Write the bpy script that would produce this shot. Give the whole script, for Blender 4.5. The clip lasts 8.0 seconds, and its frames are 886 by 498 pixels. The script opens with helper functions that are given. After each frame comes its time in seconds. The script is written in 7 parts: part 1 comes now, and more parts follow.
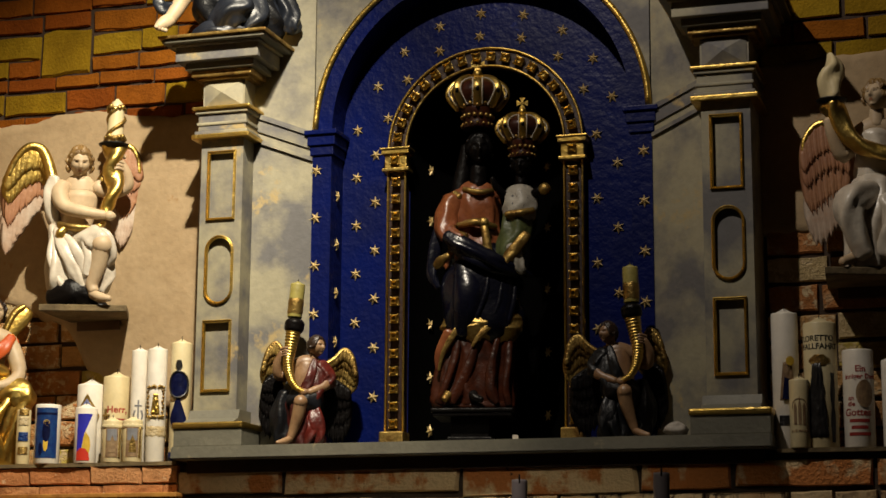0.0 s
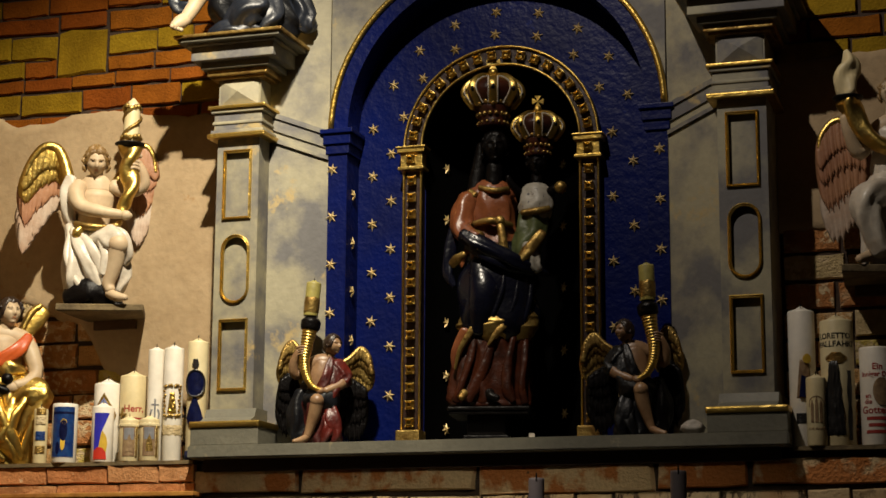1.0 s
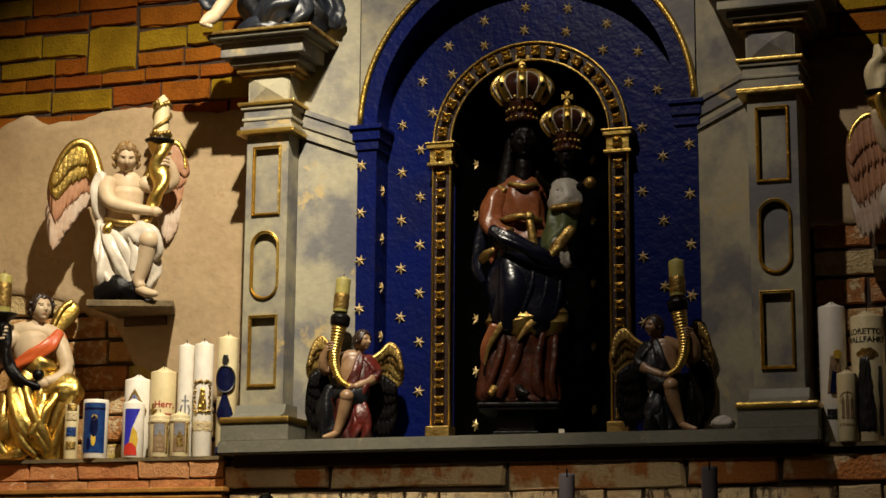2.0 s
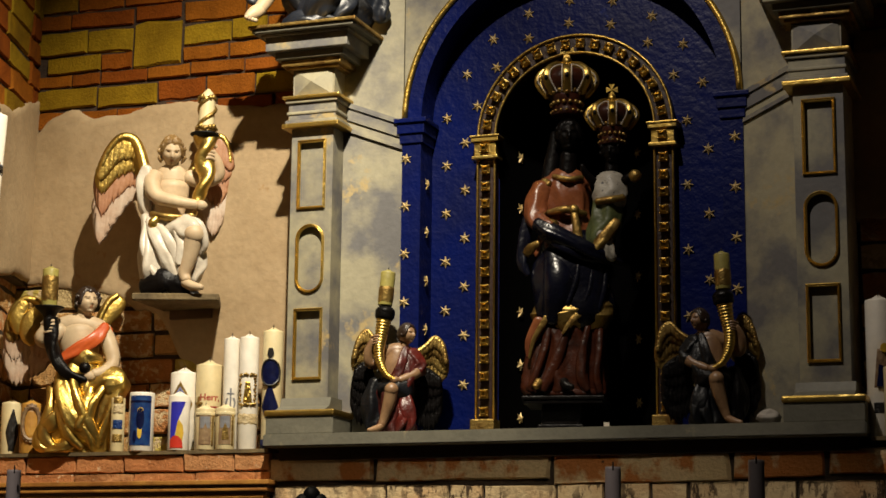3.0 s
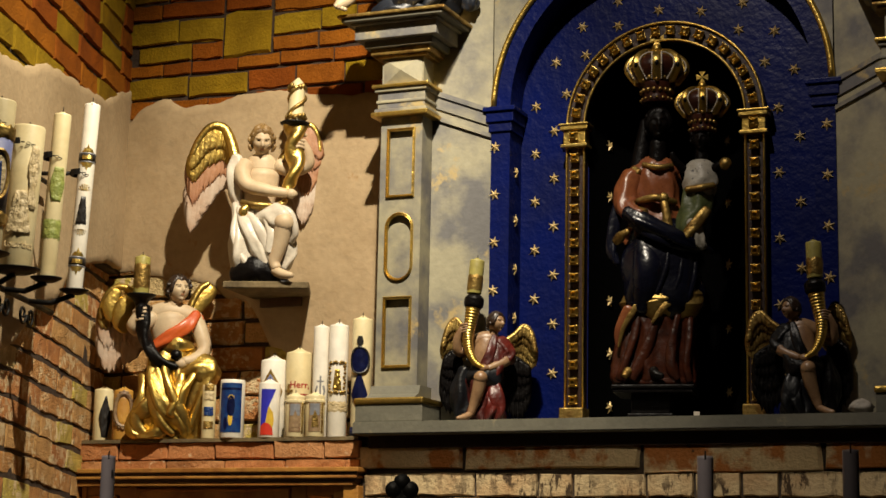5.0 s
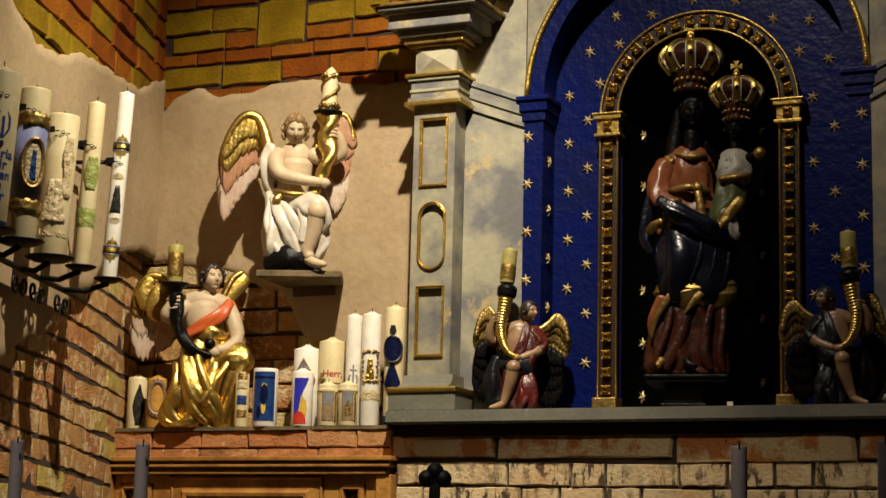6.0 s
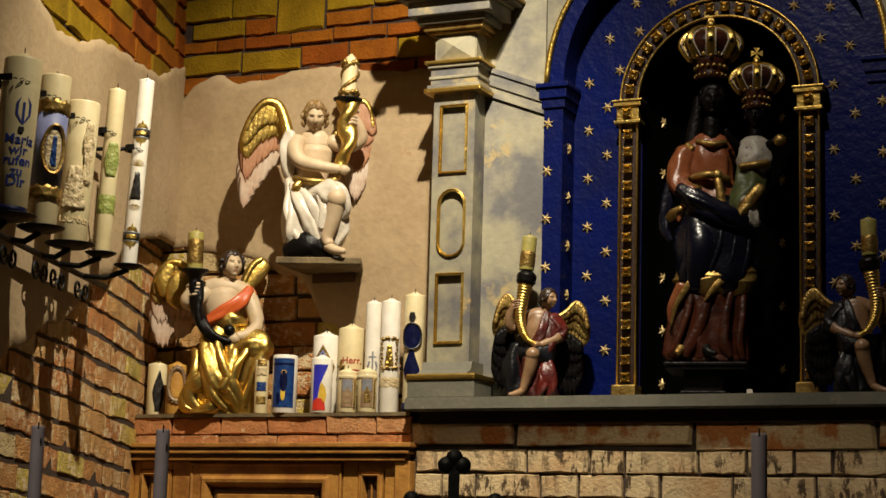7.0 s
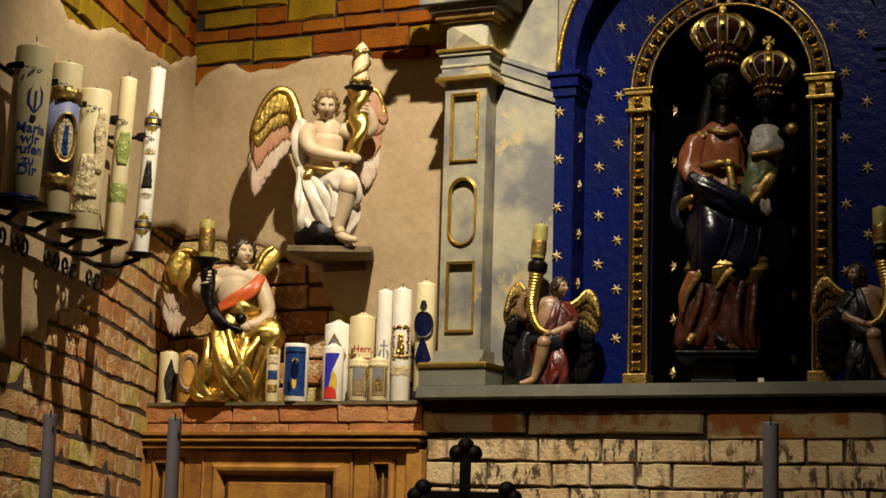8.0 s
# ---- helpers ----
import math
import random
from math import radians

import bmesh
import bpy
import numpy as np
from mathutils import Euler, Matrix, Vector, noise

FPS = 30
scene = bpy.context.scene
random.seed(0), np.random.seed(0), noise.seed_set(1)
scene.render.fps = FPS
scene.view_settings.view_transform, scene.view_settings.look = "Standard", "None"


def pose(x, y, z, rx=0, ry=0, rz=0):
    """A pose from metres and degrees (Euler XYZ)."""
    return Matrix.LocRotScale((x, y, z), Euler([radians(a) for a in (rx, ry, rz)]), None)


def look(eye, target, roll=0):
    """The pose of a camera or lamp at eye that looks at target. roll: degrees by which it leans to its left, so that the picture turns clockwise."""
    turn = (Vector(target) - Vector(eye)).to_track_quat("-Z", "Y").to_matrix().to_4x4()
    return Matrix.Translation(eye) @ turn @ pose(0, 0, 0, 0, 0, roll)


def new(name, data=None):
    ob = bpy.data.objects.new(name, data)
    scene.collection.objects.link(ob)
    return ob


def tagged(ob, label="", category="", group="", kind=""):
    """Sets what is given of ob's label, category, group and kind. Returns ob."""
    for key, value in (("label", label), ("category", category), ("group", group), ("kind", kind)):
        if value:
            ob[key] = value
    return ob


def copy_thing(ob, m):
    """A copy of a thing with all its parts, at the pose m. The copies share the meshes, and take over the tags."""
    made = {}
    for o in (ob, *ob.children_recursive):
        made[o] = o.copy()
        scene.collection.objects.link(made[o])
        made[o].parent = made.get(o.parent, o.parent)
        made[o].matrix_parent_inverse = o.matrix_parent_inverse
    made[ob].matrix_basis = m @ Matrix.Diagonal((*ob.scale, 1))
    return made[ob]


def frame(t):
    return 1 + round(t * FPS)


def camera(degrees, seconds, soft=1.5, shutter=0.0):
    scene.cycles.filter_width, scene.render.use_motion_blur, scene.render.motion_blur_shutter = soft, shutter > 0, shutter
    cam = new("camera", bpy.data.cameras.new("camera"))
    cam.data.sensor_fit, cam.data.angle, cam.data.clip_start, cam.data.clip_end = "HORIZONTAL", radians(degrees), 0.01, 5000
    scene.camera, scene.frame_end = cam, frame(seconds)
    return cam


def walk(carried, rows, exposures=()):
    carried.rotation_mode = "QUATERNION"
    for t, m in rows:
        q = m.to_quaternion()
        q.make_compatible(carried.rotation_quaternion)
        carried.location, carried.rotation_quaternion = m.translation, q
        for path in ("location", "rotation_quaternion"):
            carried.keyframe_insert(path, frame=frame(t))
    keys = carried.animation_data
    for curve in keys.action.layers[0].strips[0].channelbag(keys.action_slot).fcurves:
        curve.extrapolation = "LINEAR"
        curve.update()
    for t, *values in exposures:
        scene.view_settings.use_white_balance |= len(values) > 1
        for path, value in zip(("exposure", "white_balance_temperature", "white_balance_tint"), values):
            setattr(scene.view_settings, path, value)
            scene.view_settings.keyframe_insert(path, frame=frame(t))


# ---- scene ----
# ---------------------------------------------------------------- camera: a pan on a stand, the lens a little before the pivot
cam = camera(26.73, 8.0, soft=1.6)
EYE, ARM = 1.65, 0.15
PAN = [
    (0.0, 17.513, 11.275, -0.380), (0.5, 17.780, 11.254, -0.380), (1.0, 17.998, 11.226, -0.330),
    (2.5, 19.538, 10.994, -0.534), (3.0, 20.251, 10.882, -0.634), (3.5, 20.990, 10.791, -0.703),
    (4.0, 21.709, 10.724, -0.800), (4.5, 22.357, 10.628, -0.993), (6.0, 23.953, 10.148, -1.437),
    (6.5, 24.297, 9.940, -1.591), (7.0, 24.533, 9.745, -1.625), (7.5, 24.682, 9.539, -1.668), (8.0, 24.864, 9.392, -1.690),
]


def ahead(yaw, pitch):
    a, b = radians(yaw), radians(pitch)
    return Vector((-math.sin(a) * math.cos(b), math.cos(a) * math.cos(b), math.sin(b)))


PIVOT = Vector((0, 0, EYE)) - ARM * ahead(17.513, 11.275)


def aim(yaw, pitch, roll):
    eye = PIVOT + ARM * ahead(yaw, pitch)
    return look(eye, eye + ahead(yaw, pitch), -roll)


walk(cam, [(t, aim(yaw, pitch, roll)) for t, yaw, pitch, roll in PAN], exposures=((0.0, 0.0), (8.0, 0.0)))

# ---------------------------------------------------------------- light: two warm spot lamps high before the shrine, an added fill beside one, faint room light
world = bpy.data.worlds.new("room_dusk")
scene.world = world
world.use_nodes = True
world.node_tree.nodes["Background"].inputs[0].default_value = (1.0, 0.85, 0.65, 1)
world.node_tree.nodes["Background"].inputs[1].default_value = 0.002


def spot_lamp(name, eye, target, power, cone, blend, radius, colour):
    data = bpy.data.lights.new(name, "SPOT")
    data.energy, data.spot_size, data.spot_blend, data.shadow_soft_size = power, radians(cone), blend, radius
    data.color = colour
    ob = new(name, data)
    ob.matrix_world = look(eye, target)
    return ob


spot_lamp("shrine_spot_light", (-1.58, 3.5, 4.75), (-2.93, 5.06, 2.10), 680, 63, 1.0, 0.024, (1.0, 0.89, 0.68))
# added weak fill without a source of its own, lifts the arch and right side
spot_lamp("arch_spot_light", (-1.50, 3.5, 4.75), (-1.05, 5.2, 3.2), 115, 104, 0.8, 0.024, (1.0, 0.88, 0.74))
spot_lamp("altar_spot_light", (-1.4, 0.8, 5.0), (-1.5, 3.6, 1.8), 270, 37, 0.7, 0.05, (1.0, 0.88, 0.68))

# ---------------------------------------------------------------- materials


def mat(name, col, rough=0.6, metal=0.0, col2=None, scale=6.0, bump=0.15, fine=70.0, ramp=(0.35, 0.65), specks=None, speck_scale=25.0, speck_at=0.66, tones=None, spec=0.5, coat=0.0, rvar=0.15, world_scale=False, streak=1.0, patchy=False):
    """A surface with patches (col to col2), fine grain as relief, specks of wear, and tones that differ from piece to piece."""
    m = bpy.data.materials.new(name)
    m.use_nodes = True
    nt = m.node_tree
    N, L = nt.nodes, nt.links
    b = N["Principled BSDF"]
    tc = N.new("ShaderNodeTexCoord")
    oi = N.new("ShaderNodeObjectInfo")
    mul = N.new("ShaderNodeVectorMath")
    mul.operation = "MULTIPLY_ADD"
    comb = N.new("ShaderNodeCombineXYZ")
    for i in range(3):
        L.new(oi.outputs["Random"], comb.inputs[i])
    mul.inputs[1].default_value = (31, 17, 23)
    L.new(comb.outputs[0], mul.inputs[0])
    if world_scale:
        L.new(N.new("ShaderNodeNewGeometry").outputs["Position"], mul.inputs[2])
    else:
        L.new(tc.outputs["Object"], mul.inputs[2])
    vec = mul.outputs[0]

    def noise_tex(sc, detail=5.0, ro=0.6):
        n = N.new("ShaderNodeTexNoise")
        n.inputs["Scale"].default_value, n.inputs["Detail"].default_value, n.inputs["Roughness"].default_value = sc, detail, ro
        L.new(vec, n.inputs["Vector"])
        return n.outputs[0]

    def mix(fac, a, c):
        x = N.new("ShaderNodeMix")
        x.data_type = "RGBA"
        if isinstance(fac, float):
            x.inputs[0].default_value = fac
        else:
            L.new(fac, x.inputs[0])
        for s, v in ((x.inputs[6], a), (x.inputs[7], c)):
            if isinstance(v, tuple):
                s.default_value = (*v, 1)
            else:
                L.new(v, s)
        return x.outputs[2]

    def step(src, lo, hi):
        r = N.new("ShaderNodeMapRange")
        r.inputs[1].default_value, r.inputs[2].default_value = lo, hi
        L.new(src, r.inputs[0])
        return r.outputs[0]

    c = col
    if tones:
        r = N.new("ShaderNodeValToRGB")
        r.color_ramp.interpolation = "CONSTANT"
        els = r.color_ramp.elements
        els.remove(els[1])
        els[0].color = (*tones[0], 1)
        for i, t in enumerate(tones[1:], 1):
            els.new(i / len(tones)).color = (*t, 1)
        L.new(oi.outputs["Random"], r.inputs[0])
        c = r.outputs[0]
    col2 = col2 or tuple(v * 0.72 for v in col)
    n1 = noise_tex(scale)
    n2 = noise_tex(fine, 3.0)
    if tones:
        dark = N.new("ShaderNodeMix")
        dark.data_type, dark.blend_type = "RGBA", "MULTIPLY"
        dark.inputs[0].default_value = 1.0
        L.new(c, dark.inputs[6])
        L.new(mix(step(n1, *ramp), (1, 1, 1), (0.68, 0.66, 0.62)), dark.inputs[7])
        c = dark.outputs[2]
    else:
        c = mix(step(n1, *ramp), c, col2)
    g = N.new("ShaderNodeMix")
    g.data_type, g.blend_type = "RGBA", "MULTIPLY"
    g.inputs[0].default_value = 1.0
    L.new(c, g.inputs[6])
    L.new(mix(step(n2, 0.3, 0.7), (0.86, 0.86, 0.86), (1, 1, 1)), g.inputs[7])
    c = g.outputs[2]
    if specks:
        sn = noise_tex(speck_scale, 6.0, 0.7)
        if streak != 1.0:
            st = N.new("ShaderNodeVectorMath")
            st.operation = "MULTIPLY"
            st.inputs[1].default_value = (1, 1, streak)
            L.new(vec, st.inputs[0])
            L.new(st.outputs[0], sn.node.inputs["Vector"])
        fac = step(sn, speck_at, speck_at + 0.05)
        if patchy:
            both = N.new("ShaderNodeMath")
            both.operation = "MULTIPLY"
            L.new(fac, both.inputs[0])
            L.new(step(noise_tex(6.0, 2.0), 0.42, 0.55), both.inputs[1])
            fac = both.outputs[0]
        c = mix(fac, c, specks)
    L.new(c, b.inputs["Base Color"])
    rr = N.new("ShaderNodeMapRange")
    rr.inputs[3].default_value, rr.inputs[4].default_value = max(rough - rvar, 0.03), min(rough + rvar, 1)
    L.new(n1, rr.inputs[0])
    L.new(rr.outputs[0], b.inputs["Roughness"])
    b.inputs["Metallic"].default_value = metal
    b.inputs["Specular IOR Level"].default_value = spec
    b.inputs["Coat Weight"].default_value = coat
    if bump:
        add = N.new("ShaderNodeMath")
        add.operation = "ADD"
        L.new(n1, add.inputs[0])
        L.new(n2, add.inputs[1])
        bp = N.new("ShaderNodeBump")
        bp.inputs["Strength"].default_value, bp.inputs["Distance"].default_value = bump, 0.01
        L.new(add.outputs[0], bp.inputs["Height"])
        L.new(bp.outputs[0], b.inputs["Normal"])
    return m


PLASTER = mat("cream_plaster", (0.42, 0.305, 0.175), 0.85, col2=(0.32, 0.222, 0.118), scale=2.6, ramp=(0.42, 0.66), bump=0.25, fine=45, specks=(0.31, 0.18, 0.075), speck_scale=5, speck_at=0.64)
def painted_brick(name, tones):
    return mat(name, tones[0], 0.85, spec=0.15, tones=tones, scale=9, bump=0.5, fine=120, specks=(0.15, 0.06, 0.012), speck_scale=26, speck_at=0.68, world_scale=True)


ORANGE_BRICK = painted_brick("orange_painted_brick", ((0.26, 0.070, 0.0036), (0.23, 0.055, 0.003), (0.29, 0.092, 0.0045), (0.26, 0.077, 0.004)))
YELLOW_BRICK = painted_brick("yellow_painted_brick", ((0.27, 0.16, 0.005), (0.24, 0.135, 0.0045), (0.30, 0.185, 0.007)))
WORN_BRICK = mat("worn_brick", (0.4, 0.2, 0.1), 0.9, tones=((0.56, 0.27, 0.085), (0.52, 0.21, 0.06), (0.58, 0.44, 0.09), (0.58, 0.32, 0.11), (0.60, 0.45, 0.22), (0.56, 0.27, 0.08)), scale=20, bump=0.9, fine=140, specks=(0.62, 0.47, 0.27), speck_scale=30, speck_at=0.50, world_scale=True, patchy=True)
WHITE_BRICK = mat("whitewashed_brick", (0.56, 0.42, 0.23), 0.9, col2=(0.46, 0.28, 0.13), scale=7, ramp=(0.46, 0.70), bump=0.5, fine=90, specks=(0.06, 0.034, 0.014), speck_scale=46, speck_at=0.50, world_scale=True, streak=0.35, patchy=True)
FLAKED_BRICK = mat("flaked_red_brick", (0.74, 0.55, 0.30), 0.9, col2=(0.55, 0.20, 0.05), scale=6, ramp=(0.50, 0.56), bump=0.8, fine=90, specks=(0.10, 0.05, 0.02), speck_scale=36, speck_at=0.62, world_scale=True, patchy=True)
TRIM_BRICK = mat("flat_red_brick", (0.42, 0.15, 0.065), 0.85, tones=((0.52, 0.21, 0.07), (0.55, 0.26, 0.10), (0.50, 0.19, 0.06)), scale=18, bump=0.5, fine=110, specks=(0.60, 0.42, 0.25), speck_scale=40, speck_at=0.62, world_scale=True)
MORTAR = mat("dark_mortar", (0.05, 0.028, 0.016), 0.95, scale=10, bump=0.5)
PALE_MORTAR = mat("old_mortar", (0.06, 0.04, 0.026), 0.95, scale=14, bump=0.6)
GREY_STONE = mat("grey_marbled_paint", (0.31, 0.28, 0.185), 0.65, col2=(0.125, 0.12, 0.12), scale=4.5, ramp=(0.42, 0.60), bump=0.12, fine=50, specks=(0.36, 0.27, 0.12), speck_scale=3.2, speck_at=0.60)
GREY_LEDGE = mat("grey_painted_ledge", (0.17, 0.16, 0.12), 0.6, col2=(0.11, 0.105, 0.08), scale=4, bump=0.15, fine=60, specks=(0.25, 0.21, 0.13), speck_scale=3.5, speck_at=0.62)
SHELF_STONE = mat("worn_olive_slab", (0.19, 0.135, 0.06), 0.8, col2=(0.09, 0.062, 0.028), scale=14, bump=0.4)
GOLD = mat("gold_leaf", (0.72, 0.51, 0.15), 0.38, 1.0, col2=(0.58, 0.38, 0.08), scale=16, bump=0.25, fine=60, rvar=0.12)
OLD_GOLD = mat("worn_gilding", (0.52, 0.36, 0.11), 0.45, 0.9, col2=(0.20, 0.11, 0.03), scale=22, bump=0.3, fine=90)
BLUE = mat("ultramarine_paint", (0.0008, 0.0058, 0.082), 0.42, spec=0.16, col2=(0.0012, 0.0045, 0.055), scale=5, bump=0.28, fine=40, specks=(0.004, 0.013, 0.12), speck_scale=14, speck_at=0.66)
# niche lining: the recess's shade is put into this near-zero colour
NICHE_BLACK = mat("niche_shade_black", (0.002, 0.002, 0.002), 0.85, spec=0.03, scale=6, bump=0.1)
WOOD = mat("stained_pine", (0.46, 0.22, 0.045), 0.5, col2=(0.28, 0.11, 0.022), scale=9, ramp=(0.4, 0.62), bump=0.25, fine=60, specks=(0.03, 0.012, 0.005), speck_scale=13, speck_at=0.67)
DARK_WOOD = mat("darker_wood", (0.10, 0.045, 0.015), 0.5, scale=10, bump=0.2)
# unseen walls, ceiling and floor: colours darkened to hold down bounced light
LOW_BOUNCE_PLASTER = mat("low_bounce_plaster", (0.07, 0.05, 0.035), 0.9, scale=4, bump=0.3)
STONE_FLOOR = mat("floor_stone", (0.13, 0.115, 0.095), 0.6, scale=3, bump=0.1)
IRON = mat("black_iron", (0.012, 0.011, 0.01), 0.55, 0.6, scale=20, bump=0.2)

# ---------------------------------------------------------------- mesh helpers


def box(bm, x0, x1, y0, y1, z0, z1, m=0, bevel=0.0):
    vs = [bm.verts.new(p) for p in ((x0, y0, z0), (x1, y0, z0), (x1, y1, z0), (x0, y1, z0), (x0, y0, z1), (x1, y0, z1), (x1, y1, z1), (x0, y1, z1))]
    fs = [bm.faces.new([vs[i] for i in q]) for q in ((3, 2, 1, 0), (4, 5, 6, 7), (0, 1, 5, 4), (1, 2, 6, 5), (2, 3, 7, 6), (3, 0, 4, 7))]
    for f in fs:
        f.material_index = m
    if bevel:
        es = list({e for f in fs for e in f.edges})
        bmesh.ops.bevel(bm, geom=es, offset=bevel, segments=2, profile=0.6, affect="EDGES")
    return vs


def prism(bm, outline, axis, lo, hi, m=0):
    """An outline of (a, b) pulled along an axis: along x the pairs are (y, z), along y (x, z), along z (x, y)."""
    def at(a, b, c):
        return {"x": (c, a, b), "y": (a, c, b), "z": (a, b, c)}[axis]
    lows = [bm.verts.new(at(a, b, lo)) for a, b in outline]
    highs = [bm.verts.new(at(a, b, hi)) for a, b in outline]
    n = len(outline)
    fs = [bm.faces.new([lows[i], lows[(i + 1) % n], highs[(i + 1) % n], highs[i]]) for i in range(n)]
    fs += [bm.faces.new(lows[::-1]), bm.faces.new(highs)]
    for f in fs:
        f.material_index = m
    bmesh.ops.recalc_face_normals(bm, faces=fs)
    return fs


def sweep(bm, path, profile, side, m=0, closed=False, smooth=False):
    """A profile of (out, across) carried along a path; side is the direction that 'out' has everywhere (a vector)."""
    side = Vector(side).normalized()
    n = len(path)
    rings = []
    for i, p in enumerate(path):
        p = Vector(p)
        if closed:
            a, c = Vector(path[i - 1]), Vector(path[(i + 1) % n])
        else:
            a, c = Vector(path[max(i - 1, 0)]), Vector(path[min(i + 1, n - 1)])
        d1, d2 = (p - a), (c - p)
        d1 = d1.normalized() if d1.length > 1e-9 else d2.normalized()
        d2 = d2.normalized() if d2.length > 1e-9 else d1
        n1, n2 = side.cross(d1), side.cross(d2)
        mid = (n1 + n2).normalized()
        k = 1 / max(mid.dot(n1), 0.4)
        rings.append([bm.verts.new(p + side * o + mid * w * k) for o, w in profile])
    q = len(profile)
    out = []
    for i in range(n if closed else n - 1):
        r, s = rings[i], rings[(i + 1) % n]
        out += [bm.faces.new([r[j], r[(j + 1) % q], s[(j + 1) % q], s[j]]) for j in range(q)]
    if not closed:
        out += [bm.faces.new(rings[0][::-1]), bm.faces.new(rings[-1])]
    for f in out:
        f.material_index, f.smooth = m, smooth
    bmesh.ops.recalc_face_normals(bm, faces=out)
    return out


def lathe(bm, profile, seg=20, m=0, at=(0, 0, 0), smooth=True, tilt=None):
    """A profile of (radius, height) turned round the z axis."""
    o = Vector(at)
    rings = []
    for r, z in profile:
        if r < 1e-6:
            rings.append([bm.verts.new(o + (tilt @ Vector((0, 0, z)) if tilt else Vector((0, 0, z))))])
        else:
            ring = []
            for k in range(seg):
                a = 2 * math.pi * k / seg
                v = Vector((r * math.cos(a), r * math.sin(a), z))
                ring.append(bm.verts.new(o + (tilt @ v if tilt else v)))
            rings.append(ring)
    for a, b in zip(rings, rings[1:]):
        for k in range(seg):
            c = (k + 1) % seg
            if len(a) == 1 and len(b) == 1:
                break
            if len(a) == 1:
                f = bm.faces.new([a[0], b[c], b[k]])
            elif len(b) == 1:
                f = bm.faces.new([a[k], a[c], b[0]])
            else:
                f = bm.faces.new([a[k], a[c], b[c], b[k]])
            f.material_index, f.smooth = m, smooth
    for ring, flip in ((rings[0], True), (rings[-1], False)):
        if len(ring) > 2:
            f = bm.faces.new(ring[::-1] if flip else ring)
            f.material_index = m


def ball(bm, c, r, m, seg=16, lump=0.0, seed=0.0):
    rx, ry, rz = r if isinstance(r, tuple) else (r, r, r)
    rows = seg // 2 + 2
    grid = []
    for j in range(rows + 1):
        e = -math.pi / 2 + math.pi * j / rows
        ring = []
        for k in range(seg):
            a = 2 * math.pi * k / seg
            v = Vector((math.cos(e) * math.cos(a), math.cos(e) * math.sin(a), math.sin(e)))
            w = 1 + lump * noise.noise(v * 2.6 + Vector((seed, seed, 0)))
            ring.append(bm.verts.new((c[0] + rx * v.x * w, c[1] + ry * v.y * w, c[2] + rz * v.z * w)))
            if j in (0, rows):
                break
        grid.append(ring)
    for p, q in zip(grid, grid[1:]):
        for k in range(seg):
            vs = [p[k % len(p)], p[(k + 1) % len(p)], q[(k + 1) % len(q)], q[k % len(q)]]
            vs = list(dict.fromkeys(vs))
            if len(vs) > 2:
                f = bm.faces.new(vs)
                f.material_index, f.smooth = m, True


def mesh_object(name, bm, mats, parent=None, label=""):
    me = bpy.data.meshes.new(name)
    bm.to_mesh(me)
    bm.free()
    for m in (mats if isinstance(mats, (list, tuple)) else [mats]):
        me.materials.append(m)
    ob = new(name, me)
    ob.parent = parent
    if label:
        ob["label"] = label
    return ob


def part(name, bm, material, parent, label=""):
    return mesh_object(name, bm, material, parent, label)


def setting(name, bm, mats, label, category):
    return tagged(mesh_object(name, bm, mats), label, category, kind="structure")


def thing(name, at, label, category, group="", turn=0.0):
    ob = new(name)
    ob.matrix_world = pose(*at, 0, 0, turn)
    return tagged(ob, label, category, group)


def arc(cx, cz, r, y, a0=180.0, a1=0.0, n=32):
    return [(cx + r * math.cos(radians(a0 + (a1 - a0) * i / n)), y, cz + r * math.sin(radians(a0 + (a1 - a0) * i / n))) for i in range(n + 1)]


# ---------------------------------------------------------------- the plan
MID = -1.545            # middle of the shrine
WALL_Y = 5.30           # upper wall beside the shrine
LOW_Y = 5.10            # lower, thicker brick wall
SHELF_Z = 2.105         # top of the lower wall, where the candles stand
LEDGE_Z = 2.150         # top of the shrine's ledge
CORNER = (-3.45, WALL_Y)
BEND = (-2.55, 2.36)    # end of the slanting wall
CORNER_LOW = (-3.490, WALL_Y)   # the bare brick below the plaster lies further back
SET_BACK = 2.69

bm = bmesh.new()
box(bm, -4.5, 3.2, -4.0, 6.4, -0.2, 0.0)
setting("floor", bm, STONE_FLOOR, "worn grey stone chapel floor", "floor")
bm = bmesh.new()
box(bm, -4.5, 3.2, -4.0, 6.4, 5.6, 5.8)
setting("ceiling", bm, LOW_BOUNCE_PLASTER, "unseen chapel ceiling, dark to cut bounced light", "ceiling")
# the slanting wall
bm = bmesh.new()
prism(bm, [CORNER_LOW, BEND, (-2.55, -4.0), (-4.5, -4.0), (-4.5, WALL_Y)], "z", 0.0, SET_BACK)
prism(bm, [CORNER, BEND, (-2.55, -4.0), (-4.5, -4.0), (-4.5, WALL_Y)], "z", SET_BACK, 5.6)
wall_west = setting("wall_west", bm, [MORTAR], "slanting wall of worn brick under old cream plaster", "wall")
bm = bmesh.new()
box(bm, 3.0, 3.2, -4.0, 6.4, 0, 5.6)
setting("wall_east", bm, LOW_BOUNCE_PLASTER, "unseen side wall, dark to cut bounced light", "wall")
bm = bmesh.new()
box(bm, -4.5, 3.2, -4.2, -4.0, 0, 5.6)
setting("wall_south", bm, LOW_BOUNCE_PLASTER, "unseen wall at the back of the chapel, dark to cut bounced light", "wall")
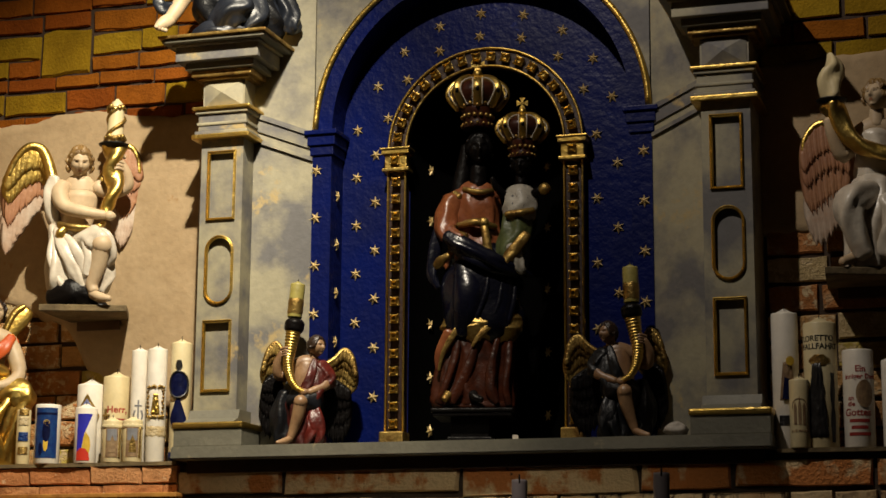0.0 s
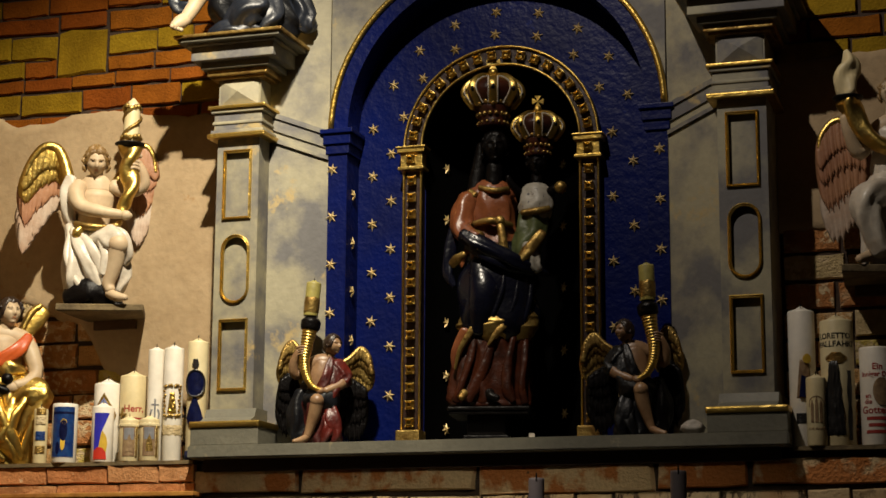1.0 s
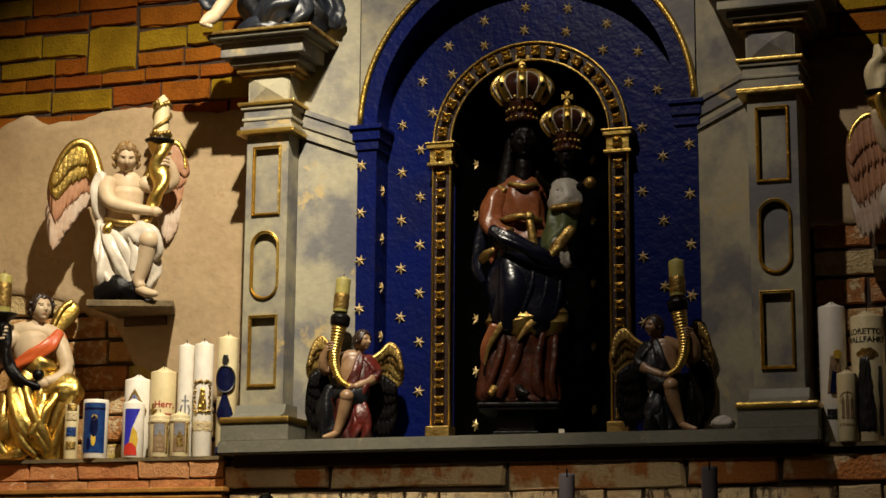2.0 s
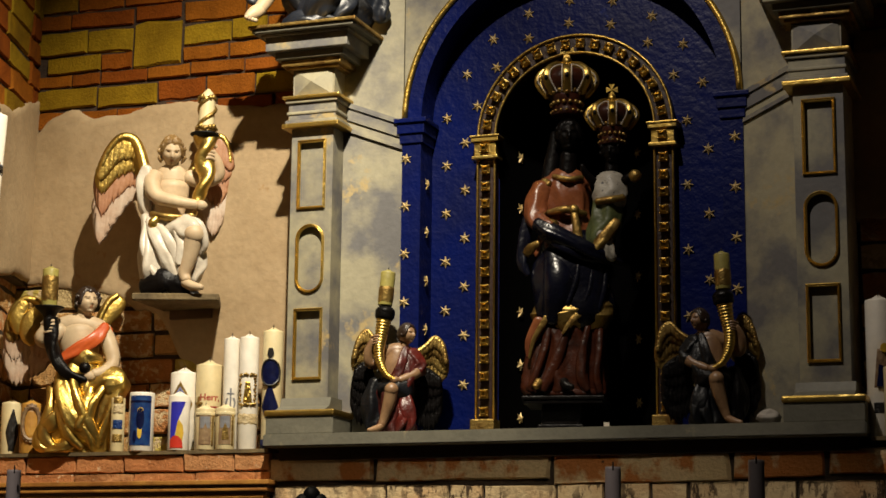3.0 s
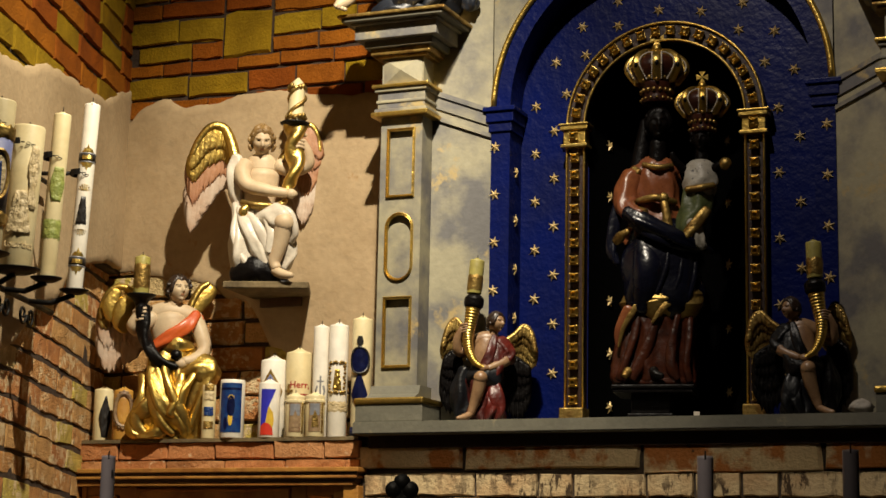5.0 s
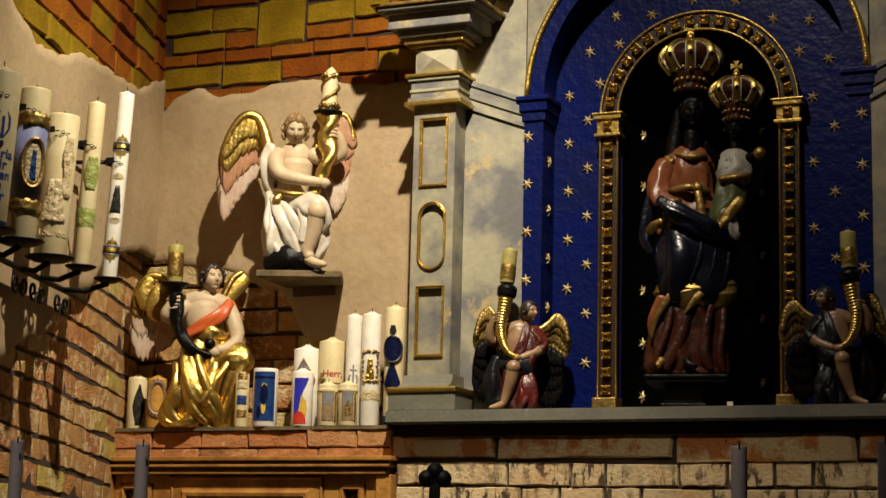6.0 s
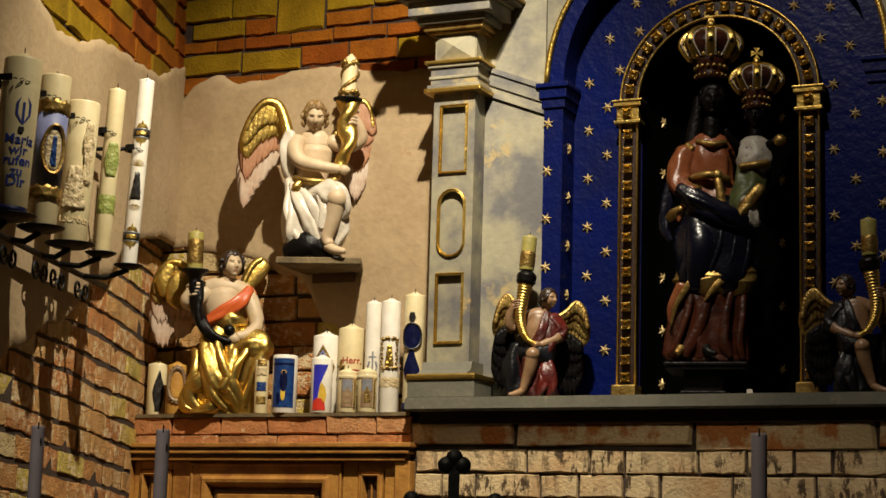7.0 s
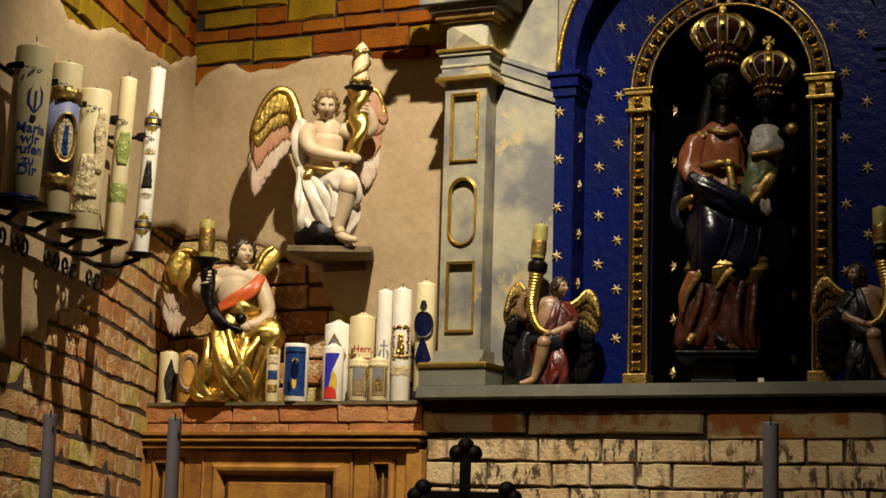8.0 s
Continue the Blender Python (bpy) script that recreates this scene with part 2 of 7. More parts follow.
# back wall: upper part on both sides of the shrine, a full part behind it
bm = bmesh.new()
box(bm, -4.5, -2.30, WALL_Y, 6.2, SHELF_Z - 0.3, 5.6)
box(bm, -0.79, 3.2, WALL_Y, 6.2, SHELF_Z - 0.3, 5.6)
box(bm, -2.30, -0.79, 6.0, 6.2, SHELF_Z - 0.3, 5.6)
box(bm, -2.30, -0.79, 5.30, 6.0, 4.0, 5.6)
wall_north = setting("wall_north", bm, [MORTAR], "brick wall with patches of cream plaster beside the shrine", "wall")
# lower wall with the door's opening
DOOR_X0, DOOR_X1, DOOR_TOP = -3.445, -2.445, 1.985
bm = bmesh.new()
box(bm, -4.5, DOOR_X0, LOW_Y + 0.012, 6.2, 0, SHELF_Z - 0.004)
box(bm, DOOR_X1, 3.2, LOW_Y + 0.012, 6.2, 0, SHELF_Z - 0.004)
box(bm, DOOR_X0, DOOR_X1, LOW_Y + 0.012, 6.2, DOOR_TOP, SHELF_Z - 0.004)
box(bm, DOOR_X0, DOOR_X1, LOW_Y + 0.25, 6.2, 0, DOOR_TOP)
wall_low = setting("wall_low", bm, [PALE_MORTAR], "lower wall of whitewashed worn brick", "wall")
# ---------------------------------------------------------------- the shrine
shrine = thing("shrine", (MID, 5.1, 0), "grey marbled wall shrine with blue arched niche and gold frames", "shrine")


def sp(name, bm, mats, label=""):
    """A part of the shrine, modelled in the chapel's own metres."""
    bmesh.ops.translate(bm, verts=bm.verts, vec=(-MID, -5.1, 0))
    return part(name, bm, mats, shrine, label)


TOPZ = 4.3
HALF_OUT, HALF_IN = 0.842, 0.703     # pilaster's outer and inner edge from the middle
PIL_Y, SPLAY_Y, FRAME_Y, BLUE_Y = 5.09, 5.165, 5.24, 5.34
FR, BR = 0.533, 0.471                # outer and inner radius of the blue arch frame
SPRING = 3.137
DROP = 0.060
GO, GI, GSPRING = 0.312, 0.248, 3.075

bm = bmesh.new()
prism(bm, [(-2.43, 5.03), (-0.66, 5.03), (-0.66, 5.9), (-2.43, 5.9)], "z", LEDGE_Z - 0.038, LEDGE_Z)
bmesh.ops.bevel(bm, geom=[e for e in bm.edges], offset=0.004, segments=2, affect="EDGES")
sp("ledge", bm, GREY_LEDGE, "grey painted stone ledge")
# dark strip in place of the shadow that the ledge casts on the brick
bm = bmesh.new()
box(bm, -2.40, -0.69, 5.085, 5.6, LEDGE_Z - 0.075, LEDGE_Z - 0.038)
sp("ledge_bed", bm, MORTAR, "dark strip standing for the shadow under the ledge")

for sx in (-1, 1):
    def X(h):
        return MID + sx * h
    # splayed cheek with its string course
    bm = bmesh.new()
    prism(bm, [(X(HALF_IN + 0.01), SPLAY_Y), (X(FR), FRAME_Y), (X(FR), 5.34), (X(HALF_OUT - 0.02), 5.34), (X(HALF_OUT - 0.02), SPLAY_Y)], "z", LEDGE_Z, TOPZ)
    sp("cheek", bm, GREY_STONE, "grey marbled splayed cheek")
    bm = bmesh.new()
    for z0, z1, o in ((3.182, 3.198, 0.014), (3.142, 3.182, 0.007), (3.105, 3.117, 0.010)):
        q = [(X(HALF_IN + 0.01), SPLAY_Y, 0.0), (X(FR), FRAME_Y, DROP), (X(FR), FRAME_Y - o, DROP), (X(HALF_IN + 0.01), SPLAY_Y - o, 0.0)]
        lo, hi = [bm.verts.new((x, y, z0 - d)) for x, y, d in q], [bm.verts.new((x, y, z1 - d)) for x, y, d in q]
        for i in range(4):
            bm.faces.new([lo[i], lo[(i + 1) % 4], hi[(i + 1) % 4], hi[i]])
        bm.faces.new(lo[::-1])
        bm.faces.new(hi)
    bmesh.ops.recalc_face_normals(bm, faces=bm.faces)
    sp("string_course", bm, GREY_STONE)
    # pilaster
    a, b = sorted((X(HALF_IN), X(HALF_OUT)))
    bm = bmesh.new()
    box(bm, a, b, PIL_Y + 0.012, 5.34, 2.26, 3.30)
    mid, w = (a + b) / 2, 0.043
    box(bm, a, mid - w, PIL_Y, PIL_Y + 0.012, 2.26, 3.30)
    box(bm, mid + w, b, PIL_Y, PIL_Y + 0.012, 2.26, 3.30)
    for z0, z1 in ((2.26, 2.32), (2.53, 2.585), (2.79, 2.845), (3.055, 3.30)):
        box(bm, mid - w, mid + w, PIL_Y, PIL_Y + 0.012, z0, z1)
    for zc, up in ((2.585 + w, -1), (2.79 - w, 1)):
        for side in (-1, 1):
            bow = [(mid + side * w * math.cos(radians(t)), zc + up * w * math.sin(radians(t))) for t in range(0, 91, 10)]
            prism(bm, bow + [(mid + side * w, zc + up * w)], "y", PIL_Y, PIL_Y + 0.012)
    shaft = sp("pilaster", bm, GREY_STONE, "grey marbled pilaster with gilt panels")

    def pp(name, bm, mats, label=""):
        bmesh.ops.translate(bm, verts=bm.verts, vec=(-MID, -5.1, 0))
        return part(name, bm, mats, shaft, label)
    bm = bmesh.new()
    box(bm, a - 0.040, b + 0.040, 5.042, 5.34, LEDGE_Z, 2.205, 0, 0.003)
    pp("plinth", bm, GREY_LEDGE)
    bm = bmesh.new()
    prism(bm, [(5.042, 2.205), (5.040, 2.210), (5.046, 2.222), (PIL_Y - 0.012, 2.236), (PIL_Y, 2.262), (5.34, 2.262), (5.34, 2.205)], "x", a - 0.012, b + 0.012)
    pp("plinth_slope", bm, GREY_LEDGE)
    bm = bmesh.new()
    box(bm, a - 0.044, b + 0.044, 5.036, 5.30, 2.203, 2.222, 0, 0.006)
    pp("plinth_moulding", bm, GOLD, "gilt moulding")
    # capital bands
    for z0, z1, o, m in ((3.096, 3.110, 0.026, GOLD), (3.110, 3.122, 0.018, GREY_STONE), (3.122, 3.176, 0.010, GREY_STONE), (3.140, 3.150, 0.014, GREY_STONE), (3.176, 3.188, 0.018, GREY_STONE), (3.188, 3.198, 0.026, GOLD)):
        bm = bmesh.new()
        box(bm, a - o, b + o, PIL_Y - o, 5.30, z0, z1, 0, 0.003)
        pp("capital_band", bm, m)
    # faceted block above
    bm = bmesh.new()
    zc, xc = 3.241, (a + b) / 2
    hw, hh = 0.064, 0.041
    v = [bm.verts.new(q) for q in ((xc - hw, PIL_Y - 0.002, zc - hh), (xc + hw, PIL_Y - 0.002, zc - hh), (xc + hw, PIL_Y - 0.002, zc + hh), (xc - hw, PIL_Y - 0.002, zc + hh), (xc, PIL_Y - 0.022, zc))]
    for i in range(4):
        bm.faces.new([v[i], v[(i + 1) % 4], v[4]])
    bm.faces.new(v[3::-1])
    pp("diamond_block", bm, GREY_STONE)
    # entablature block at the top
    for z0, z1, o, m in ((3.283, 3.292, 0.018, OLD_GOLD), (3.292, 3.312, 0.030, OLD_GOLD), (3.312, 3.334, 0.045, GREY_LEDGE), (3.334, 3.378, 0.068, GREY_STONE), (3.378, 3.386, 0.078, GREY_STONE), (3.386, 3.398, 0.100, GREY_LEDGE), (3.398, 3.408, 0.110, OLD_GOLD)):
        bm = bmesh.new()
        box(bm, a - o, b + o, PIL_Y - o, 5.34, z0, z1, 0, 0.003)
        pp("cornice_band", bm, m)
    # gilt panel frames, sunk fields
    xc = (a + b) / 2
    for z0, z1, oval in ((2.32, 2.53, False), (2.585, 2.79, True), (2.845, 3.055, False)):
        w = 0.043
        if oval:
            zr = w
            path = [(xc + w * math.cos(radians(t)), PIL_Y, z1 - zr + zr * math.sin(radians(t))) for t in range(0, 181, 12)]
            path += [(xc + w * math.cos(radians(t)), PIL_Y, z0 + zr + zr * math.sin(radians(t))) for t in range(180, 361, 12)]
        else:
            path = [(xc - w, PIL_Y, z0), (xc + w, PIL_Y, z0), (xc + w, PIL_Y, z1), (xc - w, PIL_Y, z1)]
        bm = bmesh.new()
        sweep(bm, path, [(-0.002, -0.004), (0.006, -0.004), (0.008, -0.0015), (0.004, 0.0005), (0.006, 0.003), (0.002, 0.005), (-0.002, 0.005)], (0, -1, 0), closed=True)
        pp("gilt_panel_frame", bm, GOLD, "narrow gilt frame")

# wall face over and beside the arch
bm = bmesh.new()
top = [(MID - FR + 2 * FR * i / 32, TOPZ) for i in range(33)]
low = [(x, z) for x, _, z in arc(MID, SPRING, FR - 0.005, 0, n=32)]
for i in range(32):
    q = [(top[i], FRAME_Y), (low[i], FRAME_Y), (low[i + 1], FRAME_Y), (top[i + 1], FRAME_Y)]
    bm.faces.new([bm.verts.new((p[0], y, p[1])) for p, y in q])
    bm.faces.new([bm.verts.new((low[i][0], FRAME_Y, low[i][1])), bm.verts.new((low[i][0], 5.5, low[i][1])), bm.verts.new((low[i + 1][0], 5.5, low[i + 1][1])), bm.verts.new((low[i + 1][0], FRAME_Y, low[i + 1][1]))])
bmesh.ops.remove_doubles(bm, verts=bm.verts, dist=1e-5)
sp("arch_wall", bm, GREY_STONE, "grey marbled wall over the arch")
bm = bmesh.new()
sweep(bm, arc(MID, SPRING, FR - 0.008, FRAME_Y - 0.008, n=48), [(0.010 * math.cos(k * 0.785), 0.010 * math.sin(k * 0.785)) for k in range(8)], (0, -1, 0), smooth=True)
sp("arch_moulding", bm, GOLD, "gilt round arch moulding")
# blue frame: band round the arch and jambs
bm = bmesh.new()
path = [(MID - (FR + BR) / 2, FRAME_Y, LEDGE_Z)] + arc(MID, SPRING, (FR + BR) / 2, FRAME_Y, n=48) + [(MID + (FR + BR) / 2, FRAME_Y, LEDGE_Z)]
w = (FR - BR) / 2
sweep(bm, path, [(0.004, -w), (0.004, w), (-0.12, w), (-0.12, -w)], (0, -1, 0))
sp("blue_frame", bm, BLUE, "blue painted arch frame")
for sx in (-1, 1):
    c = MID + sx * (FR + BR) / 2
    for z0, z1, o in ((SPRING - 0.012, SPRING + 0.002, 0.022), (SPRING - 0.045, SPRING - 0.012, 0.014), (SPRING - 0.075, SPRING - 0.045, 0.007)):
        bm = bmesh.new()
        box(bm, c - w - o, c + w + o, FRAME_Y - o - 0.004, 5.335, z0, z1, 0, 0.002)
        sp("impost_band", bm, BLUE)
# blue back plane with the niche opening
bm = bmesh.new()
outer = [(MID - BR, BLUE_Y, LEDGE_Z)] + arc(MID, SPRING, BR + 0.004, BLUE_Y, n=40) + [(MID + BR, BLUE_Y, LEDGE_Z)]
inner = [(MID - GI, BLUE_Y, LEDGE_Z)] + arc(MID, GSPRING, GI, BLUE_Y, n=40) + [(MID + GI, BLUE_Y, LEDGE_Z)]
vo, vi = [bm.verts.new(p) for p in outer], [bm.verts.new(p) for p in inner]
for i in range(len(vo) - 1):
    bm.faces.new([vo[i], vo[i + 1], vi[i + 1], vi[i]])
sp("blue_panel", bm, BLUE, "blue painted panel with gilt stars")
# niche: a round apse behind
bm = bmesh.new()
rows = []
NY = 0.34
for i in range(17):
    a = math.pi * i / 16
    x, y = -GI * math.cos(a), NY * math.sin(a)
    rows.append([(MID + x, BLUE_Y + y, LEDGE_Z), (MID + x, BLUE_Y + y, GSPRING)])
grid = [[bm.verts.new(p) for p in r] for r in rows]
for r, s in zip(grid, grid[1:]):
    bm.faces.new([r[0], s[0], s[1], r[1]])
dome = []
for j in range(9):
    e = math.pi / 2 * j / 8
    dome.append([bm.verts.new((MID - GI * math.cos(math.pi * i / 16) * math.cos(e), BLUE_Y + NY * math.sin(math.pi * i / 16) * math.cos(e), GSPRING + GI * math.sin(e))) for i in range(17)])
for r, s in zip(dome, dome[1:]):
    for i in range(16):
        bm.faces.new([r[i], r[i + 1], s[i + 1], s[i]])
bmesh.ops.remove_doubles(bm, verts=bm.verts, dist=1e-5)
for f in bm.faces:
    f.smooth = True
sp("niche", bm, NICHE_BLACK, "rounded niche, near-black to carry its shade")
# jewelled gold frame
GY = 5.305
for name, r in (("frame_edge", GO - 0.004), ("frame_edge", GI + 0.004)):
    bm = bmesh.new()
    path = [(MID - r, GY, LEDGE_Z + 0.04)] + arc(MID, GSPRING, r, GY, n=44) + [(MID + r, GY, LEDGE_Z + 0.04)]
    sweep(bm, path, [(0.0060 * math.cos(k * 0.785), 0.0042 * math.sin(k * 0.785)) for k in range(8)], (0, -1, 0), smooth=True)
    sp(name, bm, GOLD, "thin gilt moulding")
bm = bmesh.new()
r = (GO + GI) / 2
path = [(MID - r, GY, LEDGE_Z)] + arc(MID, GSPRING, r, GY, n=44) + [(MID + r, GY, LEDGE_Z)]
sweep(bm, path, [(-0.004, -0.03), (-0.004, 0.03), (-0.04, 0.03), (-0.04, -0.03)], (0, -1, 0))
FRAME_DARK = mat("dark_red_brown_paint", (0.026, 0.008, 0.003), 0.5, scale=20, bump=0.2)
sp("frame_bed", bm, FRAME_DARK, "dark red-brown frame bed")


def jewel():
    bm = bmesh.new()
    s = 0.0135
    box(bm, -s, s, -0.006, 0.004, -s, s, 0, 0.002)
    # a four-sided table cut with a hollow middle, and a bead at each corner
    for i in range(4):
        q = Matrix.Rotation(i * math.pi / 2, 3, "Y")
        prof = [(s * 0.92, -0.006), (s * 0.62, -0.017), (s * 0.34, -0.010)]
        v = [[bm.verts.new(q @ Vector((k * r0, y, r0))) for k in (-1, 1)] for r0, y in prof]
        for u, w in zip(v, v[1:]):
            bm.faces.new([u[0], u[1], w[1], w[0]])
        lathe(bm, [(0.0030, -0.003), (0.0036, 0.0), (0.0, 0.004)], 6, 0, q @ Vector((s * 0.86, -0.010, s * 0.86)))
    bmesh.ops.recalc_face_normals(bm, faces=bm.faces)
    return bm


jm = bpy.data.meshes.new("jewel_block")
b0 = jewel()
b0.to_mesh(jm)
b0.free()
jm.materials.append(GOLD)


def put(name, me, x, y, z, spin=0.0, parent=None, dy=0.0):
    ob = new(name, me)
    ob.parent = parent or shrine
    ob.matrix_local = pose(x - MID, y - 5.1, z, 0, spin, dy)
    return ob


for sx in (-1, 1):
    for i in range(15):
        put("jewel_block", jm, MID + sx * r, GY - 0.004, LEDGE_Z + 0.079 + i * 0.0534)
for i in range(18):
    a = radians(9 + 162 * i / 17)
    put("jewel_block", jm, MID + r * math.cos(a), GY - 0.004, GSPRING + r * math.sin(a), 90 - math.degrees(a))
for sx in (-1, 1):
    c = MID + sx * r
    bm = bmesh.new()
    box(bm, c - 0.038, c + 0.038, GY - 0.03, BLUE_Y, LEDGE_Z, LEDGE_Z + 0.055, 0, 0.004)
    sp("column_foot", bm, OLD_GOLD, "ochre gilt column foot")
    for z0, z1, o in ((GSPRING - 0.066, GSPRING - 0.056, 0.010), (GSPRING - 0.056, GSPRING - 0.012, 0.003), (GSPRING - 0.012, GSPRING + 0.002, 0.012), (GSPRING + 0.002, GSPRING + 0.008, 0.016)):
        bm = bmesh.new()
        box(bm, c - 0.032 - o, c + 0.032 + o, GY - 0.012 - o, BLUE_Y - 0.002, z0, z1, 0, 0.002)
        sp("capital_band", bm, GOLD)
    put("jewel_block", jm, c, GY - 0.018, GSPRING - 0.034)
# ---------------------------------------------------------------- gilt stars


def star_mesh(name, size, material):
    bm = bmesh.new()
    ring = []
    for i in range(12):
        a = math.pi * i / 6 + 0.26
        k = size * (1.0 if i % 2 == 0 else 0.40)
        ring.append(bm.verts.new((k * math.cos(a), 0.0, k * math.sin(a))))
    tip = bm.verts.new((0, -0.008, 0))
    for i in range(12):
        bm.faces.new([ring[i], ring[(i + 1) % 12], tip])
    bm.faces.new(ring[::-1])
    bmesh.ops.recalc_face_normals(bm, faces=bm.faces)
    me = bpy.data.meshes.new(name)
    bm.to_mesh(me)
    bm.free()
    me.materials.append(material)
    return me


STAR_GOLD = mat("star_gilding", (0.78, 0.60, 0.30), 0.4, 0.35, col2=(0.6, 0.42, 0.16), scale=30, bump=0.1)
star = star_mesh("star", 0.0205, STAR_GOLD)
rng = random.Random(7)


def star_at(dx, z, y=BLUE_Y - 0.003, turn=0.0):
    put("star", star, MID + dx, y, z, rng.uniform(-20, 20), dy=turn)


for i in range(4):
    star_at(-0.519, 3.013 - i * 0.150, FRAME_Y - 0.006)
    star_at(0.508, 3.005 - i * 0.150, FRAME_Y - 0.006)
for dx, z, n, dz in ((-0.423, 3.160, 5, 0.153), (-0.361, 3.077, 6, 0.152), (0.344, 3.093, 5, 0.198), (0.408, 3.000, 4, 0.198)):
    for i in range(n):
        star_at(dx, z - i * dz)
for i in range(7):
    a = radians(164 - i * 23.3)
    star_at(0.335 * math.cos(a), 3.1 + 0.335 * math.sin(a))
for i in range(8):
    a = radians(151 - i * 19.4)
    star_at(0.408 * math.cos(a), 3.1 + 0.408 * math.sin(a))
for i in range(4):
    put("star", star, MID - BR + 0.003, 5.285, 2.94 - i * 0.152, rng.uniform(-20, 20), dy=90)
for z, n, dz, deg in ((3.05, 6, 0.165, 24), (3.0, 5, 0.18, 152), (3.10, 5, 0.21, 62), (3.08, 5, 0.2, 118)):
    for i in range(n):
        a = radians(deg)
        put("star", star, MID - 0.985 * GI * math.cos(a), BLUE_Y + 0.985 * NY * math.sin(a), z - i * dz, rng.uniform(-20, 20), dy=math.degrees(math.atan2(math.cos(a) / GI, math.sin(a) / NY)))

# ---------------------------------------------------------------- plaster sheets over the brick


def along(points, s):
    if s <= points[0][0]:
        return points[0][1]
    for (a, u), (b, v) in zip(points, points[1:]):
        if s <= b:
            k = (s - a) / (b - a)
            k = k * k * (3 - 2 * k)
            return u + (v - u) * k
    return points[-1][1]


def plaster_sheet(name, world_at, s0, s1, low, high, label, thick=0.017, rim=0.004):
    bm = bmesh.new()
    n = int((s1 - s0) / 0.022)
    rows = 26
    cols = []
    for i in range(n + 1):
        s = s0 + (s1 - s0) * i / n
        lo = along(low, s) + 0.012 * noise.noise((s * 22, 3.1, 0)) + 0.006 * noise.noise((s * 60, 7.7, 0))
        hi = along(high, s) + 0.008 * noise.noise((s * 22, 9.4, 0)) + 0.004 * noise.noise((s * 60, 1.7, 0))
        col = [bm.verts.new(world_at(s, lo - 0.004, -rim)), bm.verts.new(world_at(s, lo, thick * 0.6))]
        for j in range(rows + 1):
            z = lo + 0.006 + (hi - lo - 0.012) * j / rows
            col.append(bm.verts.new(world_at(s, z, thick + 0.004 * noise.noise((s * 4, z * 4, 2.2)) + 0.0012 * noise.noise((s * 19, z * 19, 5.2)))))
        col += [bm.verts.new(world_at(s, hi, thick * 0.6)), bm.verts.new(world_at(s, hi + 0.004, -0.004))]
        cols.append(col)
    for a, b in zip(cols, cols[1:]):
        for j in range(len(a) - 1):
            bm.faces.new([a[j], b[j], b[j + 1], a[j + 1]]).smooth = True
    bmesh.ops.recalc_face_normals(bm, faces=bm.faces)
    return setting(name, bm, PLASTER, label, "wall plaster")


U = Vector((BEND[0] - CORNER[0], BEND[1] - CORNER[1], 0)).normalized()
OUT = Vector((-U.y, U.x, 0))
if OUT.x < 0:
    OUT = -OUT


def on_back(s, z, out):
    return Vector((s, WALL_Y - out, z))


def on_slant(s, z, out):
    return Vector((*CORNER, 0)) + U * s + OUT * out + Vector((0, 0, z))


ULOW = Vector((BEND[0] - CORNER_LOW[0], BEND[1] - CORNER_LOW[1], 0)).normalized()
OUT_LOW = Vector((-ULOW.y, ULOW.x, 0))


def on_slant_low(s, z, out):
    return Vector((*CORNER_LOW, 0)) + ULOW * s + OUT_LOW * out + Vector((0, 0, z))


plaster_sheet("plaster_north", on_back, -3.435, -2.30, ((-3.45, 2.69), (-3.2, 2.66), (-2.95, 2.58), (-2.84, 2.42), (-2.68, 2.31), (-2.3, 2.25)),
              ((-3.45, 3.205), (-3.36, 3.271), (-3.294, 3.292), (-3.225, 3.254), (-3.09, 3.255), (-3.0, 3.275), (-2.87, 3.282), (-2.7, 3.25), (-2.3, 3.22)), "cream plaster patch with ragged edges on brick")
plaster_sheet("plaster_west", on_slant, 0.0, 2.9, ((0.0, 2.70), (0.11, 2.704), (0.49, 2.645), (0.75, 2.478), (1.17, 2.285), (1.46, 2.187), (1.6, 2.128), (2.2, 1.95)),
              ((0.0, 3.335), (0.08, 3.306), (0.34, 3.212), (0.6, 3.194), (0.88, 3.171), (1.13, 3.10), (1.32, 3.078), (1.4, 3.104), (1.7, 3.2)), "cream plaster patch with ragged edges on slanting wall", rim=0.085)
plaster_sheet("plaster_east", on_back, -0.79, 1.2, ((-0.79, 2.75), (0.2, 2.72), (1.2, 2.7)), ((-0.79, 3.25), (0.2, 3.3), (1.2, 3.3)), "shaded plaster patch on the wall")

# ---------------------------------------------------------------- door in the lower wall
door = thing("panelled_door", (-2.93, 5.1, 0), "old stained pine door with raised mitred panels", "door")


def dp(name, bm, mats, label="", parent=None):
    bmesh.ops.translate(bm, verts=bm.verts, vec=(2.93, -5.1, 0))
    return part(name, bm, mats, parent or door, label)


# set-back cornice bands and sunk panel fields take the darker wood colour
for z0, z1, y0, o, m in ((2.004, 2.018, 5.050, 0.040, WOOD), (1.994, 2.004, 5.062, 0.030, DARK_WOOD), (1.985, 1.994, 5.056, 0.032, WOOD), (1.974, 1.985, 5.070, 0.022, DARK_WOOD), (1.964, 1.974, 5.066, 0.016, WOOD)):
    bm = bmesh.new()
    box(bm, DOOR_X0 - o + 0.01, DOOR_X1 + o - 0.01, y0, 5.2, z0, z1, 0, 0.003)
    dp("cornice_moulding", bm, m)
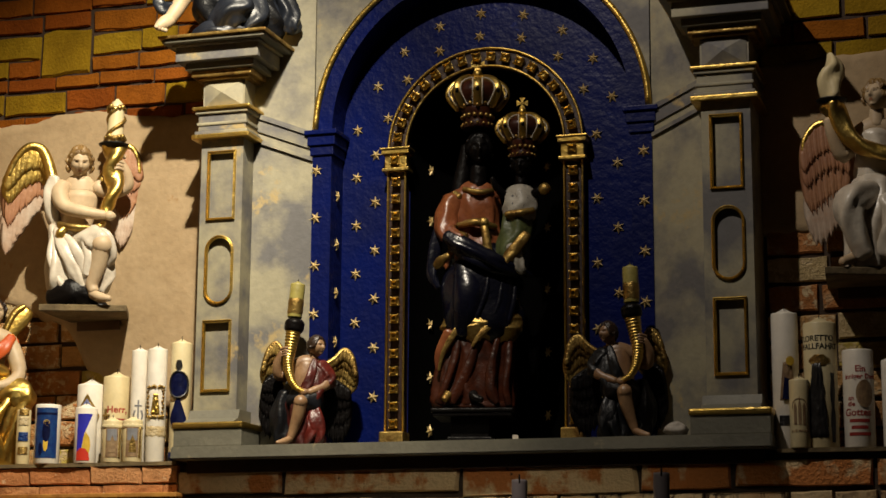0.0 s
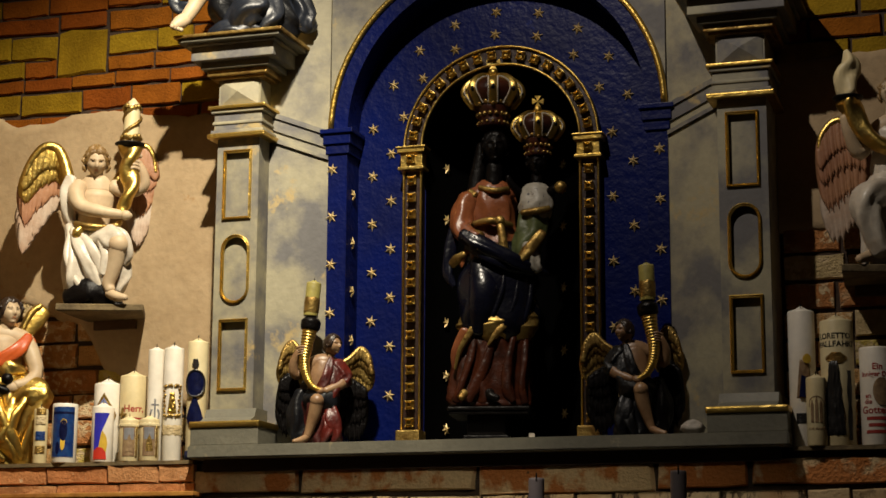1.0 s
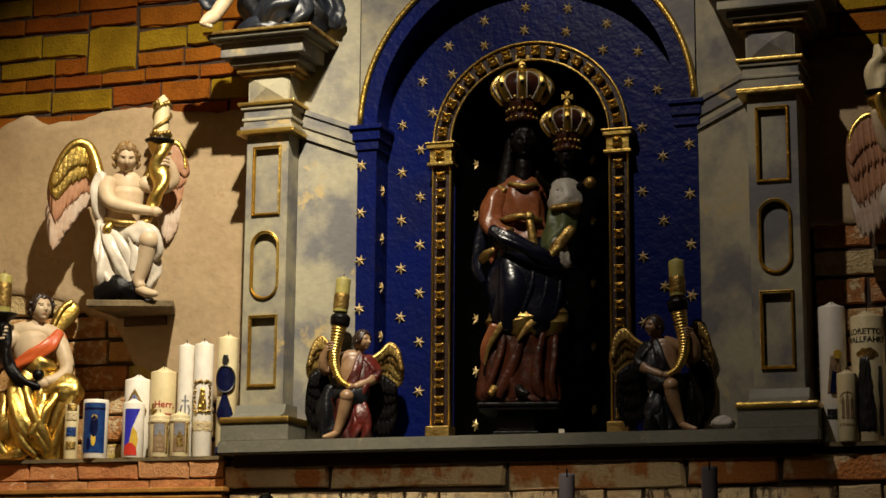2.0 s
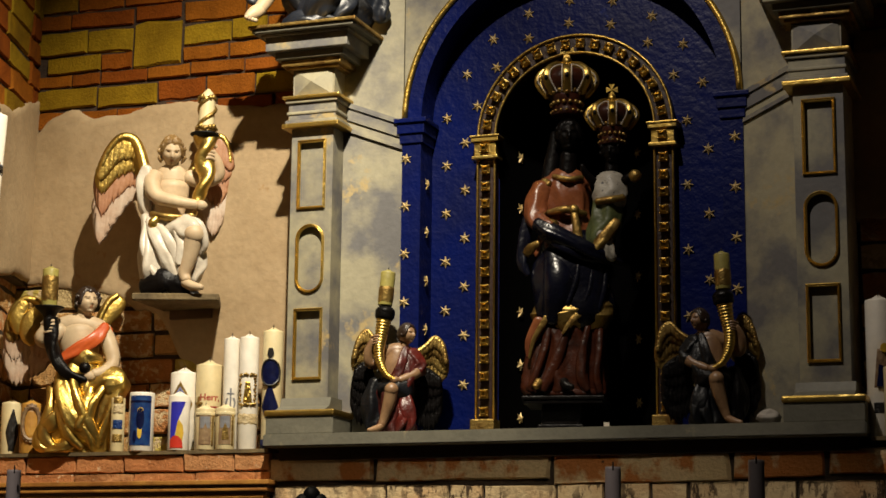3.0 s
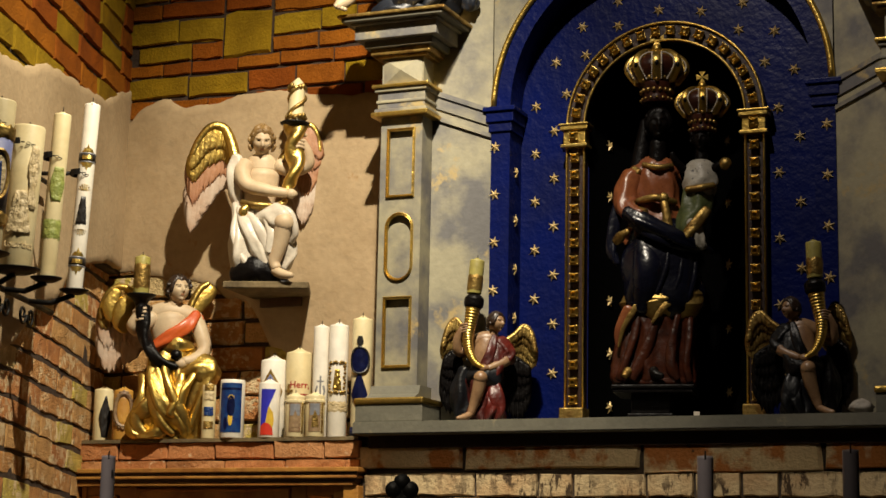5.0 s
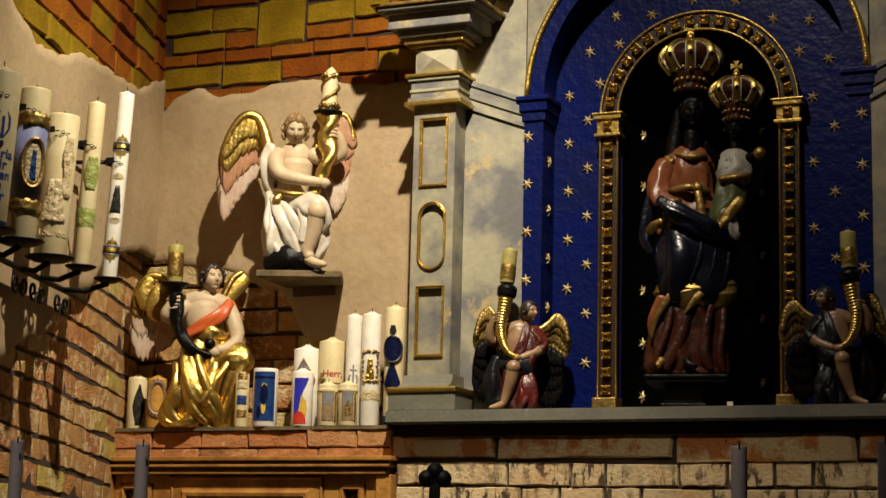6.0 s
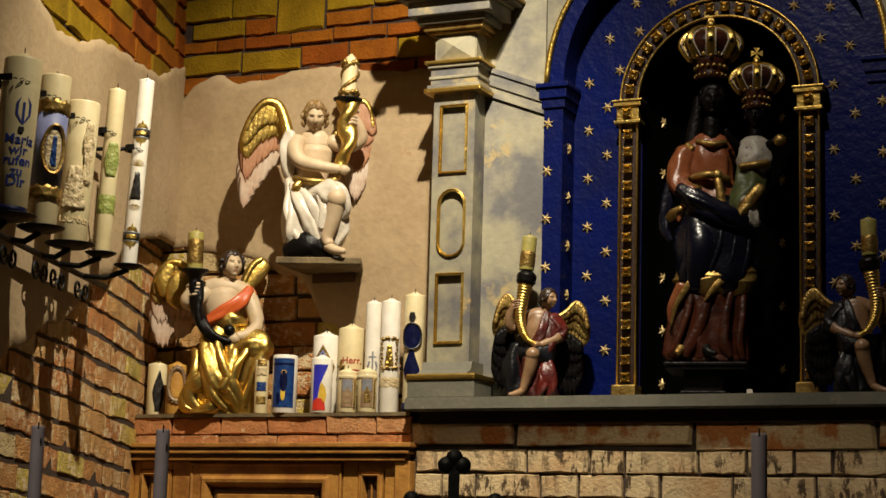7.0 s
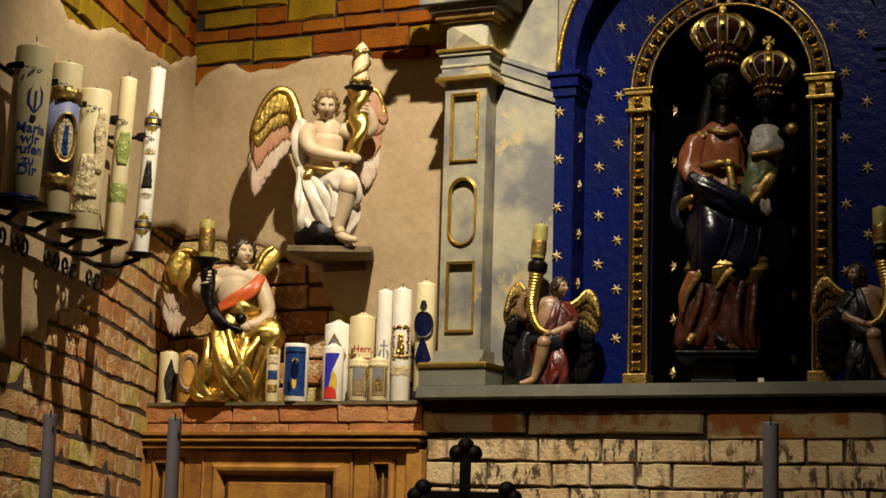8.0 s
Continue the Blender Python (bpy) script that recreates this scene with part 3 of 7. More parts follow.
for x0, x1 in ((DOOR_X0 - 0.02, DOOR_X0 + 0.03), (DOOR_X1 - 0.03, DOOR_X1 + 0.02)):
    bm = bmesh.new()
    box(bm, x0, x1, 5.075, 5.2, 0, 1.964, 0, 0.004)
    dp("jamb", bm, WOOD)
leaf_y = 5.10
xs = (DOOR_X0 + 0.03, -3.393, -3.270, -3.205, -2.660, -2.607, -2.517, DOOR_X1 - 0.03)
bm = bmesh.new()
box(bm, xs[0], xs[-1], leaf_y + 0.02, leaf_y + 0.05, 0.01, 1.964)
dp("door_leaf", bm, WOOD)
for x0, x1 in ((xs[0], xs[1]), (xs[2], xs[3]), (xs[4], xs[5]), (xs[6], xs[7])):
    bm = bmesh.new()
    box(bm, x0 + 0.001, x1 - 0.001, leaf_y - 0.006, leaf_y + 0.02, 0.01, 1.963, 0, 0.003)
    dp("stile", bm, WOOD)
for x0, x1 in ((xs[1], xs[2]), (xs[5], xs[6])):
    bm = bmesh.new()
    box(bm, x0, x1, leaf_y - 0.004, leaf_y + 0.02, 1.936, 1.963, 0, 0.003)
    dp("top_rail", bm, WOOD)
for x0, x1, zt, wide in ((xs[1] + 0.004, xs[2] - 0.004, 1.934, 0.020), (xs[3] + 0.003, xs[4] - 0.003, 1.957, 0.078), (xs[5] + 0.004, xs[6] - 0.004, 1.934, 0.020)):
    path = [(x0, leaf_y, 1.05), (x1, leaf_y, 1.05), (x1, leaf_y, zt), (x0, leaf_y, zt)]
    k = wide / 0.078
    bm = bmesh.new()
    sweep(bm, path, [(-0.015, 0.0), (0.010, 0.0), (0.012, 0.004 * k), (0.008, 0.010 * k), (0.010, 0.040 * k), (0.020, 0.050 * k), (0.018, 0.060 * k), (0.004, 0.070 * k), (-0.015, 0.078 * k)], (0, -1, 0), closed=True)
    dp("panel_moulding", bm, WOOD, "mitred moulding")
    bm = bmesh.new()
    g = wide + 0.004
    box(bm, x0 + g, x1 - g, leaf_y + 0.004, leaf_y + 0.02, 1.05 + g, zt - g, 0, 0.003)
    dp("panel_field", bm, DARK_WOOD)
    bm = bmesh.new()
    g = wide + 0.018
    box(bm, x0 + g, x1 - g, leaf_y - 0.004, leaf_y + 0.004, 1.05 + g, zt - g, 0, 0.004)
    dp("raised_panel", bm, WOOD)
bm = bmesh.new()
for x in (-3.05, -2.99, -2.97, -2.84, -2.80, -2.79, -2.71):
    lathe(bm, [(0.0, -0.002), (0.005, 0.0), (0.004, 0.0015), (0.0, 0.002)], 7, 0, (x, leaf_y - 0.006, 1.945), tilt=Matrix.Rotation(radians(90), 3, "X"))
dp("nail_head", bm, DARK_WOOD, "dark knots and nail heads")

# ---------------------------------------------------------------- shelf slab on the lower wall
SHELF_Z = 2.112
for name, x0, x1 in (("candle_shelf", -3.49, -2.435), ("candle_shelf", -0.655, 1.4)):
    bm = bmesh.new()
    n = 40
    pts = [(x0 + (x1 - x0) * i / n, 5.084 + 0.004 * noise.noise((i * 0.6, x0, 0))) for i in range(n + 1)]
    prism(bm, pts + [(x1, 5.30), (x0, 5.30)], "z", SHELF_Z - 0.011, SHELF_Z)
    t = tagged(mesh_object(name, bm, SHELF_STONE), "worn grey-green slab shelf on the brick wall", "shelf")

# ---------------------------------------------------------------- bracket shelf under the angel
bracket = thing("wall_bracket", (-2.77, 5.30, 2.58), "worn olive-grey bracket shelf on the plaster", "shelf")
bm = bmesh.new()
prism(bm, [(-0.132, -0.255), (0.126, -0.165), (0.050, 0.0), (-0.150, 0.0)], "z", 0.0, 0.022)
bmesh.ops.bevel(bm, geom=bm.edges[:], offset=0.003, segments=1, affect="EDGES")
part("shelf_board", bm, SHELF_STONE, bracket)
bm = bmesh.new()
box(bm, -0.12, 0.03, -0.03, 0.0, -0.03, 0.0, 0, 0.003)
part("wall_batten", bm, DARK_WOOD, bracket)

# ---------------------------------------------------------------- candles
WAX_WHITE = mat("white_wax", (0.80, 0.75, 0.66), 0.42, col2=(0.75, 0.69, 0.58), scale=9, bump=0.04, fine=30)
WAX_CREAM = mat("cream_wax", (0.70, 0.60, 0.36), 0.45, col2=(0.64, 0.52, 0.28), scale=9, bump=0.04, fine=30)
WAX_OCHRE = mat("amber_wax", (0.55, 0.30, 0.05), 0.45, col2=(0.42, 0.20, 0.04), scale=9, bump=0.06, fine=30)
WAX_OLIVE = mat("olive_yellow_wax", (0.42, 0.36, 0.09), 0.5, col2=(0.26, 0.22, 0.06), scale=12, bump=0.2, fine=40)
WAX_MAUVE = mat("mauve_wax", (0.42, 0.36, 0.40), 0.5, col2=(0.36, 0.31, 0.34), scale=9, bump=0.04, fine=30)
WAX_SLATE = mat("slate_blue_wax", (0.20, 0.22, 0.40), 0.5, col2=(0.13, 0.15, 0.30), scale=12, bump=0.1, fine=40)
WICK = mat("burnt_wick", (0.02, 0.015, 0.01), 0.9)
DEEP_BLUE = mat("deep_blue_wax", (0.002, 0.003, 0.024), 0.45, spec=0.15, col2=(0.003, 0.006, 0.045), scale=45)
COBALT = mat("cobalt_blue_wax", (0.03, 0.03, 0.42), 0.4)
TURQ = mat("turquoise_wax", (0.003, 0.018, 0.12), 0.4, col2=(0.006, 0.05, 0.18), scale=45)
RED_WAX = mat("scarlet_wax", (0.60, 0.04, 0.02), 0.4)
YELLOW_WAX = mat("yellow_wax", (0.75, 0.48, 0.05), 0.4)
BLACK_WAX = mat("black_wax", (0.015, 0.013, 0.012), 0.4)
BROWN_PRINT = mat("brown_print", (0.16, 0.09, 0.05), 0.5, col2=(0.30, 0.2, 0.1), scale=60)
RED_PRINT = mat("red_print", (0.35, 0.03, 0.02), 0.5)
BLUE_PRINT = mat("blue_print", (0.02, 0.04, 0.25), 0.5)
SILVER_PRINT = mat("silver_print", (0.30, 0.30, 0.32), 0.4, 0.3)
GREEN_WAX = mat("moss_green_wax", (0.30, 0.32, 0.08), 0.5, col2=(0.2, 0.24, 0.05), scale=35, bump=0.4)
SKIN_WAX = mat("pale_relief_wax", (0.62, 0.50, 0.30), 0.5, col2=(0.48, 0.36, 0.18), scale=40, bump=0.5, fine=120)


def wrap(bm, radius, centre_z=0.0, lift=0.0, turn=0.0, strips=0.006):
    """Bends a flat shape (x across, z up, y depth) round a candle of that radius."""
    lo, hi = min(v.co.x for v in bm.verts), max(v.co.x for v in bm.verts)
    x = lo + strips
    while x < hi:
        bmesh.ops.bisect_plane(bm, geom=bm.verts[:] + bm.edges[:] + bm.faces[:], plane_co=(x, 0, 0), plane_no=(1, 0, 0))
        x += strips
    for v in bm.verts:
        a = v.co.x / radius + radians(turn)
        r = radius + lift - v.co.y
        v.co = Vector((r * math.sin(a), -r * math.cos(a), v.co.z + centre_z))


def plate(outline, depth=0.0015):
    bm = bmesh.new()
    prism(bm, outline, "y", -depth, 0.003)
    return bm


def ngon(cx, cz, rx, rz, n=20, a0=0.0):
    return [(cx + rx * math.cos(a0 + 2 * math.pi * i / n), cz + rz * math.sin(a0 + 2 * math.pi * i / n)) for i in range(n)]


def word_mesh(text, size, depth=0.0006):
    cu = bpy.data.curves.new("word", "FONT")
    cu.body, cu.size, cu.align_x, cu.extrude = text, size, "CENTER", depth
    cu.resolution_u, cu.offset = 3, size * 0.018
    ob = bpy.data.objects.new("word", cu)
    scene.collection.objects.link(ob)
    me = bpy.data.meshes.new_from_object(ob.evaluated_get(bpy.context.evaluated_depsgraph_get()))
    bpy.data.objects.remove(ob)
    bm = bmesh.new()
    bm.from_mesh(me)
    bmesh.ops.rotate(bm, verts=bm.verts, cent=(0, 0, 0), matrix=Matrix.Rotation(radians(90), 3, "X"))
    return bm


def relief_ring(radius, z0, z1, lobes, depth, seed):
    """A raised band with a lumpy surface and a scalloped rim."""
    bm = bmesh.new()
    n, rows = 40, 6
    grid = []
    for j in range(rows + 1):
        ring = []
        for i in range(n):
            a = 2 * math.pi * i / n
            edge = 0.004 * math.cos(lobes * a) * (1 if j in (0, rows) else 0)
            z = z0 + (z1 - z0) * j / rows + (edge if j == rows else -edge)
            r = radius + (depth * (0.6 + 0.6 * noise.noise((math.cos(a) * 3 + seed, math.sin(a) * 3, z * 60))) if 0 < j < rows else -0.002)
            ring.append(bm.verts.new((r * math.cos(a), r * math.sin(a), z)))
        grid.append(ring)
    for p, q in zip(grid, grid[1:]):
        for i in range(n):
            bm.faces.new([p[i], p[(i + 1) % n], q[(i + 1) % n], q[i]]).smooth = True
    return bm


def lumpy_plate(outline_fn, w, h, depth, seed, steps=(14, 20)):
    """A relief plate: a grid cut to an outline, its surface lumpy like cast wax."""
    bm = bmesh.new()
    nx, nz = steps
    grid = {}
    for i in range(nx + 1):
        for j in range(nz + 1):
            u, v = i / nx * 2 - 1, j / nz * 2 - 1
            k = outline_fn(v)
            e = 1 - abs(u)
            d = depth * (0.35 + 0.9 * abs(noise.noise((u * 2.4 + seed, v * 3.4, seed)))) if e > 0.01 and abs(v) < 0.99 else -0.002
            grid[i, j] = bm.verts.new((u * w / 2 * k, -d, v * h / 2))
    for i in range(nx):
        for j in range(nz):
            bm.faces.new([grid[i, j], grid[i + 1, j], grid[i + 1, j + 1], grid[i, j + 1]]).smooth = True
    return bm


def candle(x, y, z, diam, height, wax, label, taper=0.0, group="devotional candles", turn=None, tip=True, name="pillar_candle", lean=None):
    face = math.degrees(math.atan2(-x, y)) if turn is None else turn
    ob = thing(name, (x, y, z), label, "candle", group, face)
    if lean:
        ob.matrix_world = pose(x, y, z, lean[0], lean[1], face)
    r = diam / 2
    bm = bmesh.new()
    cone = 0.45 * r if tip else 0.12 * r
    body = height - cone
    lathe(bm, [(r * 0.96, 0), (r, 0.003), (r * (1 - taper), body - 0.004), (r * (1 - taper) * 0.965, body), (r * 0.55, body + cone * 0.28), (r * 0.2, body + cone * 0.75), (0.0, height)], 28)
    part("wax", bm, wax, ob)
    bm = bmesh.new()
    k = height - 0.002
    lathe(bm, [(0.0012, k - 0.006), (0.0014, k + 0.003), (0.0011, k + 0.007), (0.0, k + 0.008)], 6, tilt=Matrix.Rotation(0.05, 3, "X"))
    part("wick", bm, WICK, ob, "short burnt wick")
    return ob, r


def deco(ob, r, name, bm, material, z, lift=0.0, turn=0.0, label=""):
    wrap(bm, r, z, lift, turn)
    return part(name, bm, material, ob, label)


S = SHELF_Z
# white pillar with a lozenge picture
c, r = candle(-2.775, 5.175, S, 0.085, 0.268, WAX_WHITE, "wide white pillar candle with a silver lozenge ornament")
deco(c, r, "lozenge", plate([(-0.040, 0), (0, -0.115), (0.040, 0), (0, 0.068)], 0.002), OLD_GOLD, 0.150, turn=-16, label="gilt-edged lozenge picture")
deco(c, r, "lozenge_field", plate([(-0.033, 0), (0, -0.098), (0.033, 0), (0, 0.052)], 0.0032), WAX_SLATE, 0.150, turn=-16)
deco(c, r, "lozenge_cloud", lumpy_plate(lambda v: math.sqrt(max(0.0, 1 - v * v)) + 0.02, 0.040, 0.040, 0.005, 4.4), WAX_WHITE, 0.150, turn=-20)
# cream pillar lettered in red
c, r = candle(-2.69, 5.18, S, 0.083, 0.29, WAX_CREAM, "cream pillar candle with red lettering and a gilt cross")
deco(c, r, "lettering", word_mesh("Herr,", 0.030), RED_PRINT, 0.158, turn=4, label="red word")
for w, z in ((0.05, 0.135), (0.045, 0.122)):
    deco(c, r, "text_line", plate([(-w / 2, 0), (w / 2, 0), (w / 2, 0.005), (-w / 2, 0.005)], 0.0006), RED_PRINT, z, turn=12)
deco(c, r, "gilt_cross", plate([(-0.003, -0.05), (0.003, -0.05), (0.003, 0.006), (0.014, 0.006), (0.014, 0.012), (0.003, 0.012), (0.003, 0.03), (-0.003, 0.03), (-0.003, 0.012), (-0.014, 0.012), (-0.014, 0.006), (-0.003, 0.006)], 0.004), OLD_GOLD, 0.14, turn=-46)
# tall white pair
c, r = candle(-2.600, 5.15, S, 0.049, 0.358, WAX_WHITE, "tall slim white candle with a grey monogram")
for ox in (-1, 1):
    deco(c, r, "monogram", plate([(ox * 0.004, 0.0), (ox * 0.013, 0.006), (ox * 0.017, 0.02), (ox * 0.013, 0.036), (ox * 0.006, 0.036), (ox * 0.011, 0.02), (ox * 0.009, 0.009)][::ox], 0.001), SILVER_PRINT, 0.125)
deco(c, r, "monogram_cross", plate([(-0.0025, 0), (0.0025, 0), (0.0025, 0.048), (0.011, 0.048), (0.011, 0.052), (0.0025, 0.052), (0.0025, 0.067), (-0.0025, 0.067), (-0.0025, 0.052), (-0.011, 0.052), (-0.011, 0.048), (-0.0025, 0.048)], 0.001), SILVER_PRINT, 0.125)
for i in range(3):
    deco(c, r, "text_line", plate([(-0.014, 0), (0.014, 0), (0.014, 0.002), (-0.014, 0.002)], 0.0005), SILVER_PRINT, 0.117 - i * 0.005)
c, r = candle(-2.540, 5.15, S, 0.060, 0.362, WAX_WHITE, "tall white candle with gilt relief square and lace band")
bm = bmesh.new()
for i in range(34):
    q = i / 34 * 4
    e, k = q % 1 * 2 - 1, int(q)
    x, z = ((e, -1), (1, e), (-e, 1), (-1, -e))[k]
    ball(bm, (x * 0.024 + 0.002 * math.sin(i * 2.3), -0.002, z * 0.046 + 0.002 * math.cos(i * 1.7)), (0.0042, 0.004, 0.0046), 0, 7, 0.5, i * 0.7)
deco(c, r, "relief_frame", bm, OLD_GOLD, 0.185, turn=-6, label="gilt beaded relief frame")
deco(c, r, "relief_figure", lumpy_plate(lambda v: 0.85 - 0.3 * v, 0.026, 0.066, 0.007, 3.3), GOLD, 0.178, turn=-4)
part("lace_band", relief_ring(r, 0.075, 0.115, 30, 0.0018, 2.0), SKIN_WAX, c, "cream lace band")
# tall cream with deep blue medallion
c, r = candle(-2.462, 5.155, S, 0.062, 0.380, WAX_CREAM, "tall cream candle with a deep blue medallion")
deco(c, r, "medallion", plate(ngon(0, 0, 0.026, 0.040), 0.006), DEEP_BLUE, 0.235, turn=-12, label="dark blue oval medallion")
bm = bmesh.new()
pts = ngon(0, 0, 0.026, 0.040, 28)
sweep(bm, [(x, -0.006, z) for x, z in pts], [(0.003 * math.cos(k * 1.05), 0.003 * math.sin(k * 1.05)) for k in range(6)], (0, -1, 0), closed=True)
deco(c, r, "beaded_rim", bm, BLACK_WAX, 0.235, turn=-12)
deco(c, r, "medallion_point", plate([(0, 0.038), (0.010, 0.058), (0.006, 0.075), (-0.006, 0.075), (-0.010, 0.058)], 0.004), BLACK_WAX, 0.235, turn=-12)
deco(c, r, "pendant", plate([(-0.004, -0.04), (0.004, -0.04), (0.026, -0.105), (0.0, -0.155), (-0.026, -0.105)], 0.004), DEEP_BLUE, 0.235, turn=-12, label="dark blue kite pendant")
bm = bmesh.new()
lathe(bm, [(r + 0.0015, 0.0), (r + 0.0015, 0.032)], 28)
part("foot_band", bm, DEEP_BLUE, c)
# blue, yellow and red pattern on white
c, r = candle(-2.757, 5.115, S, 0.067, 0.186, WAX_WHITE, "white candle with blue, yellow and red shapes")
deco(c, r, "blue_shape", plate([(-0.027, 0.03), (-0.027, 0.150), (0.020, 0.150), (-0.004, 0.09), (-0.014, 0.03)], 0.001), COBALT, 0)
deco(c, r, "yellow_shape", plate([(-0.012, 0.03), (0.012, 0.03), (0.016, 0.055), (0.012, 0.078), (-0.001, 0.096), (-0.006, 0.08)], 0.0008), YELLOW_WAX, 0)
deco(c, r, "red_shape", plate([(-0.027, 0.008), (0.014, 0.008), (0.011, 0.030), (0.0, 0.044), (-0.014, 0.046), (-0.027, 0.034)], 0.0014), RED_WAX, 0)
# blue-printed candle
c, r = candle(-2.888, 5.115, S, 0.078, 0.188, WAX_WHITE, "short white candle wrapped in a blue print", tip=False)
deco(c, r, "blue_print", plate([(-0.042, 0.018), (0.031, 0.018), (0.031, 0.172), (-0.042, 0.172)], 0.001), TURQ, 0, label="blue printed sheet")
deco(c, r, "blue_print_edge", plate([(-0.042, 0.150), (0.031, 0.150), (0.031, 0.157), (-0.042, 0.157)], 0.0016), DEEP_BLUE, 0)
for cx, cz, rx, rz, m in ((-0.004, 0.10, 0.012, 0.034, DEEP_BLUE), (-0.004, 0.125, 0.009, 0.010, YELLOW_WAX), (-0.005, 0.06, 0.007, 0.022, YELLOW_WAX), (0.008, 0.092, 0.006, 0.015, TURQ), (-0.02, 0.045, 0.006, 0.02, DEEP_BLUE)):
    deco(c, r, "print_shape", plate(ngon(cx, cz, rx, rz, 12), 0.002 + 0.0004 * rx * 100), m, 0)
# two small picture candles
for x in (-2.664, -2.596):
    c, r = candle(x, 5.112, S, 0.060, 0.142, WAX_CREAM, "small cream candle with a framed picture and lace edge")
    deco(c, r, "picture", plate([(-0.020, 0.016), (0.018, 0.016), (0.018, 0.108), (-0.020, 0.108)], 0.0012), BROWN_PRINT, 0, label="dark framed picture")
    deco(c, r, "picture_sky", plate([(-0.016, 0.066), (0.014, 0.066), (0.014, 0.102), (-0.016, 0.102)], 0.0016), SILVER_PRINT, 0)
    deco(c, r, "picture_shape", plate([(-0.010, 0.03), (0.012, 0.03), (0.008, 0.062), (0.0, 0.082), (-0.008, 0.06)], 0.002), OLD_GOLD if x > -2.63 else BROWN_PRINT, 0)
    part("lace_edge", relief_ring(r, 0.104, 0.116, 12, 0.003, x), WAX_CREAM, c)
    deco(c, r, "lace_side", lumpy_plate(lambda v: 1.0, 0.008, 0.10, 0.004, x), OLD_GOLD, 0.06, turn=46)
# thin decorated candle
c, r = candle(-2.966, 5.105, S, 0.043, 0.178, WAX_CREAM, "small cream candle covered in coloured relief")
for z0, z1, m in ((0.03, 0.055, OLD_GOLD), (0.07, 0.10, TURQ), (0.12, 0.145, RED_PRINT), (0.15, 0.17, OLD_GOLD)):
    deco(c, r, "relief", lumpy_plate(lambda v: 1.0, 0.034, z1 - z0, 0.004, z0 * 40), m if m != RED_PRINT else SKIN_WAX, (z0 + z1) / 2)
# half-hidden pair by the corner
c, r = candle(-3.392, 5.165, S, 0.066, 0.185, WAX_CREAM, "cream candle with a black figure relief in the corner")
deco(c, r, "dark_relief", lumpy_plate(lambda v: 0.55 + 0.3 * math.cos(v * 3) - 0.15 * v, 0.05, 0.14, 0.006, 5.5), BLACK_WAX, 0.08, turn=8, label="black wax relief")
c, r = candle(-3.288, 5.118, S, 0.066, 0.175, WAX_OCHRE, "amber candle with a carved oval medallion")
bm = bmesh.new()
sweep(bm, [(x, -0.003, z) for x, z in ngon(0, 0, 0.026, 0.052, 26)], [(0.006 * math.cos(k * 1.05), 0.006 * math.sin(k * 1.05)) for k in range(6)], (0, -1, 0), closed=True)
for i in range(20):
    x, z = ngon(0, 0, 0.030, 0.058, 20)[i]
    ball(bm, (x, -0.003, z), (0.006, 0.004, 0.006), 0, 7, 0.5, i * 0.9)
deco(c, r, "oval_rim", bm, BROWN_PRINT, 0.095, label="carved dark oval rim")
deco(c, r, "oval_field", lumpy_plate(lambda v: math.sqrt(max(0.0, 1 - v * v)) + 0.02, 0.046, 0.09, 0.003, 8.1), WAX_OCHRE, 0.095)
# candles on the other side, in the shade
c, r = candle(-0.632, 5.14, S, 0.073, 0.392, WAX_WHITE, "tall white candle with a coloured figure relief")
deco(c, r, "figure_relief", lumpy_plate(lambda v: 0.75 - 0.25 * v, 0.05, 0.11, 0.005, 1.2), BROWN_PRINT, 0.185, turn=8)
deco(c, r, "figure_head", plate(ngon(0.006, 0.055, 0.010, 0.013, 12), 0.008), YELLOW_WAX, 0.185, turn=8)
deco(c, r, "figure_robe", plate([(-0.014, -0.05), (0.010, -0.05), (0.014, 0.0), (-0.008, 0.01)], 0.008), DEEP_BLUE, 0.185, turn=8)
deco(c, r, "small_relief", lumpy_plate(lambda v: 1.0, 0.045, 0.03, 0.003, 2.9), BLACK_WAX, 0.078)
c, r = candle(-0.537, 5.14, S, 0.090, 0.365, WAX_CREAM, "cream pilgrimage candle with black lettering and dark figure")
deco(c, r, "lettering", word_mesh("LORETTO", 0.022), BLACK_WAX, 0.292, turn=-10, label="black words")
deco(c, r, "lettering", word_mesh("WALLFAHRT", 0.022), BLACK_WAX, 0.270, turn=-10)
deco(c, r, "dark_figure", lumpy_plate(lambda v: 0.8 - 0.35 * v, 0.055, 0.21, 0.008, 7.2), BLACK_WAX, 0.13, turn=-14, label="black figure relief")
deco(c, r, "gilt_glory", lumpy_plate(lambda v: 0.7 + 0.3 * math.cos(3 * v), 0.07, 0.035, 0.002, 9.0), OLD_GOLD, 0.238, turn=-4)
deco(c, r, "dark_tree", lumpy_plate(lambda v: 0.5 + 0.4 * abs(math.sin(4 * v)), 0.02, 0.2, 0.003, 6.0), BLACK_WAX, 0.11, turn=42)
c, r = candle(-0.592, 5.098, S, 0.054, 0.198, WAX_CREAM, "small cream candle with a dark arched window motif")
for ox in (-0.012, 0.0, 0.012):
    deco(c, r, "lancet", plate([(ox - 0.004, 0), (ox + 0.004, 0), (ox + 0.004, 0.05), (ox, 0.062 + (0.015 if ox == 0 else 0)), (ox - 0.004, 0.05)], 0.001), BROWN_PRINT, 0.062)
bm = bmesh.new()
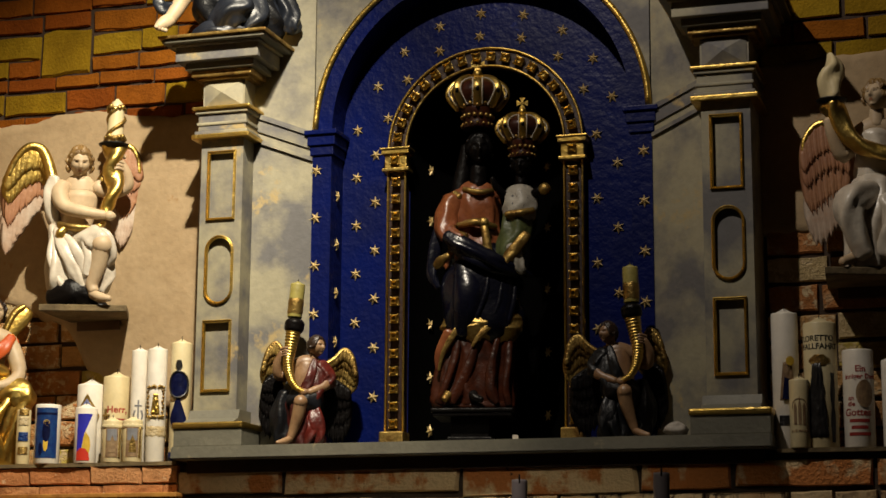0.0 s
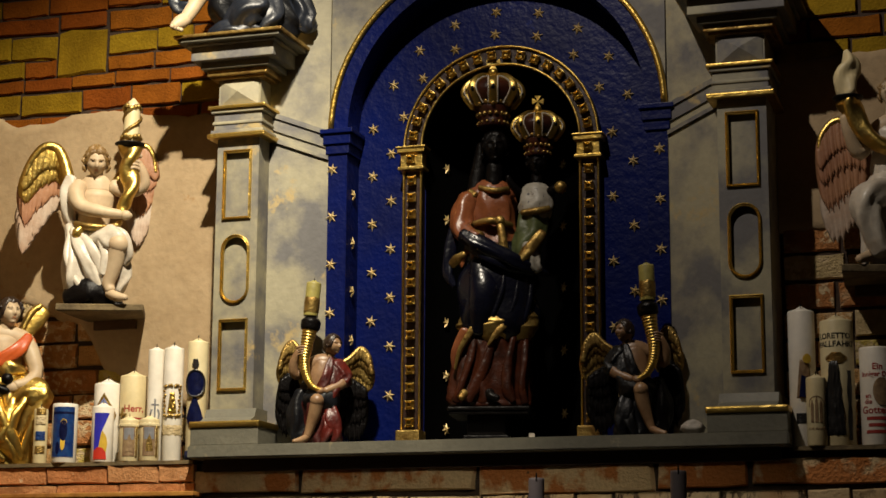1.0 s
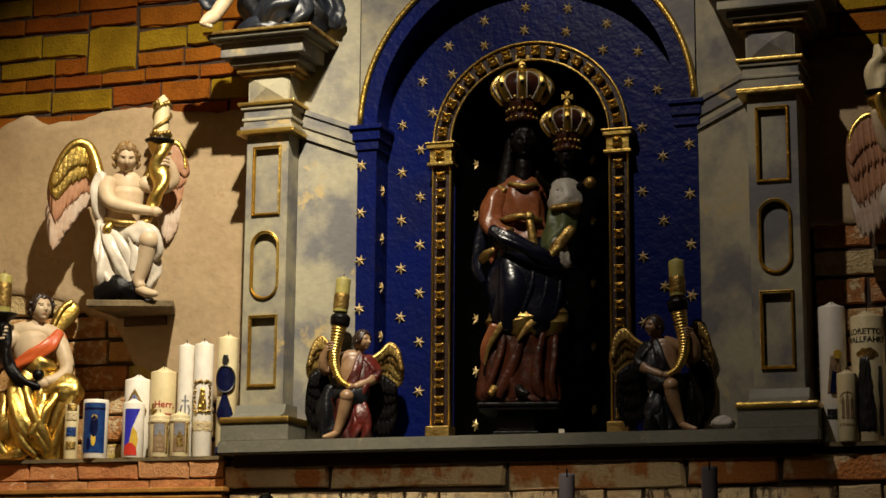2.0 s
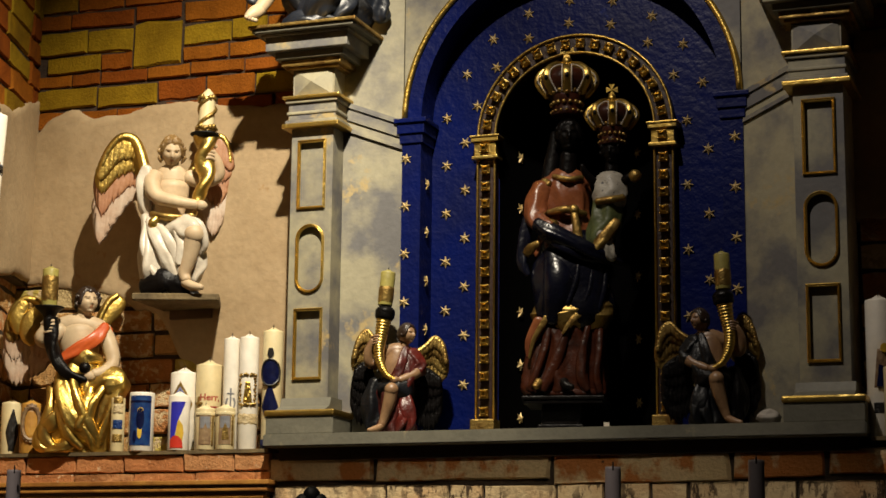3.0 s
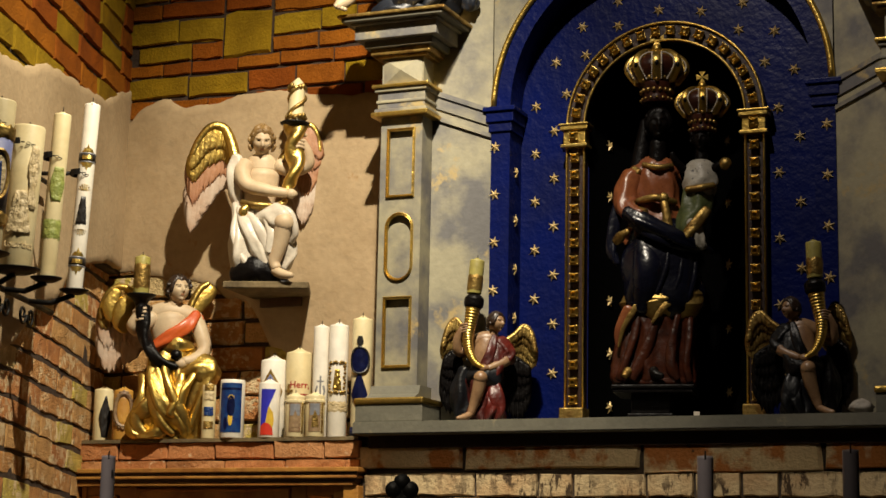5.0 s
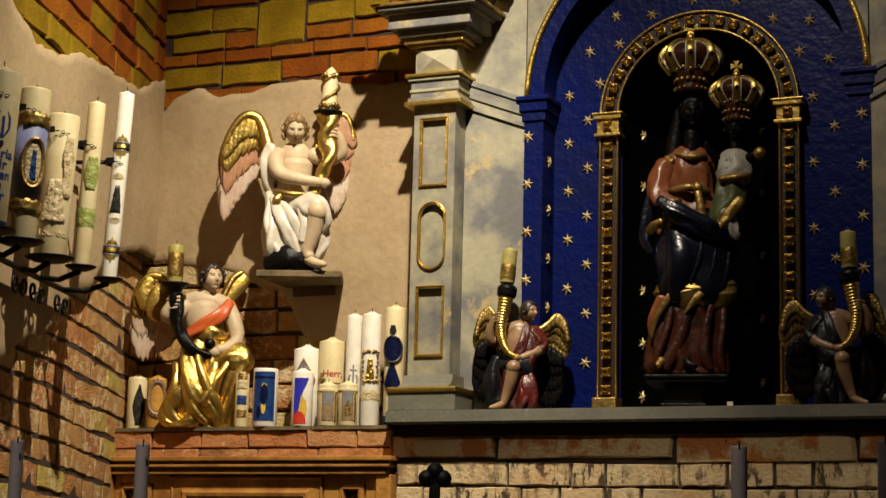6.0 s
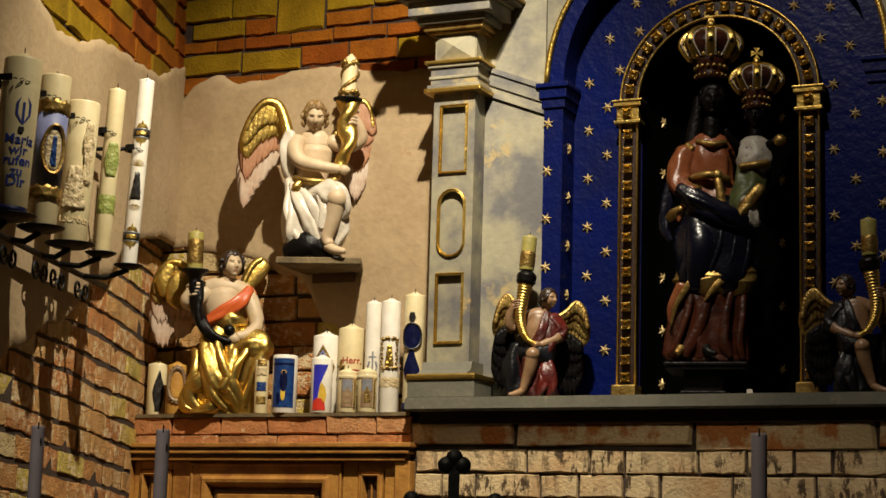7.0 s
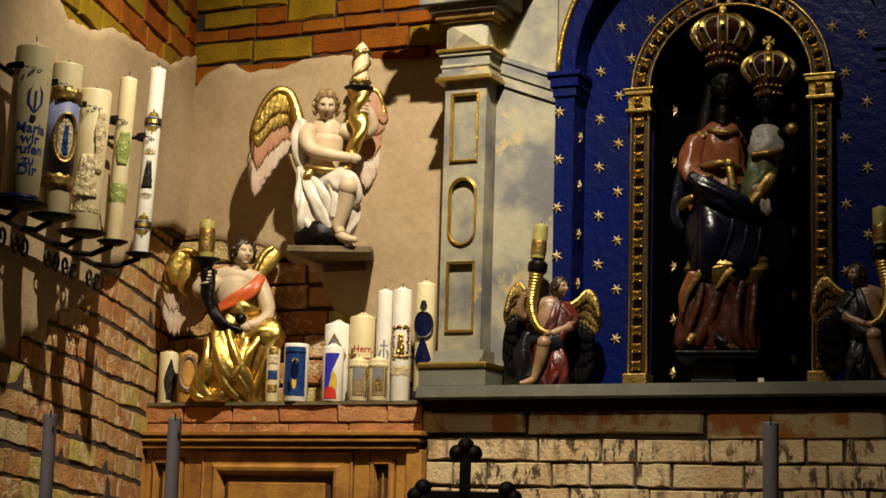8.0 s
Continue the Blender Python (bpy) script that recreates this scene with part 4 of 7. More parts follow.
sweep(bm, [(x, 0, 0.05 + z) for x, _, z in arc(0, 0, 0.021, 0, 200, -20, 14)], [(0.001, -0.001), (0.001, 0.001), (-0.001, 0.001), (-0.001, -0.001)], (0, -1, 0))
deco(c, r, "window_arch", bm, BROWN_PRINT, 0.062)
deco(c, r, "lettering", word_mesh("AVE MARIA", 0.010), BROWN_PRINT, 0.042)
c, r = candle(-0.437, 5.14, S, 0.083, 0.272, WAX_WHITE, "white candle with red lettering and dark medallion", tip=False)
for text, z, t, size in (("Ein", 0.205, 8, 0.024), ("inniger Dank", 0.186, 12, 0.019), ("an", 0.128, -30, 0.018), ("die", 0.112, -30, 0.018), ("Gottes", 0.086, -6, 0.027)):
    deco(c, r, "lettering", word_mesh(text, size), RED_PRINT, z, turn=t, label="red words")
for w, z in ((0.056, 0.068), (0.046, 0.050), (0.060, 0.032)):
    deco(c, r, "text_line", plate([(-w / 2, 0), (w / 2, 0), (w / 2, 0.009), (-w / 2, 0.009)], 0.0006), RED_PRINT, z)
deco(c, r, "medallion", plate(ngon(0, 0, 0.024, 0.038), 0.002), BROWN_PRINT, 0.145, turn=22, label="dark oval picture")
c, r = candle(-0.355, 5.13, S, 0.040, 0.245, WAX_WHITE, "slim plain white candle")

# ---------------------------------------------------------------- iron candle rack on the slanting wall
rack = thing("candle_rack", tuple(on_slant(1.2, 2.44, 0.0)), "black wrought-iron wall rack with drip pans and scrolls", "candle rack", turn=math.degrees(math.atan2(U.y, U.x)))
RINV = rack.matrix_world.inverted()


def rp(name, bm, label=""):
    bmesh.ops.transform(bm, matrix=RINV, verts=bm.verts)
    return part(name, bm, IRON, rack, label)


def rod(bm, points, radius, seg=6):
    pts = [Vector(p) for p in points]
    rings = []
    for i, p in enumerate(pts):
        d = (pts[min(i + 1, len(pts) - 1)] - pts[max(i - 1, 0)]).normalized()
        a = d.cross(Vector((0.31, 0.17, 0.93))).normalized()
        b = d.cross(a)
        rings.append([bm.verts.new(p + radius * (a * math.cos(2 * math.pi * k / seg) + b * math.sin(2 * math.pi * k / seg))) for k in range(seg)])
    for r0, r1 in zip(rings, rings[1:]):
        for k in range(seg):
            bm.faces.new([r0[k], r0[(k + 1) % seg], r1[(k + 1) % seg], r1[k]]).smooth = True
    bm.faces.new(rings[0][::-1])
    bm.faces.new(rings[-1])


RZ = 2.46
RACK = [(-2.825, 3.596, 0.093, 0.412, WAX_CREAM, "thick cream candle lettered with a blue prayer"), (-2.842, 3.755, 0.076, 0.396, WAX_CREAM, "cream and slate-blue candle with a gilt oval relief"),
        (-2.914, 3.980, 0.085, 0.388, WAX_CREAM, "thick cream candle with carved pilgrim relief"), (-2.916, 4.125, 0.047, 0.464, WAX_CREAM, "slim cream candle with moss-green relief bands"), (-2.961, 4.325, 0.045, 0.546, WAX_WHITE, "tall slim white candle with gilt bands and black figure")]
bm = bmesh.new()
a, b = on_slant(0.86, RZ - 0.03, 0.05), on_slant(2.3, RZ - 0.03, 0.05)
rod(bm, [a + (b - a) * i / 12 for i in range(13)], 0.009)
rp("bar", bm)
bm = bmesh.new()
a, b = on_slant(0.92, RZ + 0.335, 0.045), on_slant(2.3, RZ + 0.335, 0.045)
rod(bm, [a + (b - a) * i / 12 for i in range(13)], 0.007)
rp("upper_bar", bm)
made = []
for x, y, d, h, wax, label in RACK:
    p = Vector((x, y, RZ))
    s = (p - Vector((*CORNER, 0))).dot(U)
    foot = on_slant(s, RZ, 0.05)
    bm = bmesh.new()
    lathe(bm, [(0.0, -0.012), (d * 0.5, -0.010), (d * 0.62 + 0.012, -0.001), (d * 0.62 + 0.014, 0.002), (d * 0.55, -0.003), (0.0, -0.003)], 24, at=(x, y, RZ))
    rp("drip_pan", bm)
    bm = bmesh.new()
    rod(bm, [foot + Vector((0, 0, -0.03)), (foot + p) / 2 + Vector((0, 0, -0.035)), p + Vector((0, 0, -0.012))], 0.008)
    rp("arm", bm)
    bm = bmesh.new()
    for side in (-1, 1):
        base = foot + Vector((0, 0, -0.04))
        pts = []
        for i in range(22):
            a = i / 21 * 2.4 * math.pi
            q = 0.030 * (1 - i / 30)
            pts.append(base + U * side * (0.032 - q * math.cos(a)) + Vector((0, 0, -0.030 - q * math.sin(a) * side * 0 - q * math.sin(a))))
        rod(bm, pts, 0.0042, 5)
    rp("scroll", bm)
    # ring and chain that hold the candle
    zr = RZ + 0.335
    back = on_slant(s, zr, 0.045)
    bm = bmesh.new()
    rr = d / 2 + 0.004
    toward = math.atan2(back.y - y, back.x - x)
    half = [Vector((x + rr * math.cos(toward + t), y + rr * math.sin(toward + t), zr)) for t in [(-1.75 + 3.5 * i / 16) for i in range(17)]]
    for q0, q1 in zip(half, half[1:]):
        dv = (q1 - q0)
        nrm = Vector((-dv.y, dv.x, 0)).normalized() * 0.002
        q = [bm.verts.new(v) for v in (q0 - nrm + Vector((0, 0, -0.008)), q1 - nrm + Vector((0, 0, -0.008)), q1 - nrm + Vector((0, 0, 0.008)), q0 - nrm + Vector((0, 0, 0.008)), q0 + nrm + Vector((0, 0, -0.008)), q1 + nrm + Vector((0, 0, -0.008)), q1 + nrm + Vector((0, 0, 0.008)), q0 + nrm + Vector((0, 0, 0.008)))]
        for f in ((0, 1, 2, 3), (7, 6, 5, 4), (0, 4, 5, 1), (3, 2, 6, 7)):
            bm.faces.new([q[i] for i in f])
    rod(bm, [back, Vector((x + rr * math.cos(toward), y + rr * math.sin(toward), zr))], 0.006)
    rp("ring_clasp", bm)
    bm = bmesh.new()
    links = 9
    for i in range(links):
        t = toward + 1.75 + (2 * math.pi - 3.5) * (i + 0.5) / links
        c = Vector((x + (rr + 0.002) * math.cos(t), y + (rr + 0.002) * math.sin(t), zr - 0.006 * math.sin(math.pi * i / links) - 0.004))
        tan = Vector((-math.sin(t), math.cos(t), 0))
        up = Vector((0, 0, 1)) if i % 2 else Vector((math.cos(t), math.sin(t), 0))
        pts = [c + tan * 0.0055 * math.cos(k) + up * 0.0035 * math.sin(k) for k in [2 * math.pi * m / 8 for m in range(9)]]
        rod(bm, pts, 0.0011, 4)
    rp("chain", bm, "fine iron chain")
    made.append(candle(x, y, RZ, d, h, wax, label, tip=d < 0.05 or h > 0.4, group="candles in the rack", lean=(0, 2.4)))
c, r = made[0]
for text, z, size in (("Maria", 0.172, 0.034), ("wir", 0.146, 0.034), ("rufen", 0.120, 0.034), ("zu", 0.094, 0.032), ("Dir", 0.068, 0.036)):
    deco(c, r, "lettering", word_mesh(text, size, 0.001), BLUE_PRINT, z, turn=14, label="blue words")
for k in (-1, 1):
    deco(c, r, "monogram", plate([(k * 0.002, 0.0), (k * 0.006, 0.0), (k * 0.019, 0.02), (k * 0.019, 0.048), (k * 0.008, 0.064), (k * 0.013, 0.046), (k * 0.013, 0.02)][::k], 0.001), BLUE_PRINT, 0.225, turn=16)
deco(c, r, "monogram", plate([(-0.003, -0.004), (0.003, -0.004), (0.003, 0.05), (-0.003, 0.05)], 0.0012), BLUE_PRINT, 0.225, turn=16)
deco(c, r, "rosette", lumpy_plate(lambda v: math.sqrt(max(0.0, 1 - v * v)), 0.018, 0.022, 0.003, 4.0, (8, 8)), BLACK_WAX, 0.207, turn=14)
bm = bmesh.new()
lathe(bm, [(r + 0.0012, 0.002), (r + 0.0012, 0.020)], 28)
part("foot_band", bm, DEEP_BLUE, c)
c, r = made[1]
bm = bmesh.new()
lathe(bm, [(r + 0.0015, 0.09), (r + 0.0015, 0.30)], 28)
part("blue_sleeve", bm, WAX_SLATE, c, "slate blue sleeve")
part("gilt_collar", relief_ring(r + 0.002, 0.288, 0.325, 9, 0.006, 1.0), OLD_GOLD, c, "gilt collar")
part("gilt_collar", relief_ring(r + 0.002, 0.068, 0.104, 9, 0.006, 4.0), OLD_GOLD, c, "gilt collar")
bm = bmesh.new()
sweep(bm, [(x, -0.004, z) for x, z in ngon(0, 0, 0.026, 0.062, 26)], [(0.005 * math.cos(k * 1.05), 0.005 * math.sin(k * 1.05)) for k in range(6)], (0, -1, 0), closed=True)
deco(c, r, "oval_rim", bm, OLD_GOLD, 0.195, turn=18)
deco(c, r, "oval_field", lumpy_plate(lambda v: math.sqrt(max(0.0, 1 - v * v)) + 0.02, 0.046, 0.11, 0.004, 3.1), SKIN_WAX, 0.195, turn=18)
deco(c, r, "oval_shape", lumpy_plate(lambda v: 0.8 - 0.3 * v, 0.018, 0.085, 0.007, 6.1), TURQ, 0.19, turn=18)
c, r = made[2]
deco(c, r, "carved_column", lumpy_plate(lambda v: 0.8 + 0.2 * math.sin(5 * v), 0.032, 0.18, 0.012, 2.1), SKIN_WAX, 0.24, turn=30, label="carved pale relief")
deco(c, r, "carved_scene", lumpy_plate(lambda v: 0.9 - 0.4 * v, 0.062, 0.12, 0.009, 5.1), SKIN_WAX, 0.145, turn=-6, label="carved pale relief")
deco(c, r, "lettering", word_mesh("Lourdes", 0.026, 0.0015), SKIN_WAX, 0.052, turn=4, label="raised wax word")
c, r = made[3]
deco(c, r, "green_relief", lumpy_plate(lambda v: 0.8 + 0.2 * math.cos(3 * v), 0.045, 0.10, 0.005, 1.9), GREEN_WAX, 0.255, turn=12)
part("green_band", relief_ring(r, 0.098, 0.165, 20, 0.002, 6.0), GREEN_WAX, c, "moss green band")
c, r = made[4]
for z in (0.080, 0.378):
    bm = bmesh.new()
    lathe(bm, [(r + 0.001, z - 0.010), (r + 0.0016, z - 0.010), (r + 0.0016, z + 0.010), (r + 0.001, z + 0.010)], 28)
    part("dark_band", bm, BLACK_WAX, c)
    for dz in (-0.012, 0.012):
        bm = bmesh.new()
        lathe(bm, [(r, z + dz - 0.003), (r + 0.002, z + dz), (r, z + dz + 0.003)], 28)
        part("silver_ring", bm, SILVER_PRINT, c)
    deco(c, r, "gilt_scroll", lumpy_plate(lambda v: 0.9, 0.036, 0.013, 0.002, z * 9), GOLD, z, lift=0.001)
    for k in (-1, 1):
        deco(c, r, "gilt_crest", plate([(-0.018, 0), (0.018, 0), (0.010, k * 0.012), (0.004, k * 0.012), (0, k * 0.024), (-0.004, k * 0.012), (-0.010, k * 0.012)][::k], 0.001), GOLD, z + k * 0.015)
for z, k in ((0.278, 1), (0.175, -1)):
    for i in range(7):
        a = radians(-66 + i * 22)
        deco(c, r, "gilt_ray", plate([(0.006 * math.sin(a) - 0.001, k * 0.004), (0.006 * math.sin(a) + 0.001, k * 0.004), (0.019 * math.sin(a) + 0.002, k * 0.022 * math.cos(a) + 0.001), (0.019 * math.sin(a) - 0.002, k * 0.022 * math.cos(a) + 0.001)][::k], 0.0008), GOLD, z)
deco(c, r, "dark_figure", lumpy_plate(lambda v: 0.72 - 0.32 * v, 0.034, 0.085, 0.005, 7.7, (10, 14)), BLACK_WAX, 0.225, label="black figure relief")

# ---------------------------------------------------------------- before the camera: altar block, mauve tapers, black cross
bm = bmesh.new()
box(bm, -2.30, -0.30, 2.62, 3.55, 0, 1.30, 0, 0.01)
setting("altar_block", bm, STONE_FLOOR, "plain stone block below the tapers", "altar")
for x, top in ((-2.100, 1.885), (-1.831, 1.877), (-0.757, 1.866), (-0.535, 1.873)):
    c, r = candle(x, 2.80, 1.30, 0.0245, top - 1.30, WAX_MAUVE, "slim mauve taper candle", group="mauve tapers", tip=False, name="taper_candle")
cross = thing("standing_cross", (-1.511, 3.35, 1.30), "black standing cross with trefoil ends", "cross", turn=22)
bm = bmesh.new()
box(bm, -0.011, 0.011, -0.008, 0.008, 0.03, 0.55, 0, 0.002)
box(bm, -0.085, 0.085, -0.008, 0.008, 0.452, 0.474, 0, 0.002)
part("cross_bar", bm, IRON, cross)
for cx, cz, dx, dz in ((0, 0.556, 0, 1), (-0.09, 0.463, -1, 0), (0.09, 0.463, 1, 0)):
    bm = bmesh.new()
    for ox, oz in ((dx * 0.006, dz * 0.006), (dz * 0.016 - dx * 0.008, dx * 0.016 - dz * 0.008), (-dz * 0.016 - dx * 0.008, -dx * 0.016 - dz * 0.008)):
        lathe(bm, [(0.0, -0.010), (0.015, -0.008), (0.017, 0), (0.015, 0.008), (0.0, 0.010)], 18, at=(cx + ox, 0, cz + oz), tilt=Matrix.Rotation(radians(90), 3, "X"))
    part("trefoil", bm, IRON, cross)
bm = bmesh.new()
lathe(bm, [(0.09, 0.0), (0.085, 0.012), (0.03, 0.02), (0.02, 0.04), (0.0, 0.04)], 24)
part("foot", bm, IRON, cross)
# ---------------------------------------------------------------- carved statues: each one plain mesh, in centimetres from its foot
SKIN = mat("painted_flesh", (0.55, 0.43, 0.28), 0.5, spec=0.35, col2=(0.47, 0.34, 0.21), scale=14, bump=0.05, fine=30)
PALE_ROBE = mat("ivory_painted_robe", (0.66, 0.60, 0.50), 0.36, col2=(0.52, 0.45, 0.36), scale=16, bump=0.25, fine=30)
HAIR = mat("brown_painted_hair", (0.28, 0.17, 0.06), 0.45, col2=(0.16, 0.09, 0.03), scale=30, bump=0.4)
DARK_HAIR = mat("dark_painted_hair", (0.028, 0.014, 0.008), 0.4, scale=30, bump=0.4)
ROSE_WING = mat("rose_feather_paint", (0.40, 0.20, 0.10), 0.5, col2=(0.32, 0.14, 0.07), scale=9, bump=0.2, fine=60)
PALE_WING = mat("whitish_feather_paint", (0.52, 0.42, 0.33), 0.5, col2=(0.42, 0.27, 0.18), scale=9, bump=0.2, fine=60)
ORANGE = mat("vermilion_sash", (0.55, 0.10, 0.02), 0.4, col2=(0.45, 0.07, 0.015), scale=14, bump=0.1)
RED_ROBE = mat("crimson_robe", (0.11, 0.010, 0.006), 0.42, col2=(0.03, 0.005, 0.004), scale=16, bump=0.4, fine=34)
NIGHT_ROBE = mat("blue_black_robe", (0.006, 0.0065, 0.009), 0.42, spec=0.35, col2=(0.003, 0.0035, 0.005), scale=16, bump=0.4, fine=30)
BROWN_FLESH = mat("darkened_flesh", (0.33, 0.20, 0.105), 0.42, col2=(0.20, 0.105, 0.05), scale=22, bump=0.1)
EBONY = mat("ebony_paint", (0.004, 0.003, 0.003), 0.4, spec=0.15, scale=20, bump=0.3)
# madonna's rose, rust and mantle colours are lowered to include the niche's shade
ROSE_ROBE = mat("shade_dimmed_rose_robe", (0.24, 0.078, 0.028), 0.36, col2=(0.16, 0.045, 0.018), scale=12, bump=0.3, fine=30, specks=(0.035, 0.014, 0.008), speck_scale=95, speck_at=0.60)
RUST_ROBE = mat("rust_brown_robe", (0.055, 0.013, 0.005), 0.38, spec=0.3, col2=(0.018, 0.005, 0.003), scale=18, bump=0.4, fine=26)
MANTLE = mat("blue_black_mantle", (0.004, 0.0045, 0.012), 0.26, spec=0.35, col2=(0.002, 0.002, 0.005), scale=10, bump=0.25, fine=24)
ERMINE = mat("ermine_paint", (0.40, 0.37, 0.31), 0.5, specks=(0.02, 0.02, 0.03), speck_scale=75, speck_at=0.60, bump=0.2)
OLIVE_ROBE = mat("olive_green_robe", (0.09, 0.11, 0.04), 0.45, col2=(0.05, 0.06, 0.02), scale=18, bump=0.2)
BLUE_GREY = mat("blue_grey_robe", (0.018, 0.022, 0.034), 0.4, col2=(0.006, 0.008, 0.012), scale=10, bump=0.15)
TONES = [SKIN, PALE_ROBE, HAIR, DARK_HAIR, ROSE_WING, PALE_WING, ORANGE, RED_ROBE, NIGHT_ROBE, BROWN_FLESH, EBONY, ROSE_ROBE, RUST_ROBE, MANTLE, ERMINE, OLIVE_ROBE, GOLD, OLD_GOLD, BLUE_GREY, IRON, WAX_CREAM]
(SK, PR, HA, DH, RW, PW, ORG, RR, NR, BF, EB, RO, RU, MA, ER, OL, GO_, OG, BG, IR, WC) = range(21)


def glide(pts, n):
    """A smooth line through the points (each x, y, z, radius)."""
    out = []
    m = len(pts)
    for i in range(m - 1):
        p = [np.array(pts[max(min(k, m - 1), 0)], float) for k in (i - 1, i, i + 1, i + 2)]
        for j in range(n):
            t = j / n
            out.append(0.5 * (2 * p[1] + (p[2] - p[0]) * t + (2 * p[0] - 5 * p[1] + 4 * p[2] - p[3]) * t * t + (3 * p[1] - p[0] - 3 * p[2] + p[3]) * t ** 3))
    out.append(np.array(pts[-1], float))
    return out


def limb(bm, pts, m, seg=14, flat=1.0, folds=0, amp=0.0, twist=0.0, steps=5, seed=0.0, ribs=0.0, rope=False):
    """A round limb, horn or robe through points of (x, y, z, radius); folds give it pleats that run along it."""
    if folds and not rope:
        seg, steps = max(seg, folds * 8), steps + 3
    line = glide(pts, steps)
    head, tail = line[0].copy(), line[-1].copy()
    d0, d1 = line[0][:3] - line[1][:3], line[-1][:3] - line[-2][:3]
    d0, d1 = d0 / (np.linalg.norm(d0) + 1e-9), d1 / (np.linalg.norm(d1) + 1e-9)
    cap0 = [np.array([*(head[:3] + d0 * head[3] * a), head[3] * b]) for a, b in ((0.55, 0.3), (0.4, 0.68), (0.2, 0.9))]
    cap1 = [np.array([*(tail[:3] + d1 * tail[3] * a), tail[3] * b]) for a, b in ((0.2, 0.9), (0.4, 0.68), (0.55, 0.3))]
    line = cap0 + line + cap1
    rings = []
    n = len(line)
    axis = Vector((0, 1, 0))
    for i, p in enumerate(line):
        d = Vector(line[min(i + 1, n - 1)][:3] - line[max(i - 1, 0)][:3])
        d = d.normalized() if d.length > 1e-9 else Vector((0, 0, 1))
        side = d.cross(axis)
        side = side.normalized() if side.length > 0.05 else Vector((1, 0, 0))
        deep = side.cross(d).normalized()
        ring = []
        t = i / (n - 1)
        for k in range(seg):
            a = 2 * math.pi * k / seg
            w = 1.0
            if folds and rope:
                w += amp * math.sin(folds * a + twist * t * 6)
            elif folds:
                sway = 0.9 * noise.noise((t * 3.1 + seed * 5, 0.7, seed)) + twist * t * 1.3
                q = folds * a * 0.5 + sway * 1.6 + seed
                w += 1.5 * amp * (0.75 - 1.5 * abs(math.sin(q)) ** 1.3 + 0.5 * noise.noise((math.cos(a) * 2.2, math.sin(a) * 2.2 + seed, t * 3.5))) * min(1, 3.2 * t + 0.2)
            if ribs:
                w += 0.07 * math.sin(i * ribs + (a if twist else 0) * 1.0)
            r = max(p[3], 0.02) * w
            q = Vector(p[:3]) + side * r * math.cos(a) + deep * r * flat * math.sin(a)
            ring.append(bm.verts.new(q))
        rings.append(ring)
    fs = []
    for a, b in zip(rings, rings[1:]):
        for k in range(seg):
            fs.append(bm.faces.new([a[k], a[(k + 1) % seg], b[(k + 1) % seg], b[k]]))
    fs += [bm.faces.new(rings[0][::-1]), bm.faces.new(rings[-1])]
    for f in fs:
        f.material_index, f.smooth = m, True


